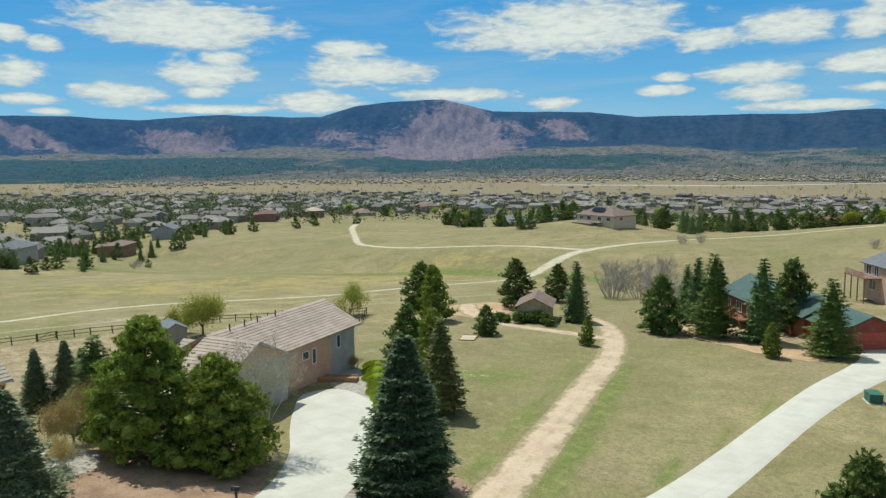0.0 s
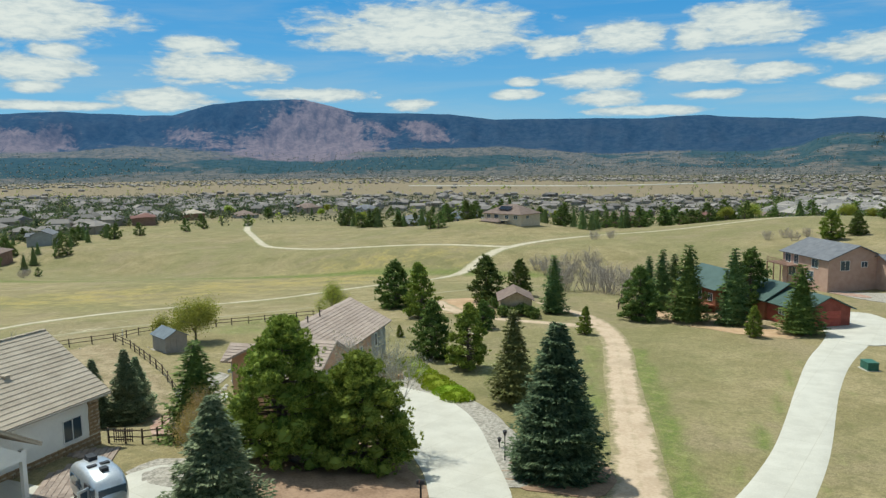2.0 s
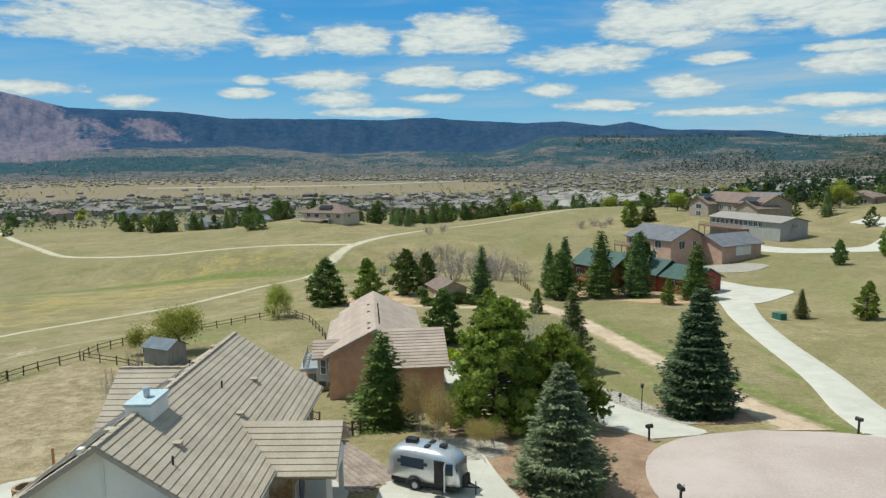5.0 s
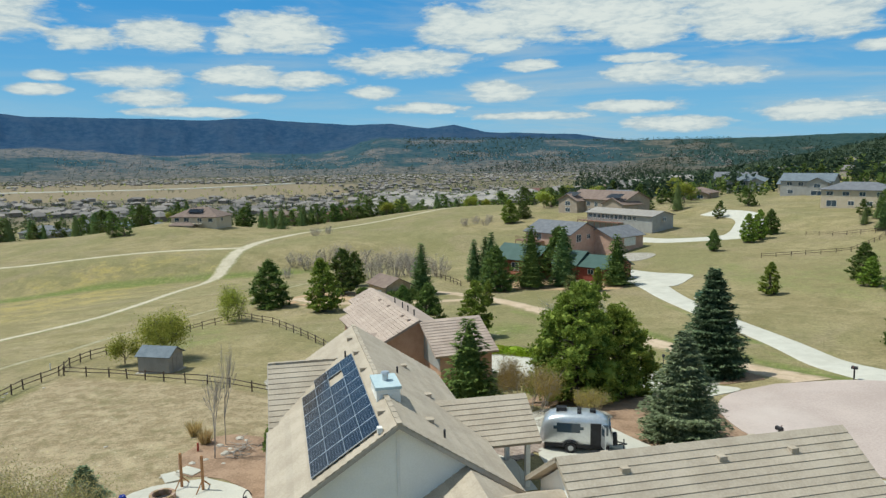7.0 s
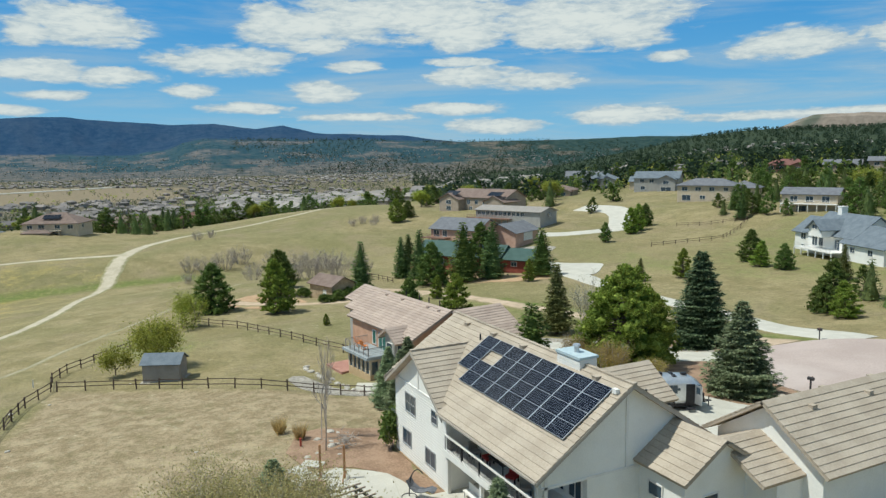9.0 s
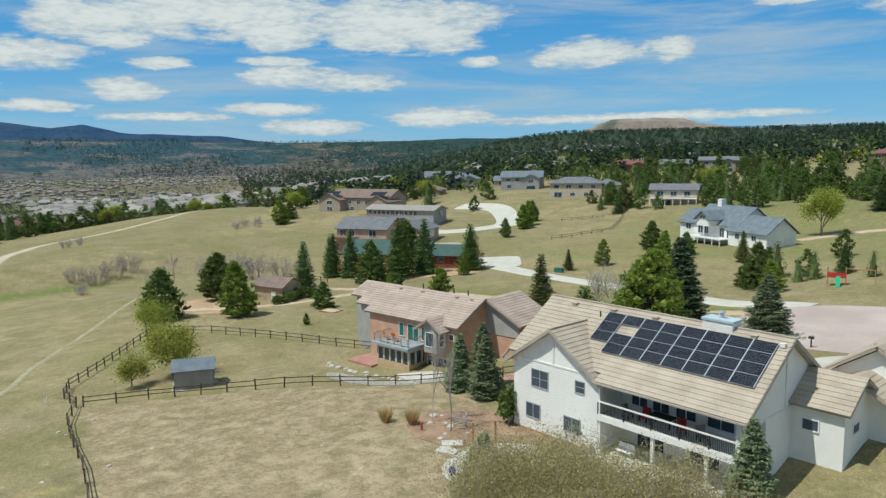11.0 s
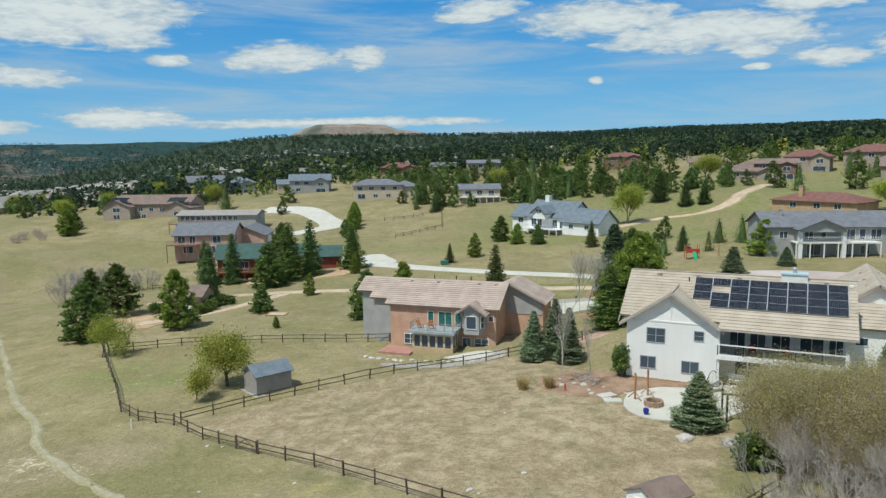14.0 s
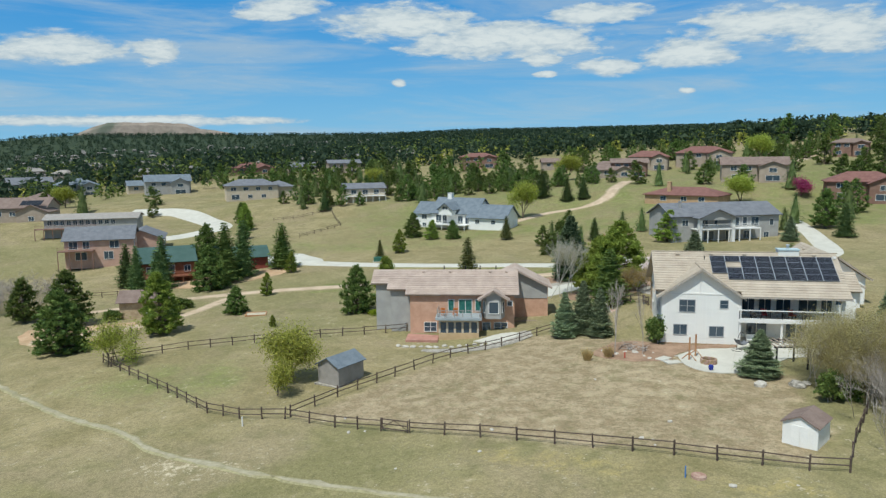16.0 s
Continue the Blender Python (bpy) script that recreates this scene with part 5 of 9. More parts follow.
plant("leafy", "leafy_tree", "young-leaved round tree beside the small grey shed", "tree", -45.2, -18.6, 5.6, 5.4)
plant("leafy_small", "leafy_tree", "small young-leaved tree beside the small grey shed", "tree", -45, -23.2, 3.7, 3.6)
plant("willow", "willow_tree", "lime-green budding willow at the fence corner", "willow", -71, -12.4, 6.0, 5.2)
plant("lime_tree", "poplar_tree", "bright lime-green poplar by the grey-roofed house", "poplar", -31.3, 119.5, 10.5, 10)
plant("bare_tree", "bare_tree", "thin bare young tree in the brown yard", "tree", -11.2, -9.2, 8.4, 6.5, 0.6)
plant("bare_tree", "bare_tree", "thin bare young tree in the brown yard", "tree", -8.2, -9.8, 7.0, 6.5, 0.6)
plant("birch", "birch_tree", "pale-barked birch just coming into leaf by the driveway", "birch", -17.8, 23.4, 10.6, 8.5, 1.1)
plant("willow_bush", "bush", "orange-brown budding bush beside the trailer", "bush", -5.4, 15.4, 4.2, 4.2, 0.8)
plant("willow_bush", "bush", "orange-brown budding bush beside the pines", "bush", -8.0, 13.8, 4.8, 4.2, 0.6)
plant("willow_bush", "bush", "orange-brown budding bush behind the trailer", "bush", -3.6, 18.6, 2.4, 4.2)
plant("plum", "plum_tree", "small magenta flowering plum among northern houses", "tree", 47.4, 134, 5.5, 4, 1.1)
plant("plum", "plum_tree", "small magenta flowering plum beside a town house", "tree", -420, -8, 5.5, 4, 1.2)
plant("green_bush", "bush", "blue-green juniper bush by the oaks", "bush", 7.0, -22.0, 2.6, 2.0, 0.9)
for x, y, h in ((-160, 4, 5.6), (-163, 9, 6.2), (-166, 14, 6.0), (-164, 0, 4.8), (-121, 22, 7.4), (-116, 26, 7.0), (-118, 17, 7.6), (-125, 27, 6.6), (-113, 31, 5.6), (-148.5, -2.5, 3.6), (-139, 12, 5.0), (-206, 8, 3.6), (-210, 13, 3.4), (-199, 60, 3.4), (-203, 65, 3.4), (-197, 67, 3.0), (-205, 71, 3.2), (-128, -158, 3), (-134, -164, 3.2)):
    plant("bare_bush", "bare_thicket", "bare grey-brown scrub oak thicket in the meadow", "thicket", x, y, h, 4.5, 0.85, "bare thickets")
plant("bare_tree", "bare_tree", "lone bare grey tree in the meadow", "tree", -145, 18, 7.0, 6.5, 1.5)
for x, y, h, w in ((10.5, -18, 8.2, 0.95), (15, -20.5, 8.2, 0.95), (9.4, -20.6, 5.4, 0.75), (19, -18, 7.6, 0.95), (13, -24, 6.2, 0.9)):
    plant("oak_bush", "scrub_oak", "big budding olive-brown scrub oak beside the deck", "bush", x, y, h, 5.5, w, "oaks below the deck")
for x, y, h in ((9, -27, 5.2), (12, -32, 5.4), (13, -26, 5.6), (8.6, -33.5, 4.2), (16, -29, 6.2), (11, -23.4, 5.4), (14.5, -35, 5.0), (19, -25, 6.4), (18, -33, 5.6)):
    plant("grey_bush", "bare_bush", "bare grey bush behind the white shed", "bush", x, y, h, 4.5, 1.0, "bare bushes by the shed")
plant("green_bush", "bush", "dark green bush at the corner of the white house", "bush", -7.0, -4.2, 3.0, 2.0, 0.7)
for x, y in ((-14.2, -11.9), (-11.9, -10.8)):
    plant("straw_clump", "grass_clump", "straw-coloured ornamental grass clump in the yard", "shrub", x, y, 1.6, 1.6, 1.0, "grass clumps")
for x, y, h in ((-80.4, 14.4, 1.9), (-80.6, 17.2, 1.9), (-81.2, 19.8, 1.9), (-79.4, 12.4, 1.6), (-88.6, 11.6, 1.8)):
    plant("green_bush", "bush", "clipped dark green bush beside the stone shed", "bush", x, y, h, 2.0, 1.1, "bushes round the stone shed")

# ---- houses ----


def gable_walls(bm, x0, x1, y0, y1, z0, ze, slope, along="x"):
    """A closed block whose two ends run up into gables."""
    if along == "x":
        ym = (y0 + y1) / 2
        zr = ze + slope * (y1 - y0) / 2
        pts = [(y0, z0), (y1, z0), (y1, ze), (ym, zr), (y0, ze)]
        ends = [[bm.verts.new((x, a, b)) for a, b in pts] for x in (x0, x1)]
    else:
        xm = (x0 + x1) / 2
        zr = ze + slope * (x1 - x0) / 2
        pts = [(x0, z0), (x1, z0), (x1, ze), (xm, zr), (x0, ze)]
        ends = [[bm.verts.new((a, y, b)) for a, b in pts] for y in (y0, y1)]
    n = len(pts)
    bm.faces.new(ends[0])
    bm.faces.new(ends[1][::-1])
    for k in range(n):
        bm.faces.new((ends[0][k], ends[1][k], ends[1][(k + 1) % n], ends[0][(k + 1) % n]))
    bmesh.ops.recalc_face_normals(bm, faces=bm.faces)


def slope_slab(bm, p0, p1, d, thick=0.16):
    """A roof slope: eave-side edge p0-p1 at the ridge, running down by the vector d."""
    p0, p1, d = Vector(p0), Vector(p1), Vector(d)
    n = (p1 - p0).cross(d).normalized()
    if n.z < 0:
        n = -n
    top = [bm.verts.new(v) for v in (p0, p1, p1 + d, p0 + d)]
    low = [bm.verts.new(v - n * thick) for v in (p0, p1, p1 + d, p0 + d)]
    bm.faces.new(top)
    bm.faces.new(low[::-1])
    for k in range(4):
        bm.faces.new((top[k], low[k], low[(k + 1) % 4], top[(k + 1) % 4]))
    bmesh.ops.recalc_face_normals(bm, faces=bm.faces)


def tiled_slope(parent, p0, p1, d, mat, course=0.42, thick=0.045, name="tile_course"):
    """A slope laid in courses, each a tilted strip that laps over the one below."""
    p0, p1, d = Vector(p0), Vector(p1), Vector(d)
    n = (p1 - p0).cross(d).normalized()
    if n.z < 0:
        n = -n
    k = max(1, round(d.length / course))
    bm = bmesh.new()
    slope_slab(bm, p0 - n * 0.07, p1 - n * 0.07, d, 0.14)
    deck = part("roof_deck", bm, mat, parent)
    for i in range(k):
        a, b = d * (i / k), d * ((i + 1.12) / k if i < k - 1 else 1.0)
        bm = bmesh.new()
        up = n * thick
        v = [bm.verts.new(q) for q in (p0 + a - n * 0.055, p1 + a - n * 0.055, p1 + b - n * 0.055, p0 + b - n * 0.055, p0 + a, p1 + a, p1 + b + up, p0 + b + up)]
        for f in ((0, 3, 2, 1), (4, 5, 6, 7), (0, 1, 5, 4), (2, 3, 7, 6), (1, 2, 6, 5), (3, 0, 4, 7)):
            bm.faces.new([v[j] for j in f])
        bmesh.ops.recalc_face_normals(bm, faces=bm.faces)
        part(name, bm, mat, parent)
    return deck


def window(parent, m, w, h, bars=(1, 0), frame=None, name="window"):
    """A framed window; m takes x across, y out of the wall and z up, from its middle."""
    frame = frame or TRIM
    bm = bmesh.new()
    t = 0.07
    for s in ((-w / 2 - t, w / 2 + t, -0.02, 0.05, h / 2, h / 2 + t), (-w / 2 - t, w / 2 + t, -0.02, 0.07, -h / 2 - t, -h / 2), (-w / 2 - t, -w / 2, -0.02, 0.05, -h / 2, h / 2), (w / 2, w / 2 + t, -0.02, 0.05, -h / 2, h / 2)):
        box(bm, *s)
    for i in range(bars[0]):
        x = -w / 2 + w * (i + 1) / (bars[0] + 1)
        box(bm, x - 0.03, x + 0.03, -0.01, 0.035, -h / 2, h / 2)
    for i in range(bars[1]):
        z = -h / 2 + h * (i + 1) / (bars[1] + 1)
        box(bm, -w / 2, w / 2, -0.01, 0.03, z - 0.02, z + 0.02)
    win = part(name, bm, frame, parent)
    win.matrix_basis = m
    part("pane", boxes((-w / 2, w / 2, -0.02, 0.012, -h / 2, h / 2)), GLASS_MAT, win)
    return win


def face(side, u, z, depth):
    """The pose of a wall piece: side s, n, e or w of a block, u along it, at that depth."""
    turn = {"s": 180, "n": 0, "e": -90, "w": 90}[side]
    x, y = {"s": (u, depth), "n": (u, depth), "e": (depth, u), "w": (depth, u)}[side]
    return pose(x, y, z, 0, 0, turn)


def simple_house(name, label, x, y, rot, size, z0, ze, slope, wall, roof, hip=False, wings=(), windows=(), garage=(), chimney=None, solar=None, deck=None, over=0.6, floor=None, timber=None):
    """A plain house: blocks with gable or hip roofs, windows, garage doors, a chimney, a deck."""
    base = gz(x, y) if floor is None else floor
    t = thing(name, label, "house", pose(x, y, base, 0, 0, rot))
    blocks = [(-size[0] / 2, size[0] / 2, -size[1] / 2, size[1] / 2, z0, ze, "x", hip)] + list(wings)
    for bx0, bx1, by0, by1, bz0, bze, along, bhip in blocks:
        bm = bmesh.new()
        if bhip:
            box(bm, bx0, bx1, by0, by1, bz0, bze)
        else:
            gable_walls(bm, bx0, bx1, by0, by1, bz0, bze, slope, along)
        part("wall", bm, wall, t)
        bm = bmesh.new()
        o = over
        if along == "x":
            ym, half = (by0 + by1) / 2, (by1 - by0) / 2
            zr = bze + slope * half + 0.1
            run, fall = half + o, -(half + o) * slope
            if bhip:
                e = bze + 0.1 - o * slope
                r0, r1 = (bx0 + half, ym, zr), (bx1 - half, ym, zr)
                if r0[0] > r1[0]:
                    r0 = r1 = ((bx0 + bx1) / 2, ym, zr)
                c = [(bx0 - o, by0 - o, e), (bx1 + o, by0 - o, e), (bx1 + o, by1 + o, e), (bx0 - o, by1 + o, e)]
                v = [bm.verts.new(q) for q in c] + [bm.verts.new(r0), bm.verts.new(Vector(r1) + Vector((0.01, 0, 0)))]
                u = [bm.verts.new((q[0], q[1], q[2] - 0.2)) for q in c]
                bm.faces.new((v[0], v[1], v[5], v[4]))
                bm.faces.new((v[1], v[2], v[5]))
                bm.faces.new((v[2], v[3], v[4], v[5]))
                bm.faces.new((v[3], v[0], v[4]))
                bm.faces.new(u[::-1])
                for k in range(4):
                    bm.faces.new((u[k], u[(k + 1) % 4], v[(k + 1) % 4], v[k]))
                bmesh.ops.recalc_face_normals(bm, faces=bm.faces)
            else:
                slope_slab(bm, (bx0 - o, ym, zr), (bx1 + o, ym, zr), (0, run, fall))
                slope_slab(bm, (bx0 - o, ym, zr + 0.004), (bx1 + o, ym, zr + 0.004), (0, -run, fall))
        else:
            xm, half = (bx0 + bx1) / 2, (bx1 - bx0) / 2
            zr = bze + slope * half + 0.1
            run, fall = half + o, -(half + o) * slope
            slope_slab(bm, (xm, by0 - o, zr), (xm, by1 + o, zr), (run, 0, fall))
            slope_slab(bm, (xm, by0 - o, zr + 0.004), (xm, by1 + o, zr + 0.004), (-run, 0, fall))
        part("roof", bm, roof, t)
    for side, u, z, depth, w, h in windows:
        window(t, face(side, u, z, depth), w, h, (1 if w > 1.0 else 0, 0))
    for side, u, z, depth, w, h in garage:
        bm = boxes(*[(-w / 2, w / 2, 0, 0.06, z - h / 2 + k * h / 4 + 0.015, z - h / 2 + (k + 1) * h / 4 - 0.015) for k in range(4)])
        g = part("garage_door", bm, TRIM, t)
        g.matrix_basis = face(side, u, 0, depth)
    if chimney:
        cx, cy, cz0, cz1, w = chimney
        part("chimney", boxes((cx - w / 2, cx + w / 2, cy - w / 2, cy + w / 2, cz0, cz1), (cx - w / 2 - 0.08, cx + w / 2 + 0.08, cy - w / 2 - 0.08, cy + w / 2 + 0.08, cz1, cz1 + 0.12)), wall, t)
    if deck:
        dx0, dx1, dy0, dy1, dz = deck
        part("deck", boxes((dx0, dx1, dy0, dy1, dz - 0.2, dz)), timber or TRIM, t)
        n = max(2, int((dx1 - dx0) / 2.2))
        for k in range(n + 1):
            xx = dx0 + 0.1 + (dx1 - dx0 - 0.2) * k / n
            part("post", boxes((xx - 0.09, xx + 0.09, dy0 + 0.02, dy0 + 0.2, z0, dz - 0.2)), timber or TRIM, t)
        part("railing", boxes((dx0, dx1, dy0, dy0 + 0.06, dz + 0.95, dz + 1.02), (dx0, dx1, dy0, dy0 + 0.05, dz + 0.1, dz + 0.14), *[(dx0 + k * 0.3, dx0 + k * 0.3 + 0.04, dy0 + 0.01, dy0 + 0.05, dz + 0.1, dz + 0.96) for k in range(int((dx1 - dx0) / 0.3))]), timber or TRIM, t)
    return t

# ---- the white house with the solar roof ----


def white_house():
    t = thing("white_house", "two-storey white house with tan tile roof and covered deck", "house", pose(0, 0, 0))
    x0, x1, yr, zr, k = -5.9, 13.6, 0.77, 7.28, 0.665
    up = lambda y: zr - k * abs(y - yr)
    # body behind the deck, with gable ends
    bm = bmesh.new()
    prof = [(-1.9, -2.8), (6.3, -2.8), (6.3, up(6.3)), (yr, zr), (-1.9, up(-1.9))]
    ends = [[bm.verts.new((x, a, b)) for a, b in prof] for x in (x0, x1)]
    bm.faces.new(ends[0])
    bm.faces.new(ends[1][::-1])
    for i in range(5):
        j = (i + 1) % 5
        bm.faces.new((ends[0][i], ends[1][i], ends[1][j], ends[0][j]))
    bmesh.ops.recalc_face_normals(bm, faces=bm.faces)
    part("wall", bm, WHITE_WALL, t)
    # south wing with its own gable
    bm = bmesh.new()
    gable_walls(bm, -5.8, 2.6, -4.87, 0.0, -2.8, 3.25, 0.69, "y")
    part("wall", bm, WHITE_WALL, t)
    # lap siding on the wing's front and the west side
    bm = boxes((-4.2, 4.2, -0.022, 0.0, 0.0, 0.17))
    me = bpy.data.meshes.new("siding_board")
    bm.to_mesh(me)
    bm.free()
    me.materials.append(WHITE_WALL)
    for i in range(29):
        shared("siding_board", me, t, pose(-1.6, -4.872, -2.6 + i * 0.2))
    # east end of the deck: solid gable panel over an opening
    bm = bmesh.new()
    pts = [(-1.9, 2.5), (-1.9, up(-1.9)), (-4.9, up(-4.9) - 0.05), (-4.9, 2.5)]
    a = [bm.verts.new((13.38, y, z)) for y, z in pts]
    b = [bm.verts.new((13.6, y, z)) for y, z in pts]
    bm.faces.new(a)
    bm.faces.new(b[::-1])
    for i in range(4):
        bm.faces.new((a[i], b[i], b[(i + 1) % 4], a[(i + 1) % 4]))
    bmesh.ops.recalc_face_normals(bm, faces=bm.faces)
    part("wall", bm, WHITE_WALL, t)
    part("trim_band", boxes((-5.84, 2.64, -4.93, -4.87, 3.28, 3.42)), TRIM, t)
    part("trim_band", boxes((-1.72, -1.56, -4.93, -4.87, 3.42, 6.0)), TRIM, t)
    part("trim_band", boxes((13.6, 13.66, -4.9, 6.3, 2.4, 2.54)), TRIM, t)
    part("trim_band", boxes((13.6, 13.66, 0.69, 0.85, 2.54, 7.0)), TRIM, t)
    for y in (-4.6, 6.1):
        part("corner_board", boxes((13.52, 13.66, y - 0.1, y + 0.1, -2.8, 3.2)), TRIM, t)
    # roofs
    roof = new("roof")
    roof.parent = t
    tiled_slope(roof, (2.75, yr, 7.42), (14.12, yr, 7.42), (0, -6.28, -6.28 * k), TILE)
    tiled_slope(roof, (-6.55, yr, 7.42), (2.748, yr, 7.42), (0, -5.582, -5.582 * k), TILE)
    tiled_slope(roof, (-6.55, yr, 7.424), (14.12, yr, 7.424), (0, 6.2, -6.2 * k), TILE)
    tiled_slope(roof, (-1.6, -5.45, 6.32), (-1.6, -0.6, 6.32), (-4.85, 0, -4.85 * 0.69), TILE)
    tiled_slope(roof, (-1.6, -5.45, 6.324), (-1.6, -0.6, 6.324), (4.85, 0, -4.85 * 0.69), TILE)
    for i in range(52):
        part("ridge_tile", boxes((-6.55 + i * 0.4, -6.16 + i * 0.4, yr - 0.13, yr + 0.13, 7.38, 7.47 + 0.02 * (i % 2))), TILE, roof)
    for i in range(12):
        part("ridge_tile", boxes((-1.73, -1.47, -5.45 + i * 0.4, -5.06 + i * 0.4, 6.28, 6.37 + 0.02 * (i % 2))), TILE, roof)
    # barge boards and gutters
    for x in (-6.57, 14.1):
        for s, run in ((-1, 6.28), (1, 6.2)):
            bm = bmesh.new()
            p = [(x, yr, 7.36), (x, yr + s * run, 7.36 - run * k), (x, yr + s * run, 7.14 - run * k), (x, yr, 7.14)]
            v = [bm.verts.new(q) for q in p] + [bm.verts.new((q[0] + 0.05, q[1], q[2])) for q in p]
            for f in ((0, 1, 2, 3), (7, 6, 5, 4), (0, 4, 5, 1), (1, 5, 6, 2), (2, 6, 7, 3), (3, 7, 4, 0)):
                bm.faces.new([v[i] for i in f])
            bmesh.ops.recalc_face_normals(bm, faces=bm.faces)
            part("barge_board", bm, FASCIA, t)
    for s in (-1, 1):
        bm = bmesh.new()
        p = [(-1.6, -5.5, 6.28), (-1.6 + s * 4.85, -5.5, 6.28 - 4.85 * 0.69), (-1.6 + s * 4.85, -5.5, 6.06 - 4.85 * 0.69), (-1.6, -5.5, 6.06)]
        v = [bm.verts.new(q) for q in p] + [bm.verts.new((q[0], q[1] + 0.05, q[2])) for q in p]
        for f in ((0, 1, 2, 3), (7, 6, 5, 4), (0, 4, 5, 1), (1, 5, 6, 2), (2, 6, 7, 3), (3, 7, 4, 0)):
            bm.faces.new([v[i] for i in f])
        bmesh.ops.recalc_face_normals(bm, faces=bm.faces)
        part("barge_board", bm, FASCIA, t)
    for y, z, a in ((-5.55, 3.14, 2.6), (7.0, 3.2, -6.5)):
        part("gutter", boxes((a, 14.1, y - 0.07, y + 0.07, z - 0.06, z + 0.06)), FASCIA, t)
    # windows
    for x, z, w, h in ((-3.0, 1.93, 1.65, 1.35), (0.98, 2.2, 0.8, 0.85), (-3.7, -0.84, 1.4, 1.1), (0.25, -0.95, 1.5, 1.1)):
        window(t, face("s", x, z, -4.89), w, h, (1, 1) if w > 1.6 else (1, 0) if w > 1 else (0, 1), GREY_FRAME)
    for x, w in ((4.2, 1.3), (6.0, 1.3), (8.0, 1.5), (10.6, 1.9), (12.6, 1.1)):
        window(t, face("s", x, 1.75, -1.92), w, 1.7, (1, 0), name="patio_window")
    for x, w in ((5.2, 2.2), (9.5, 2.2), (12.0, 1.2)):
        window(t, face("s", x, -1.3, -1.92), w, 1.9, (1, 0), name="patio_door")
    window(t, face("w", 3.4, 1.4, -5.92), 1.2, 1.3)
    window(t, face("w", -2.4, 1.4, -5.92), 1.0, 1.2)
    window(t, face("n", -3.6, 1.35, 6.32), 1.45, 1.5)
    # stone base on the street side and the north-west corner
    random.seed(4)
    stone_meshes = []
    for i in range(8):
        bm = boxes((-0.5, 0.5, 0, 0.09, -0.5, 0.5))
        for v in bm.verts:
            v.co.x += random.uniform(-0.1, 0.1)
            v.co.z += random.uniform(-0.1, 0.1)
            if v.co.y > 0.01:
                v.co.x *= 0.86
                v.co.z *= 0.86
                v.co.y += random.uniform(-0.03, 0.02)
        me = bpy.data.meshes.new("stone")
        bm.to_mesh(me)
        bm.free()
        me.materials.append(STONE)
        stone_meshes.append(me)

    def stones(side, u0, u1, z0, z1, depth):
        z = z0
        while z < z1 - 0.1:
            h = random.uniform(0.22, 0.4)
            u = u0 - random.uniform(0, 0.3)
            while u < u1:
                w = random.uniform(0.3, 0.7)
                a, b = max(u0, u), min(u1, u + w)
                if b - a > 0.08:
                    shared("stone", random.choice(stone_meshes), t, face(side, (a + b) / 2, z + h / 2, depth) @ Matrix.Diagonal((b - a, 1, min(h, z1 - z) * 1.02, 1)))
                u += w
            z += h

    stones("n", -5.9, 2.2, -0.8, 0.35, 6.3)
    stones("n", -5.9, -5.0, 0.35, 3.0, 6.3)
    stones("w", 4.8, 6.3, -1.4, 2.9, -5.9)
    stones("s", -5.8, 2.6, -2.75, -2.35, -4.9)
    # deck with its rail and posts
    part("deck_floor", boxes((2.6, 13.5, -5.0, -1.9, 0.28, 0.5)), TRIM, t)
    part("deck_fascia", boxes((2.6, 13.5, -5.06, -5.0, 0.2, 0.62)), TRIM, t)
    part("handrail", boxes((2.62, 13.5, -4.98, -4.86, 1.55, 1.66)), TRIM, t)
    part("bottom_rail", boxes((2.62, 13.5, -4.96, -4.90, 0.62, 0.70)), TRIM, t)
    for x in (2.68, 4.9, 7.15, 9.3, 11.4, 13.4):
        part("rail_post", boxes((x - 0.05, x + 0.05, -4.97, -4.87, 0.5, 1.56)), DARK, t)
    for i in range(88):
        x = 2.8 + i * 0.121
        part("baluster", boxes((x - 0.012, x + 0.012, -4.94, -4.92, 0.68, 1.57)), DARK, t)
    for x in (2.75, 7.2, 11.2):
        part("post", boxes((x - 0.11, x + 0.11, -4.9, -4.68, -2.8, 0.28)), TRIM, t)
    part("post", boxes((13.2, 13.5, -5.0, -4.7, -2.8, 3.15)), TRIM, t)
    part("post", boxes((2.6, 2.85, -4.95, -4.7, 0.5, 3.2)), TRIM, t)
    # chimney
    ch = part("chimney", boxes((7.8, 10.0, 0.3, 1.5, 6.4, 7.75)), WHITE_WALL, t, "white lap-sided boxed chimney")
    for i in range(7):
        part("siding_board", boxes((7.77, 10.03, 0.27, 1.53, 6.75 + i * 0.145, 6.87 + i * 0.145)), WHITE_WALL, ch)
    part("chimney_cap", boxes((7.7, 10.1, 0.2, 1.6, 7.75, 7.9)), material("blue_grey_metal", (0.40, 0.50, 0.53), (0.50, 0.59, 0.61), 0.5, 2.0, 9.0, 0.02), ch)
    bm = bmesh.new()
    tube(bm, (8.9, 0.9, 7.9), (8.9, 0.9, 8.3), 0.16, 0.16, 10)
    tube(bm, (8.9, 0.9, 8.3), (8.9, 0.9, 8.4), 0.25, 0.2, 10)
    part("flue", bm, SILVER, ch)
    # roof vents
    for x, y in ((-3.6, 0.2), (0.2, 0.25), (4.0, 0.25), (11.6, 0.25), (-2.2, -2.5), (10.5, 3.0), (4.2, 4.2), (-1.0, 3.6)):
        z = 7.42 - k * abs(y - yr)
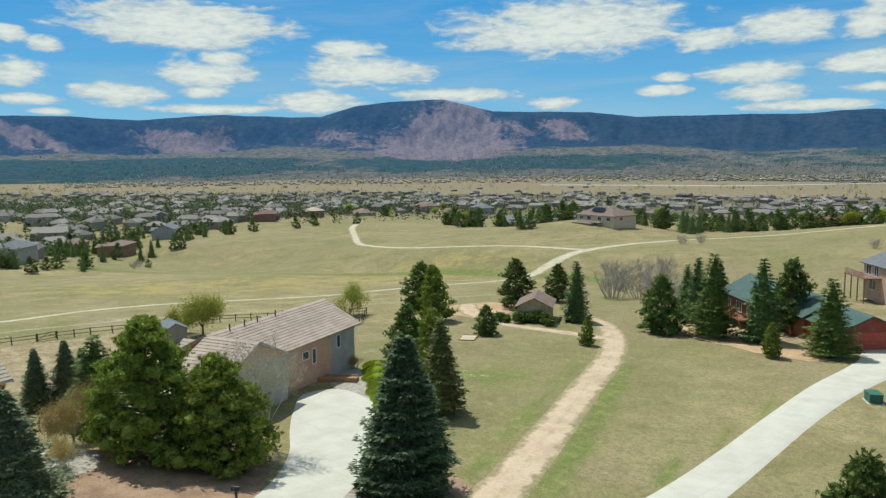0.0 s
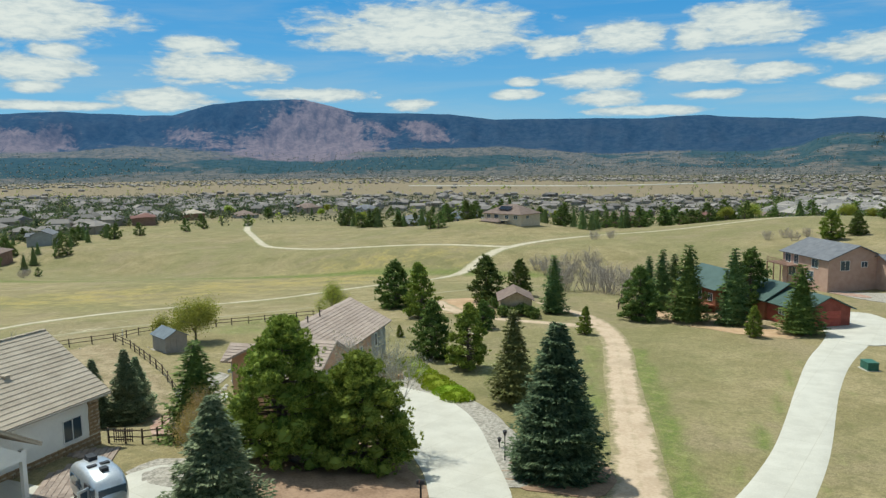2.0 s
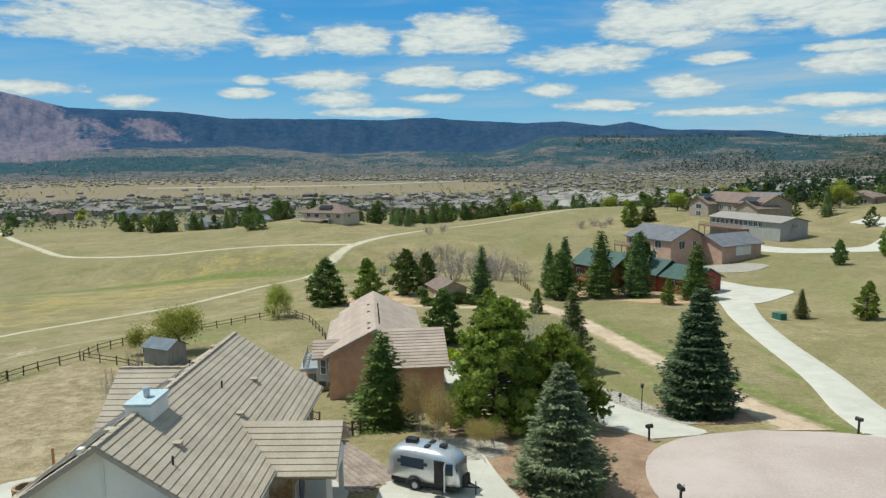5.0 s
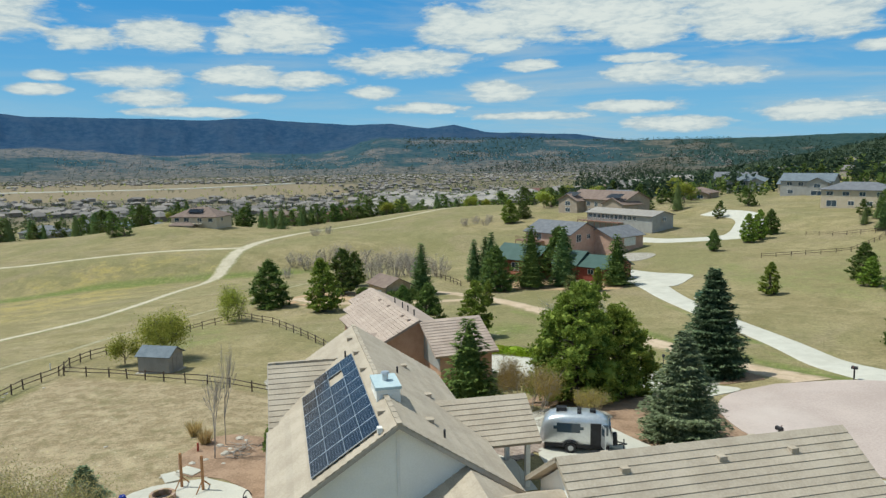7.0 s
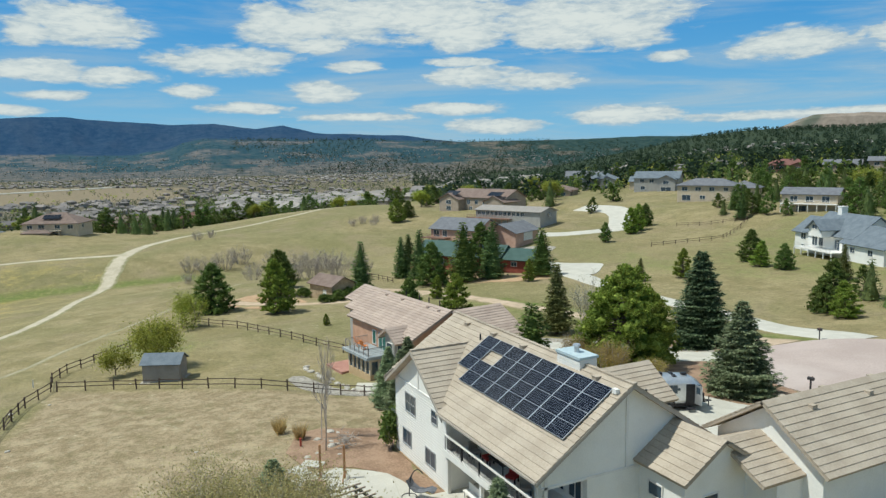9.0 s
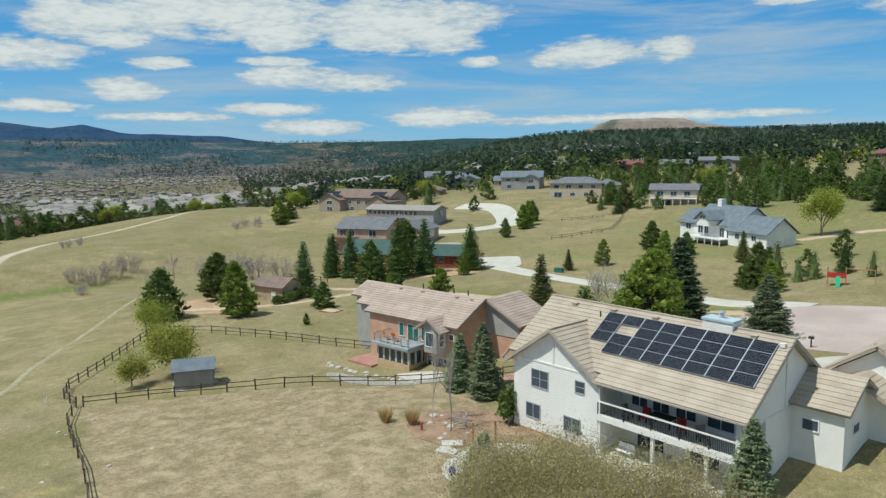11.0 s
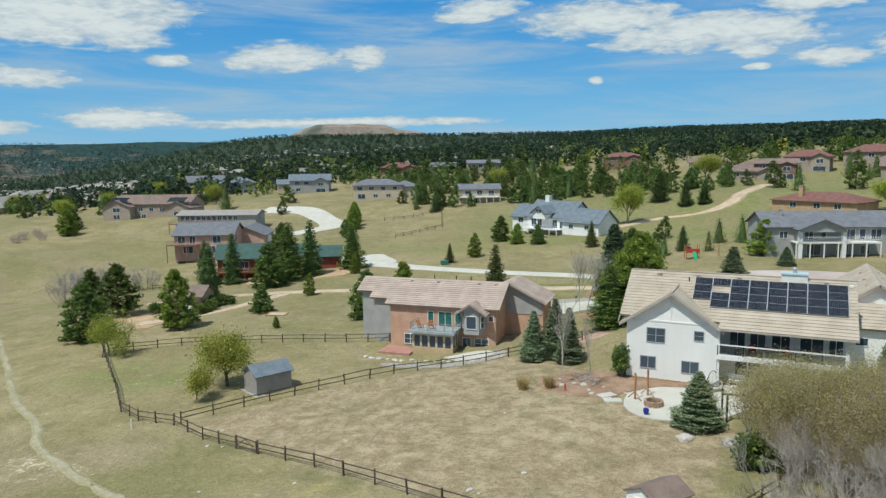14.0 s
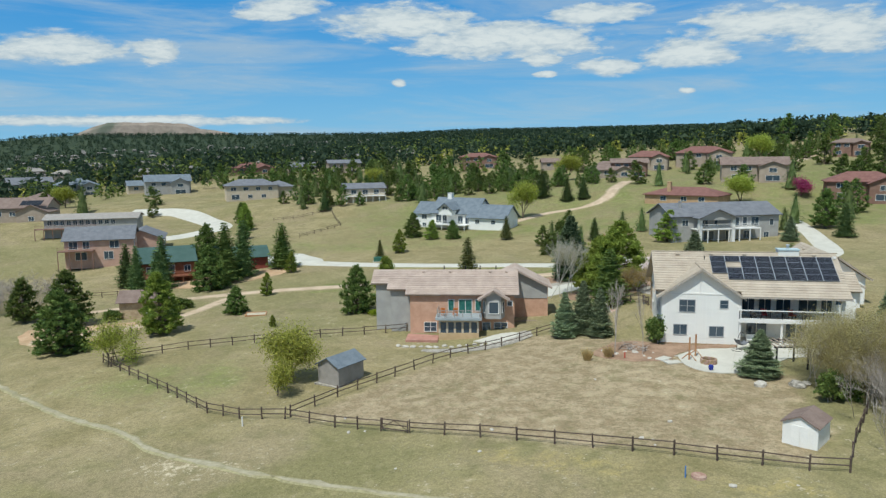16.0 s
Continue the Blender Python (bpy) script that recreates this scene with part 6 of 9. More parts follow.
        part("roof_vent", boxes((x - 0.2, x + 0.2, y - 0.18, y + 0.18, z - 0.1, z + 0.16), (x - 0.24, x + 0.24, y - 0.22, y + 0.22, z + 0.16, z + 0.2)), TILE, t)
    bm = bmesh.new()
    for x, y in ((-0.6, -0.4), (12.2, 3.4), (2.4, 2.6)):
        z = 7.42 - k * abs(y - yr)
        tube(bm, (x, y, z - 0.1), (x, y, z + 0.45), 0.06, 0.06, 8)
    part("vent_pipe", bm, DARK, t)
    # entrance gable on the north side
    bm = bmesh.new()
    gable_walls(bm, 3.0, 6.4, 8.5, 10.0, 2.3, 2.75, 0.67, "y")
    part("porch_gable", bm, TRIM, t)
    roof2 = new("porch_roof")
    roof2.parent = t
    tiled_slope(roof2, (4.9, 2.0, 5.05), (4.9, 10.3, 5.05), (-3.0, 0, -2.0), TILE)
    tiled_slope(roof2, (4.9, 2.0, 5.054), (4.9, 10.3, 5.054), (3.0, 0, -2.0), TILE)
    for x in (2.9, 6.9):
        part("porch_post", boxes((x - 0.14, x + 0.14, 9.6, 9.88, -0.6, 2.9)), TRIM, t)
    bm = bmesh.new()
    gable_walls(bm, 3.1, 6.5, 6.2, 7.6, -0.6, 2.9, 0.67, "y")
    part("entry_wall", bm, STONE, t)
    d = part("front_door", boxes((-0.5, 0.5, -0.02, 0.05, -1.05, 1.05)), material("dark_blue_door", (0.03, 0.05, 0.09), (0.045, 0.07, 0.12), 0.4), t)
    d.matrix_basis = face("n", 4.4, 0.5, 7.62)
    window(t, face("n", 5.5, 0.6, 7.62), 0.6, 1.9)
    part("porch_slab", boxes((1.5, 7.5, 6.2, 10.2, -1.2, -0.12)), CONCRETE, t)
    # east wing, link and garage
    bm = bmesh.new()
    gable_walls(bm, 13.0, 17.0, 1.75, 6.7, -2.6, 2.95, 0.64, "x")
    part("wall", bm, WHITE_WALL, t)
    roof3 = new("wing_roof")
    roof3.parent = t
    tiled_slope(roof3, (12.6, 4.22, 4.76), (17.45, 4.22, 4.76), (0, -2.95, -1.9), TILE)
    tiled_slope(roof3, (12.6, 4.22, 4.764), (17.45, 4.22, 4.764), (0, 2.95, -1.9), TILE)
    window(t, face("s", 14.9, 1.5, 1.73), 1.0, 0.7, (0, 0))
    window(t, face("e", 3.6, 1.4, 17.02), 1.0, 0.6, (0, 0))
    bm = bmesh.new()
    gable_walls(bm, 13.2, 20.2, 8.2, 22.5, -1.4, 3.35, 0.68, "y")
    part("garage_wall", bm, WHITE_WALL, t)
    roof4 = new("garage_roof")
    roof4.parent = t
    tiled_slope(roof4, (16.7, 7.6, 6.1), (16.7, 23.1, 6.1), (-4.2, 0, -2.85), TILE)
    tiled_slope(roof4, (16.7, 7.6, 6.104), (16.7, 23.1, 6.104), (4.2, 0, -2.85), TILE)
    for y, s in ((10.5, -1), (14.0, -1), (18.6, -1), (10.6, 1), (15.6, 1), (19.5, 1)):
        x, z = 16.7 + s * 0.9, 6.1 - 0.9 * 0.68
        part("roof_vent", boxes((x - 0.18, x + 0.18, y - 0.2, y + 0.2, z - 0.1, z + 0.17)), TILE, t)
    bm = bmesh.new()
    gable_walls(bm, 14.6, 19.0, 6.2, 9.0, -2.0, 2.6, 0.4, "y")
    part("link_wall", bm, WHITE_WALL, t)
    roof5 = new("link_roof")
    roof5.parent = t
    tiled_slope(roof5, (16.2, 5.0, 4.2), (16.2, 9.4, 4.2), (3.0, 0, -1.5), TILE)
    tiled_slope(roof5, (16.2, 5.0, 4.204), (16.2, 9.4, 4.204), (-2.8, 0, -1.4), TILE)
    g = part("garage_door", boxes(*[(-2.4, 2.4, 0, 0.06, -1.2 + i * 0.6, -0.62 + i * 0.6) for i in range(4)]), TRIM, t)
    g.matrix_basis = face("w", 16.0, 0.6, 13.18)
    d = part("side_door", boxes((-0.5, 0.5, -0.02, 0.05, -1.05, 1.05)), TRIM, t)
    d.matrix_basis = face("s", 18.9, 0.3, 8.18)
    return t


white_house()


CELL_LINE = material("cell_lines", (0.13, 0.14, 0.17), (0.18, 0.19, 0.22), 0.3, 2.0, 20.0, 0.0)


def solar_panels():
    """Panels of 1.66 by 0.99 m in eight columns on the south slope."""
    k = math.atan(0.665)
    cells = bmesh.new()
    box(cells, 0.035, 1.625, -0.978, -0.012, 0.0, 0.036)
    cell_me = bpy.data.meshes.new("cells")
    cells.to_mesh(cell_me)
    cells.free()
    cell_me.materials.append(SOLAR)
    bm = boxes((0, 1.66, -0.012, 0, -0.01, 0.042), (0, 1.66, -0.99, -0.978, -0.01, 0.042), (0, 0.035, -0.978, -0.012, -0.01, 0.042), (1.625, 1.66, -0.978, -0.012, -0.01, 0.042))
    frame_me = bpy.data.meshes.new("panel_frame")
    bm.to_mesh(frame_me)
    bm.free()
    frame_me.materials.append(SILVER)
    # thin pale lines between the cells: one lattice
    def edges(lines, lo, hi, half):
        out = [lo]
        for v in lines:
            out += [v - half, v + half]
        return out + [hi]
    ex, ey = edges([0.03 + 1.6 * q / 10 for q in range(1, 10)], 0.03, 1.63, 0.005), edges([-0.96 + 0.155 * q for q in range(1, 6)], -0.96, -0.03, 0.005)
    bm = bmesh.new()
    grid = [[bm.verts.new((u, v, 0.039)) for u in ex] for v in ey]
    for a in range(len(ey) - 1):
        for b in range(len(ex) - 1):
            if a % 2 or b % 2:
                bm.faces.new((grid[a][b], grid[a][b + 1], grid[a + 1][b + 1], grid[a + 1][b]))
    bmesh.ops.recalc_face_normals(bm, faces=bm.faces)
    bus_me = bpy.data.meshes.new("cell_lines")
    bm.to_mesh(bus_me)
    bm.free()
    bus_me.materials.append(CELL_LINE)
    for c in range(8):
        for r in range(4):
            if (c, r) in ((0, 3), (1, 1)):
                continue
            t = thing("solar_panel", "dark blue solar panel with silver frame on the tile roof", "solar panel", pose(c * 1.677, 0, 7.0) @ pose(0, 0, 0, math.degrees(k)) @ pose(0, -r * 1.005, 0.06), "solar array")
            shared("cell_sheet", cell_me, t, Matrix())
            shared("panel_frame", frame_me, t, Matrix())
            shared("cell_grid", bus_me, t, Matrix())
    t = thing("junction_box", "small white electrical box at the end of the solar panels", "electrical box", pose(13.65, -0.1, 7.0))
    part("case", boxes((-0.15, 0.2, -0.12, 0.12, -0.1, 0.16)), TRIM, t)


solar_panels()

# ---- the tan and brick house ----


def brick_house():
    t = thing("brick_house", "tan-tiled walkout house with salmon brick walls and small deck", "house", pose(-31.1, 7.26, 0, 0, 0, 7))
    bm = bmesh.new()
    gable_walls(bm, -6.7, 7.2, -3.7, 5.5, -5.6, 1.0, 0.50, "x")
    part("brick_wall", bm, BRICK, t)
    for x0, x1, south in ((-9.4, -6.6, -2.7), (-11.6, -9.3, -1.5)):
        bm = bmesh.new()
        prof = [(south, -5.6), (5.46, -5.6), (5.46, 0.98), (0.9, 3.26), (south, 3.26 - 0.50 * (0.9 - south))]
        ends = [[bm.verts.new((x, y, z)) for y, z in prof] for x in (x0, x1)]
        bm.faces.new(ends[0])
        bm.faces.new(ends[1][::-1])
        for k in range(5):
            bm.faces.new((ends[0][k], ends[1][k], ends[1][(k + 1) % 5], ends[0][(k + 1) % 5]))
        bmesh.ops.recalc_face_normals(bm, faces=bm.faces)
        part("stucco_wall", bm, GRAY_WALL, t)
    roof = new("roof")
    roof.parent = t
    for a, b, run in ((-7.3, 7.8, 5.1), (-9.9, -7.302, 4.1), (-12.2, -9.902, 2.9)):
        tiled_slope(roof, (a, 0.9, 3.45), (b, 0.9, 3.45), (0, -run, -run * 0.50), TILE_RED)
    tiled_slope(roof, (-12.2, 0.9, 3.454), (7.8, 0.9, 3.454), (0, 5.2, -5.2 * 0.50), TILE_RED)
    # garage wing to the north-east
    bm = bmesh.new()
    gable_walls(bm, 3.2, 12.0, 1.6, 7.0, -4.0, 1.1, 0.50, "y")
    part("wing_wall", bm, BRICK, t)
    bm = boxes((3.3, 11.9, 7.0, 7.04, -3.6, 1.0), (3.16, 3.2, 4.6, 6.9, -3.6, 1.0))
    part("stucco_facing", bm, GRAY_WALL, t)
    wr = new("wing_roof")
    wr.parent = t
    tiled_slope(wr, (7.6, 0.9, 3.38), (7.6, 7.5, 3.38), (5.0, 0, -2.5), TILE_RED)
    tiled_slope(wr, (7.6, 0.9, 3.384), (7.6, 7.5, 3.384), (-5.0, 0, -2.5), TILE_RED)
    bm = bmesh.new()
    pts = [(3.3, -0.7), (11.9, -0.7), (11.9, 1.0), (7.6, 3.15), (3.3, 1.0)]
    a = [bm.verts.new((x, 1.53, z)) for x, z in pts]
    b = [bm.verts.new((x, 1.59, z)) for x, z in pts]
    bm.faces.new(a)
    bm.faces.new(b[::-1])
    for i in range(5):
        bm.faces.new((a[i], b[i], b[(i + 1) % 5], a[(i + 1) % 5]))
    bmesh.ops.recalc_face_normals(bm, faces=bm.faces)
    part("gable_panel", bm, GRAY_WALL, t)
    # bay with its own gable
    bm = bmesh.new()
    pts = [(3.0, -3.7), (3.5, -4.9), (5.4, -4.9), (5.9, -3.7)]
    lo = [bm.verts.new((x, y, -2.2)) for x, y in pts]
    hi = [bm.verts.new((x, y, 0.9)) for x, y in pts]
    bm.faces.new(lo[::-1])
    bm.faces.new(hi)
    for i in range(4):
        j = (i + 1) % 4
        bm.faces.new((lo[i], lo[j], hi[j], hi[i]))
    bmesh.ops.recalc_face_normals(bm, faces=bm.faces)
    part("bay", bm, GRAY_WALL, t)
    br = new("bay_roof")
    br.parent = t
    tiled_slope(br, (4.45, -5.4, 1.75), (4.45, -2.4, 1.75), (2.1, 0, -1.35), TILE_RED)
    tiled_slope(br, (4.45, -5.4, 1.754), (4.45, -2.4, 1.754), (-2.1, 0, -1.35), TILE_RED)
    bm = bmesh.new()
    pts = [(3.0, 0.7), (5.9, 0.7), (4.45, 1.6)]
    a = [bm.verts.new((x, -4.95, z)) for x, z in pts]
    b = [bm.verts.new((x, -3.7, z)) for x, z in pts]
    bm.faces.new(a)
    bm.faces.new(b[::-1])
    for i in range(3):
        bm.faces.new((a[i], b[i], b[(i + 1) % 3], a[(i + 1) % 3]))
    bmesh.ops.recalc_face_normals(bm, faces=bm.faces)
    part("bay_gable", bm, GRAY_WALL, t)
    window(t, face("s", 4.45, -0.7, -4.92), 1.2, 1.5, (0, 0))
    window(t, pose(3.22, -4.35, -0.7, 0, 0, 113), 0.55, 1.4, (0, 1))
    window(t, pose(5.68, -4.35, -0.7, 0, 0, -113), 0.55, 1.4, (0, 1))
    # windows
    for x, z, w, h in ((6.6, -0.35, 0.6, 0.6), (5.4, -3.55, 1.7, 1.2), (3.5, -3.55, 1.0, 1.2), (-4.0, -3.55, 1.6, 1.2)):
        window(t, face("s", x, z, -3.72), w, h, (1, 1) if w > 1 else (0, 0))
    teal = material("teal_curtain_glass", (0.02, 0.10, 0.085), (0.05, 0.17, 0.14), 0.2, 2.0, 6.0, 0.0)
    for x, w, h in ((-1.2, 0.7, 1.5), (0.7, 1.7, 2.0), (2.4, 0.7, 1.5)):
        win = window(t, face("s", x, -0.6 - (h - 1.5) / 2, -3.72), w, h, (1, 0) if w > 1 else (0, 0), name="patio_door")
        for c in win.children:
            c.data.materials.clear()
            c.data.materials.append(teal)
    # deck over a glazed room
    part("deck_floor", boxes((-3.1, 2.9, -6.9, -3.7, -1.95, -1.65)), SHED_DECK, t)
    rail = part("deck_rail", boxes((-2.9, 2.7, -6.6, -6.54, -0.75, -0.68), (-2.9, -2.84, -6.6, -3.7, -0.75, -0.68), (2.64, 2.7, -6.6, -3.7, -0.75, -0.68), *[(-2.9 + i * 1.1, -2.82 + i * 1.1, -6.6, -6.52, -1.65, -0.7) for i in range(6)]), SHED_WALL, t)
    for z in (-1.45, -1.25, -1.05, -0.88):
        part("rail_wire", boxes((-2.88, 2.68, -6.58, -6.56, z, z + 0.025), (-2.88, -2.86, -6.58, -3.7, z, z + 0.025), (2.66, 2.68, -6.58, -3.7, z, z + 0.025)), SHED_WALL, t)
    tan = material("tan_brick", (0.47, 0.33, 0.18), (0.56, 0.41, 0.25), 0.9, 1.0, 14.0, 0.2)
    part("sun_room", boxes((-2.7, 2.5, -6.3, -3.7, -5.2, -3.75)), tan, t)
    part("sun_room_glass", boxes((-2.6, 2.4, -6.2, -3.8, -3.75, -2.3)), GLASS_MAT, t)
    part("sun_room_head", boxes((-2.7, 2.5, -6.32, -3.7, -2.3, -1.95)), BEIGE, t)
    for i in range(6):
        x = -2.6 + i * 1.0
        part("mullion", boxes((x - 0.13, x + 0.13, -6.32, -6.1, -3.75, -2.3)), BEIGE, t)
    for y in (-5.2, -4.2):
        part("mullion", boxes((2.3, 2.52, y - 0.12, y + 0.12, -3.75, -2.3)), BEIGE, t)
    part("patio", boxes((-7.0, -2.8, -7.2, -3.7, -5.4, -4.5)), material("red_patio_brick", (0.34, 0.17, 0.13), (0.44, 0.24, 0.19), 0.9, 1.0, 9.0, 0.3), t)
    for x in (-2.4, 0.6, 2.6, 4.8):
        bm = bmesh.new()
        tube(bm, (x, 1.3, 3.0), (x, 1.3, 3.95), 0.07, 0.07, 8)
        part("vent_pipe", bm, DARK, t)
    for x in (-5.2, -1.5, 4.0, 6.2):
        part("roof_vent", boxes((x - 0.18, x + 0.18, 0.1, 0.4, 2.95, 3.32)), TILE_RED, t)
    # door and windows on the drive side
    for y, z, w, h in ((-3.4, -1.0, 0.6, 1.6), (-1.9, -0.6, 1.0, 0.8)):
        window(t, face("n", y, z, 5.52), w, h, (0, 0))
    window(t, face("n", -8.2, -0.5, 5.48), 0.6, 1.4, (0, 0))
    # railings and planter wall to the east
    for i in range(3):
        part("terrace_wall", boxes((7.4, 12.4, -3.2 + i * 1.1, -2.9 + i * 1.1, -5.2, -4.4 + i * 0.55)), material("terrace_timber", (0.22, 0.17, 0.13), (0.32, 0.26, 0.2), 0.9), t)
    return t


brick_house()
for i, x in enumerate((-2.0, -0.6)):
    t = thing("deck_chair", "orange wooden deck chair on the brick house's deck", "chair", pose(-31.1, 7.26, 0, 0, 0, 7) @ pose(x, -5.3, -1.65, 0, 0, 160 + 30 * i), "deck chairs")
    orange = bpy.data.materials.get("orange_paint") or material("orange_paint", (0.66, 0.19, 0.045), (0.74, 0.25, 0.07), 0.6)
    part("seat", boxes((-0.3, 0.3, -0.25, 0.3, 0.36, 0.42)), orange, t)
    bm = boxes((-0.3, 0.3, -0.03, 0.03, 0, 0.75))
    bk = part("backrest", bm, orange, t)
    bk.matrix_basis = pose(0, 0.3, 0.4, -18)
    for sx in (-0.3, 0.24):
        for sy in (-0.25, 0.2):
            part("leg", boxes((sx, sx + 0.06, sy, sy + 0.06, 0, 0.4)), orange, t)
    for sx in (-0.34, 0.26):
        part("armrest", boxes((sx, sx + 0.08, -0.28, 0.28, 0.6, 0.64)), orange, t)

# ---- houses further off ----
simple_house("grey_house", "white two-storey house with blue-grey shingle roof, dormer and deck", -48, 112, -20, (14, 10), -0.6, 4.0, 0.75, WHITE_WALL, BLUE_SHINGLE, floor=-0.9,
             wings=[(-13, -6.5, -4, 3.5, -0.6, 3.6, "x", False), (5.5, 16.5, -6, 2, -0.4, 3.2, "x", False), (-3, 1.2, -7.6, -2, 3.4, 5.2, "y", False)],
             windows=[("s", -10, 2.4, -4.02, 1.6, 1.2), ("s", -4.6, 2.2, -5.02, 1.6, 2.2), ("s", -1.0, 5.4, -7.62, 1.5, 0.8), ("s", -2.6, 2.0, -5.02, 1.2, 2.2), ("s", 2.4, 2.0, -5.02, 1.4, 2.0), ("s", 4.6, 2.0, -5.02, 1.2, 2.0), ("s", 8.2, 1.8, -6.02, 1.2, 1.0), ("s", 13, 1.8, -6.02, 1.2, 1.0), ("e", 1.6, 5.4, 7.02, 1.2, 1.0), ("s", -10, 0.2, -4.02, 1.2, 0.9)],
             garage=[("e", -4.2, 1.0, 16.52, 2.7, 2.2), ("e", 0.2, 1.0, 16.52, 2.7, 2.2)], chimney=(-3.5, 0, 5, 9.0, 1.3), deck=(-6.5, 5.5, -8.4, -5.0, 0.9))
simple_house("arched_house", "grey stucco walkout house with slate roof and an arched porch gable", 14.2, 80, 20, (25, 11), -0.6, 5.4, 0.42, GRAY_WALL, SLATE, floor=0.2,
             wings=[(-7.6, 0.4, -8.4, -4, 4.6, 5.2, "y", False)],
             windows=[("s", -9.5, 3.8, -5.52, 1.4, 1.2), ("s", -5, 3.9, -5.52, 1.5, 2.0), ("s", -2.4, 3.9, -5.52, 0.8, 1.4), ("s", 2.2, 3.9, -5.52, 1.8, 1.8), ("s", 4.4, 3.9, -5.52, 1.0, 1.8), ("s", 6.8, 3.9, -5.52, 1.8, 1.8), ("s", 10.8, 3.6, -5.52, 0.9, 1.3), ("s", -4, 1.0, -5.52, 2.4, 1.9), ("s", 1, 1.0, -5.52, 2.0, 1.9), ("s", 9.6, 0.8, -5.52, 1.2, 1.2), ("s", 5.0, 1.0, -5.52, 1.6, 1.6)],
             chimney=(-9, -2, 5, 8.2, 0.5), deck=(-8.2, 6.6, -8.3, -5.5, 2.7))
t = bpy.data.objects["arched_house"]
for x in (-7.4, 0.2):
    part("pillar", boxes((x - 0.35, x + 0.35, -8.3, -7.6, -0.6, 5.0)), TRIM, t)
simple_house("red_roofed_house", "tan brick house with reddish-brown hip roof and twin chimneys", 15.5, 129, -28, (21, 11), -1, 2.8, 0.34, ORANGE_BRICK, RED_ROOF, hip=True, floor=4.3, windows=[("s", -5, 1.6, -5.52, 1.6, 1.2), ("s", 1, 1.6, -5.52, 1.6, 1.2), ("s", 6, 1.6, -5.52, 1.6, 1.2)], chimney=(-4, -3.4, 2, 6.2, 1.0))
simple_house("pink_house", "pink stucco walkout house with dark slate roof and a deck", -131, 68.8, 28, (15, 12), -2.0, 4.9, 0.42, PINK_WALL, SLATE, floor=-5.0,
             wings=[(3.5, 13.5, 4, 17, -1.5, 3.6, "y", False)],
             windows=[("s", -5.6, 3.6, -6.02, 1.8, 1.7), ("s", -2.8, 3.6, -6.02, 1.4, 1.7), ("s", 3.4, 3.6, -6.02, 2.0, 1.7), ("e", -2.6, 3.6, 7.52, 1.8, 1.8), ("e", 1.4, 3.8, 7.52, 1.2, 1.0), ("s", -4, 1.0, -6.02, 2.4, 1.8), ("s", 2, 1.0, -6.02, 2.0, 1.8)],
             garage=[("e", 11, 2.1, 13.52, 5.0, 2.2)], deck=(-8.6, -1.0, -9.0, -6.0, 2.6), timber=BROWN_WALL)
simple_house("green_roofed_house", "dark red log house with green metal roof behind spruces", -101, 48, 35, (10.5, 9), -0.3, 3.9, 0.55, LOG, GREEN_METAL, floor=-5.9,
             wings=[(5.5, 13, -1, 7, -0.3, 3.4, "x", False)], windows=[("s", -3.4, 2.2, -4.52, 1.4, 1.2), ("s", 0.4, 2.2, -4.52, 1.8, 1.6), ("s", 3.8, 2.2, -4.52, 1.2, 1.2), ("w", 0, 2.2, -6.52, 1.4, 1.2)], deck=(-6, 5, -6.6, -4.5, 1.0), timber=LOG)
RED_DOOR = material("red_garage_paint", (0.36, 0.07, 0.05), (0.44, 0.10, 0.07), 0.6)
simple_house("red_barn", "barn-red garage with green roof at the end of the concrete drive", -89.5, 60.2, 35, (9.5, 8), -0.3, 2.7, 0.45, BARN_RED, GREEN_METAL, floor=-5.4, garage=[("e", 0, 1.15, 4.77, 4.6, 2.3)], windows=[("s", 0, 1.6, -4.02, 1.2, 0.9)])
for ob in bpy.data.objects["red_barn"].children:
    if ob.name.startswith("garage_door"):
        ob.data.materials[0] = RED_DOOR
simple_house("long_grey_house", "long low grey-green house with a row of windows and a deck", -157, 101.5, 24, (25, 10), -4.0, 2.9, 0.24, GRAY_WALL, SHED_WALL, floor=-1.3, windows=[("s", -11 + i * 1.7, 1.9, -5.02, 1.1, 1.3) for i in range(11)] + [("e", 0, 1.8, 13.02, 1.6, 1.0)], deck=(-14.5, 2, -7.5, -5.0, 0.4), timber=BROWN_WALL)
simple_house("brown_solar_house", "large brown shingled house with solar panels and a stair", -199, 115, 20, (28, 12.5), -5, 5.6, 0.45, TAUPE, BROWN_SHINGLE, floor=-2.0, wings=[(-16, -6, -10, -4, -5, 4.8, "y", False), (6, 15.5, -9, 0, -5, 4.4, "y", False)], windows=[("s", -11, 3.6, -10.02, 2.6, 1.5), ("s", -11, 1.2, -10.02, 2.4, 1.5), ("s", -4, 3.6, -6.27, 1.6, 1.4), ("s", 0, 3.6, -6.27, 1.6, 1.4), ("s", 4, 3.6, -6.27, 1.6, 1.4), ("s", -3, 1.2, -6.27, 1.6, 1.4), ("s", 10.5, 2.2, -9.02, 1.6, 1.4)])
for x, y in ((-206.5, 104), (-186.5, 111.5)):
    t = thing("solar_panel", "blue solar panels on a brown far roof", "solar panel", pose(x, y, gz(x, y), 0, 0, 20), "far solar panels")
    t.location.z = 5.1
    bm = boxes(*[(-3.2 + i * 1.6, -1.66 + i * 1.6, -1.6, 1.6, 0, 0.06) for i in range(4)])
    part("cell_sheet", bm, SOLAR, t).matrix_basis = pose(0, 0, 0, 24)
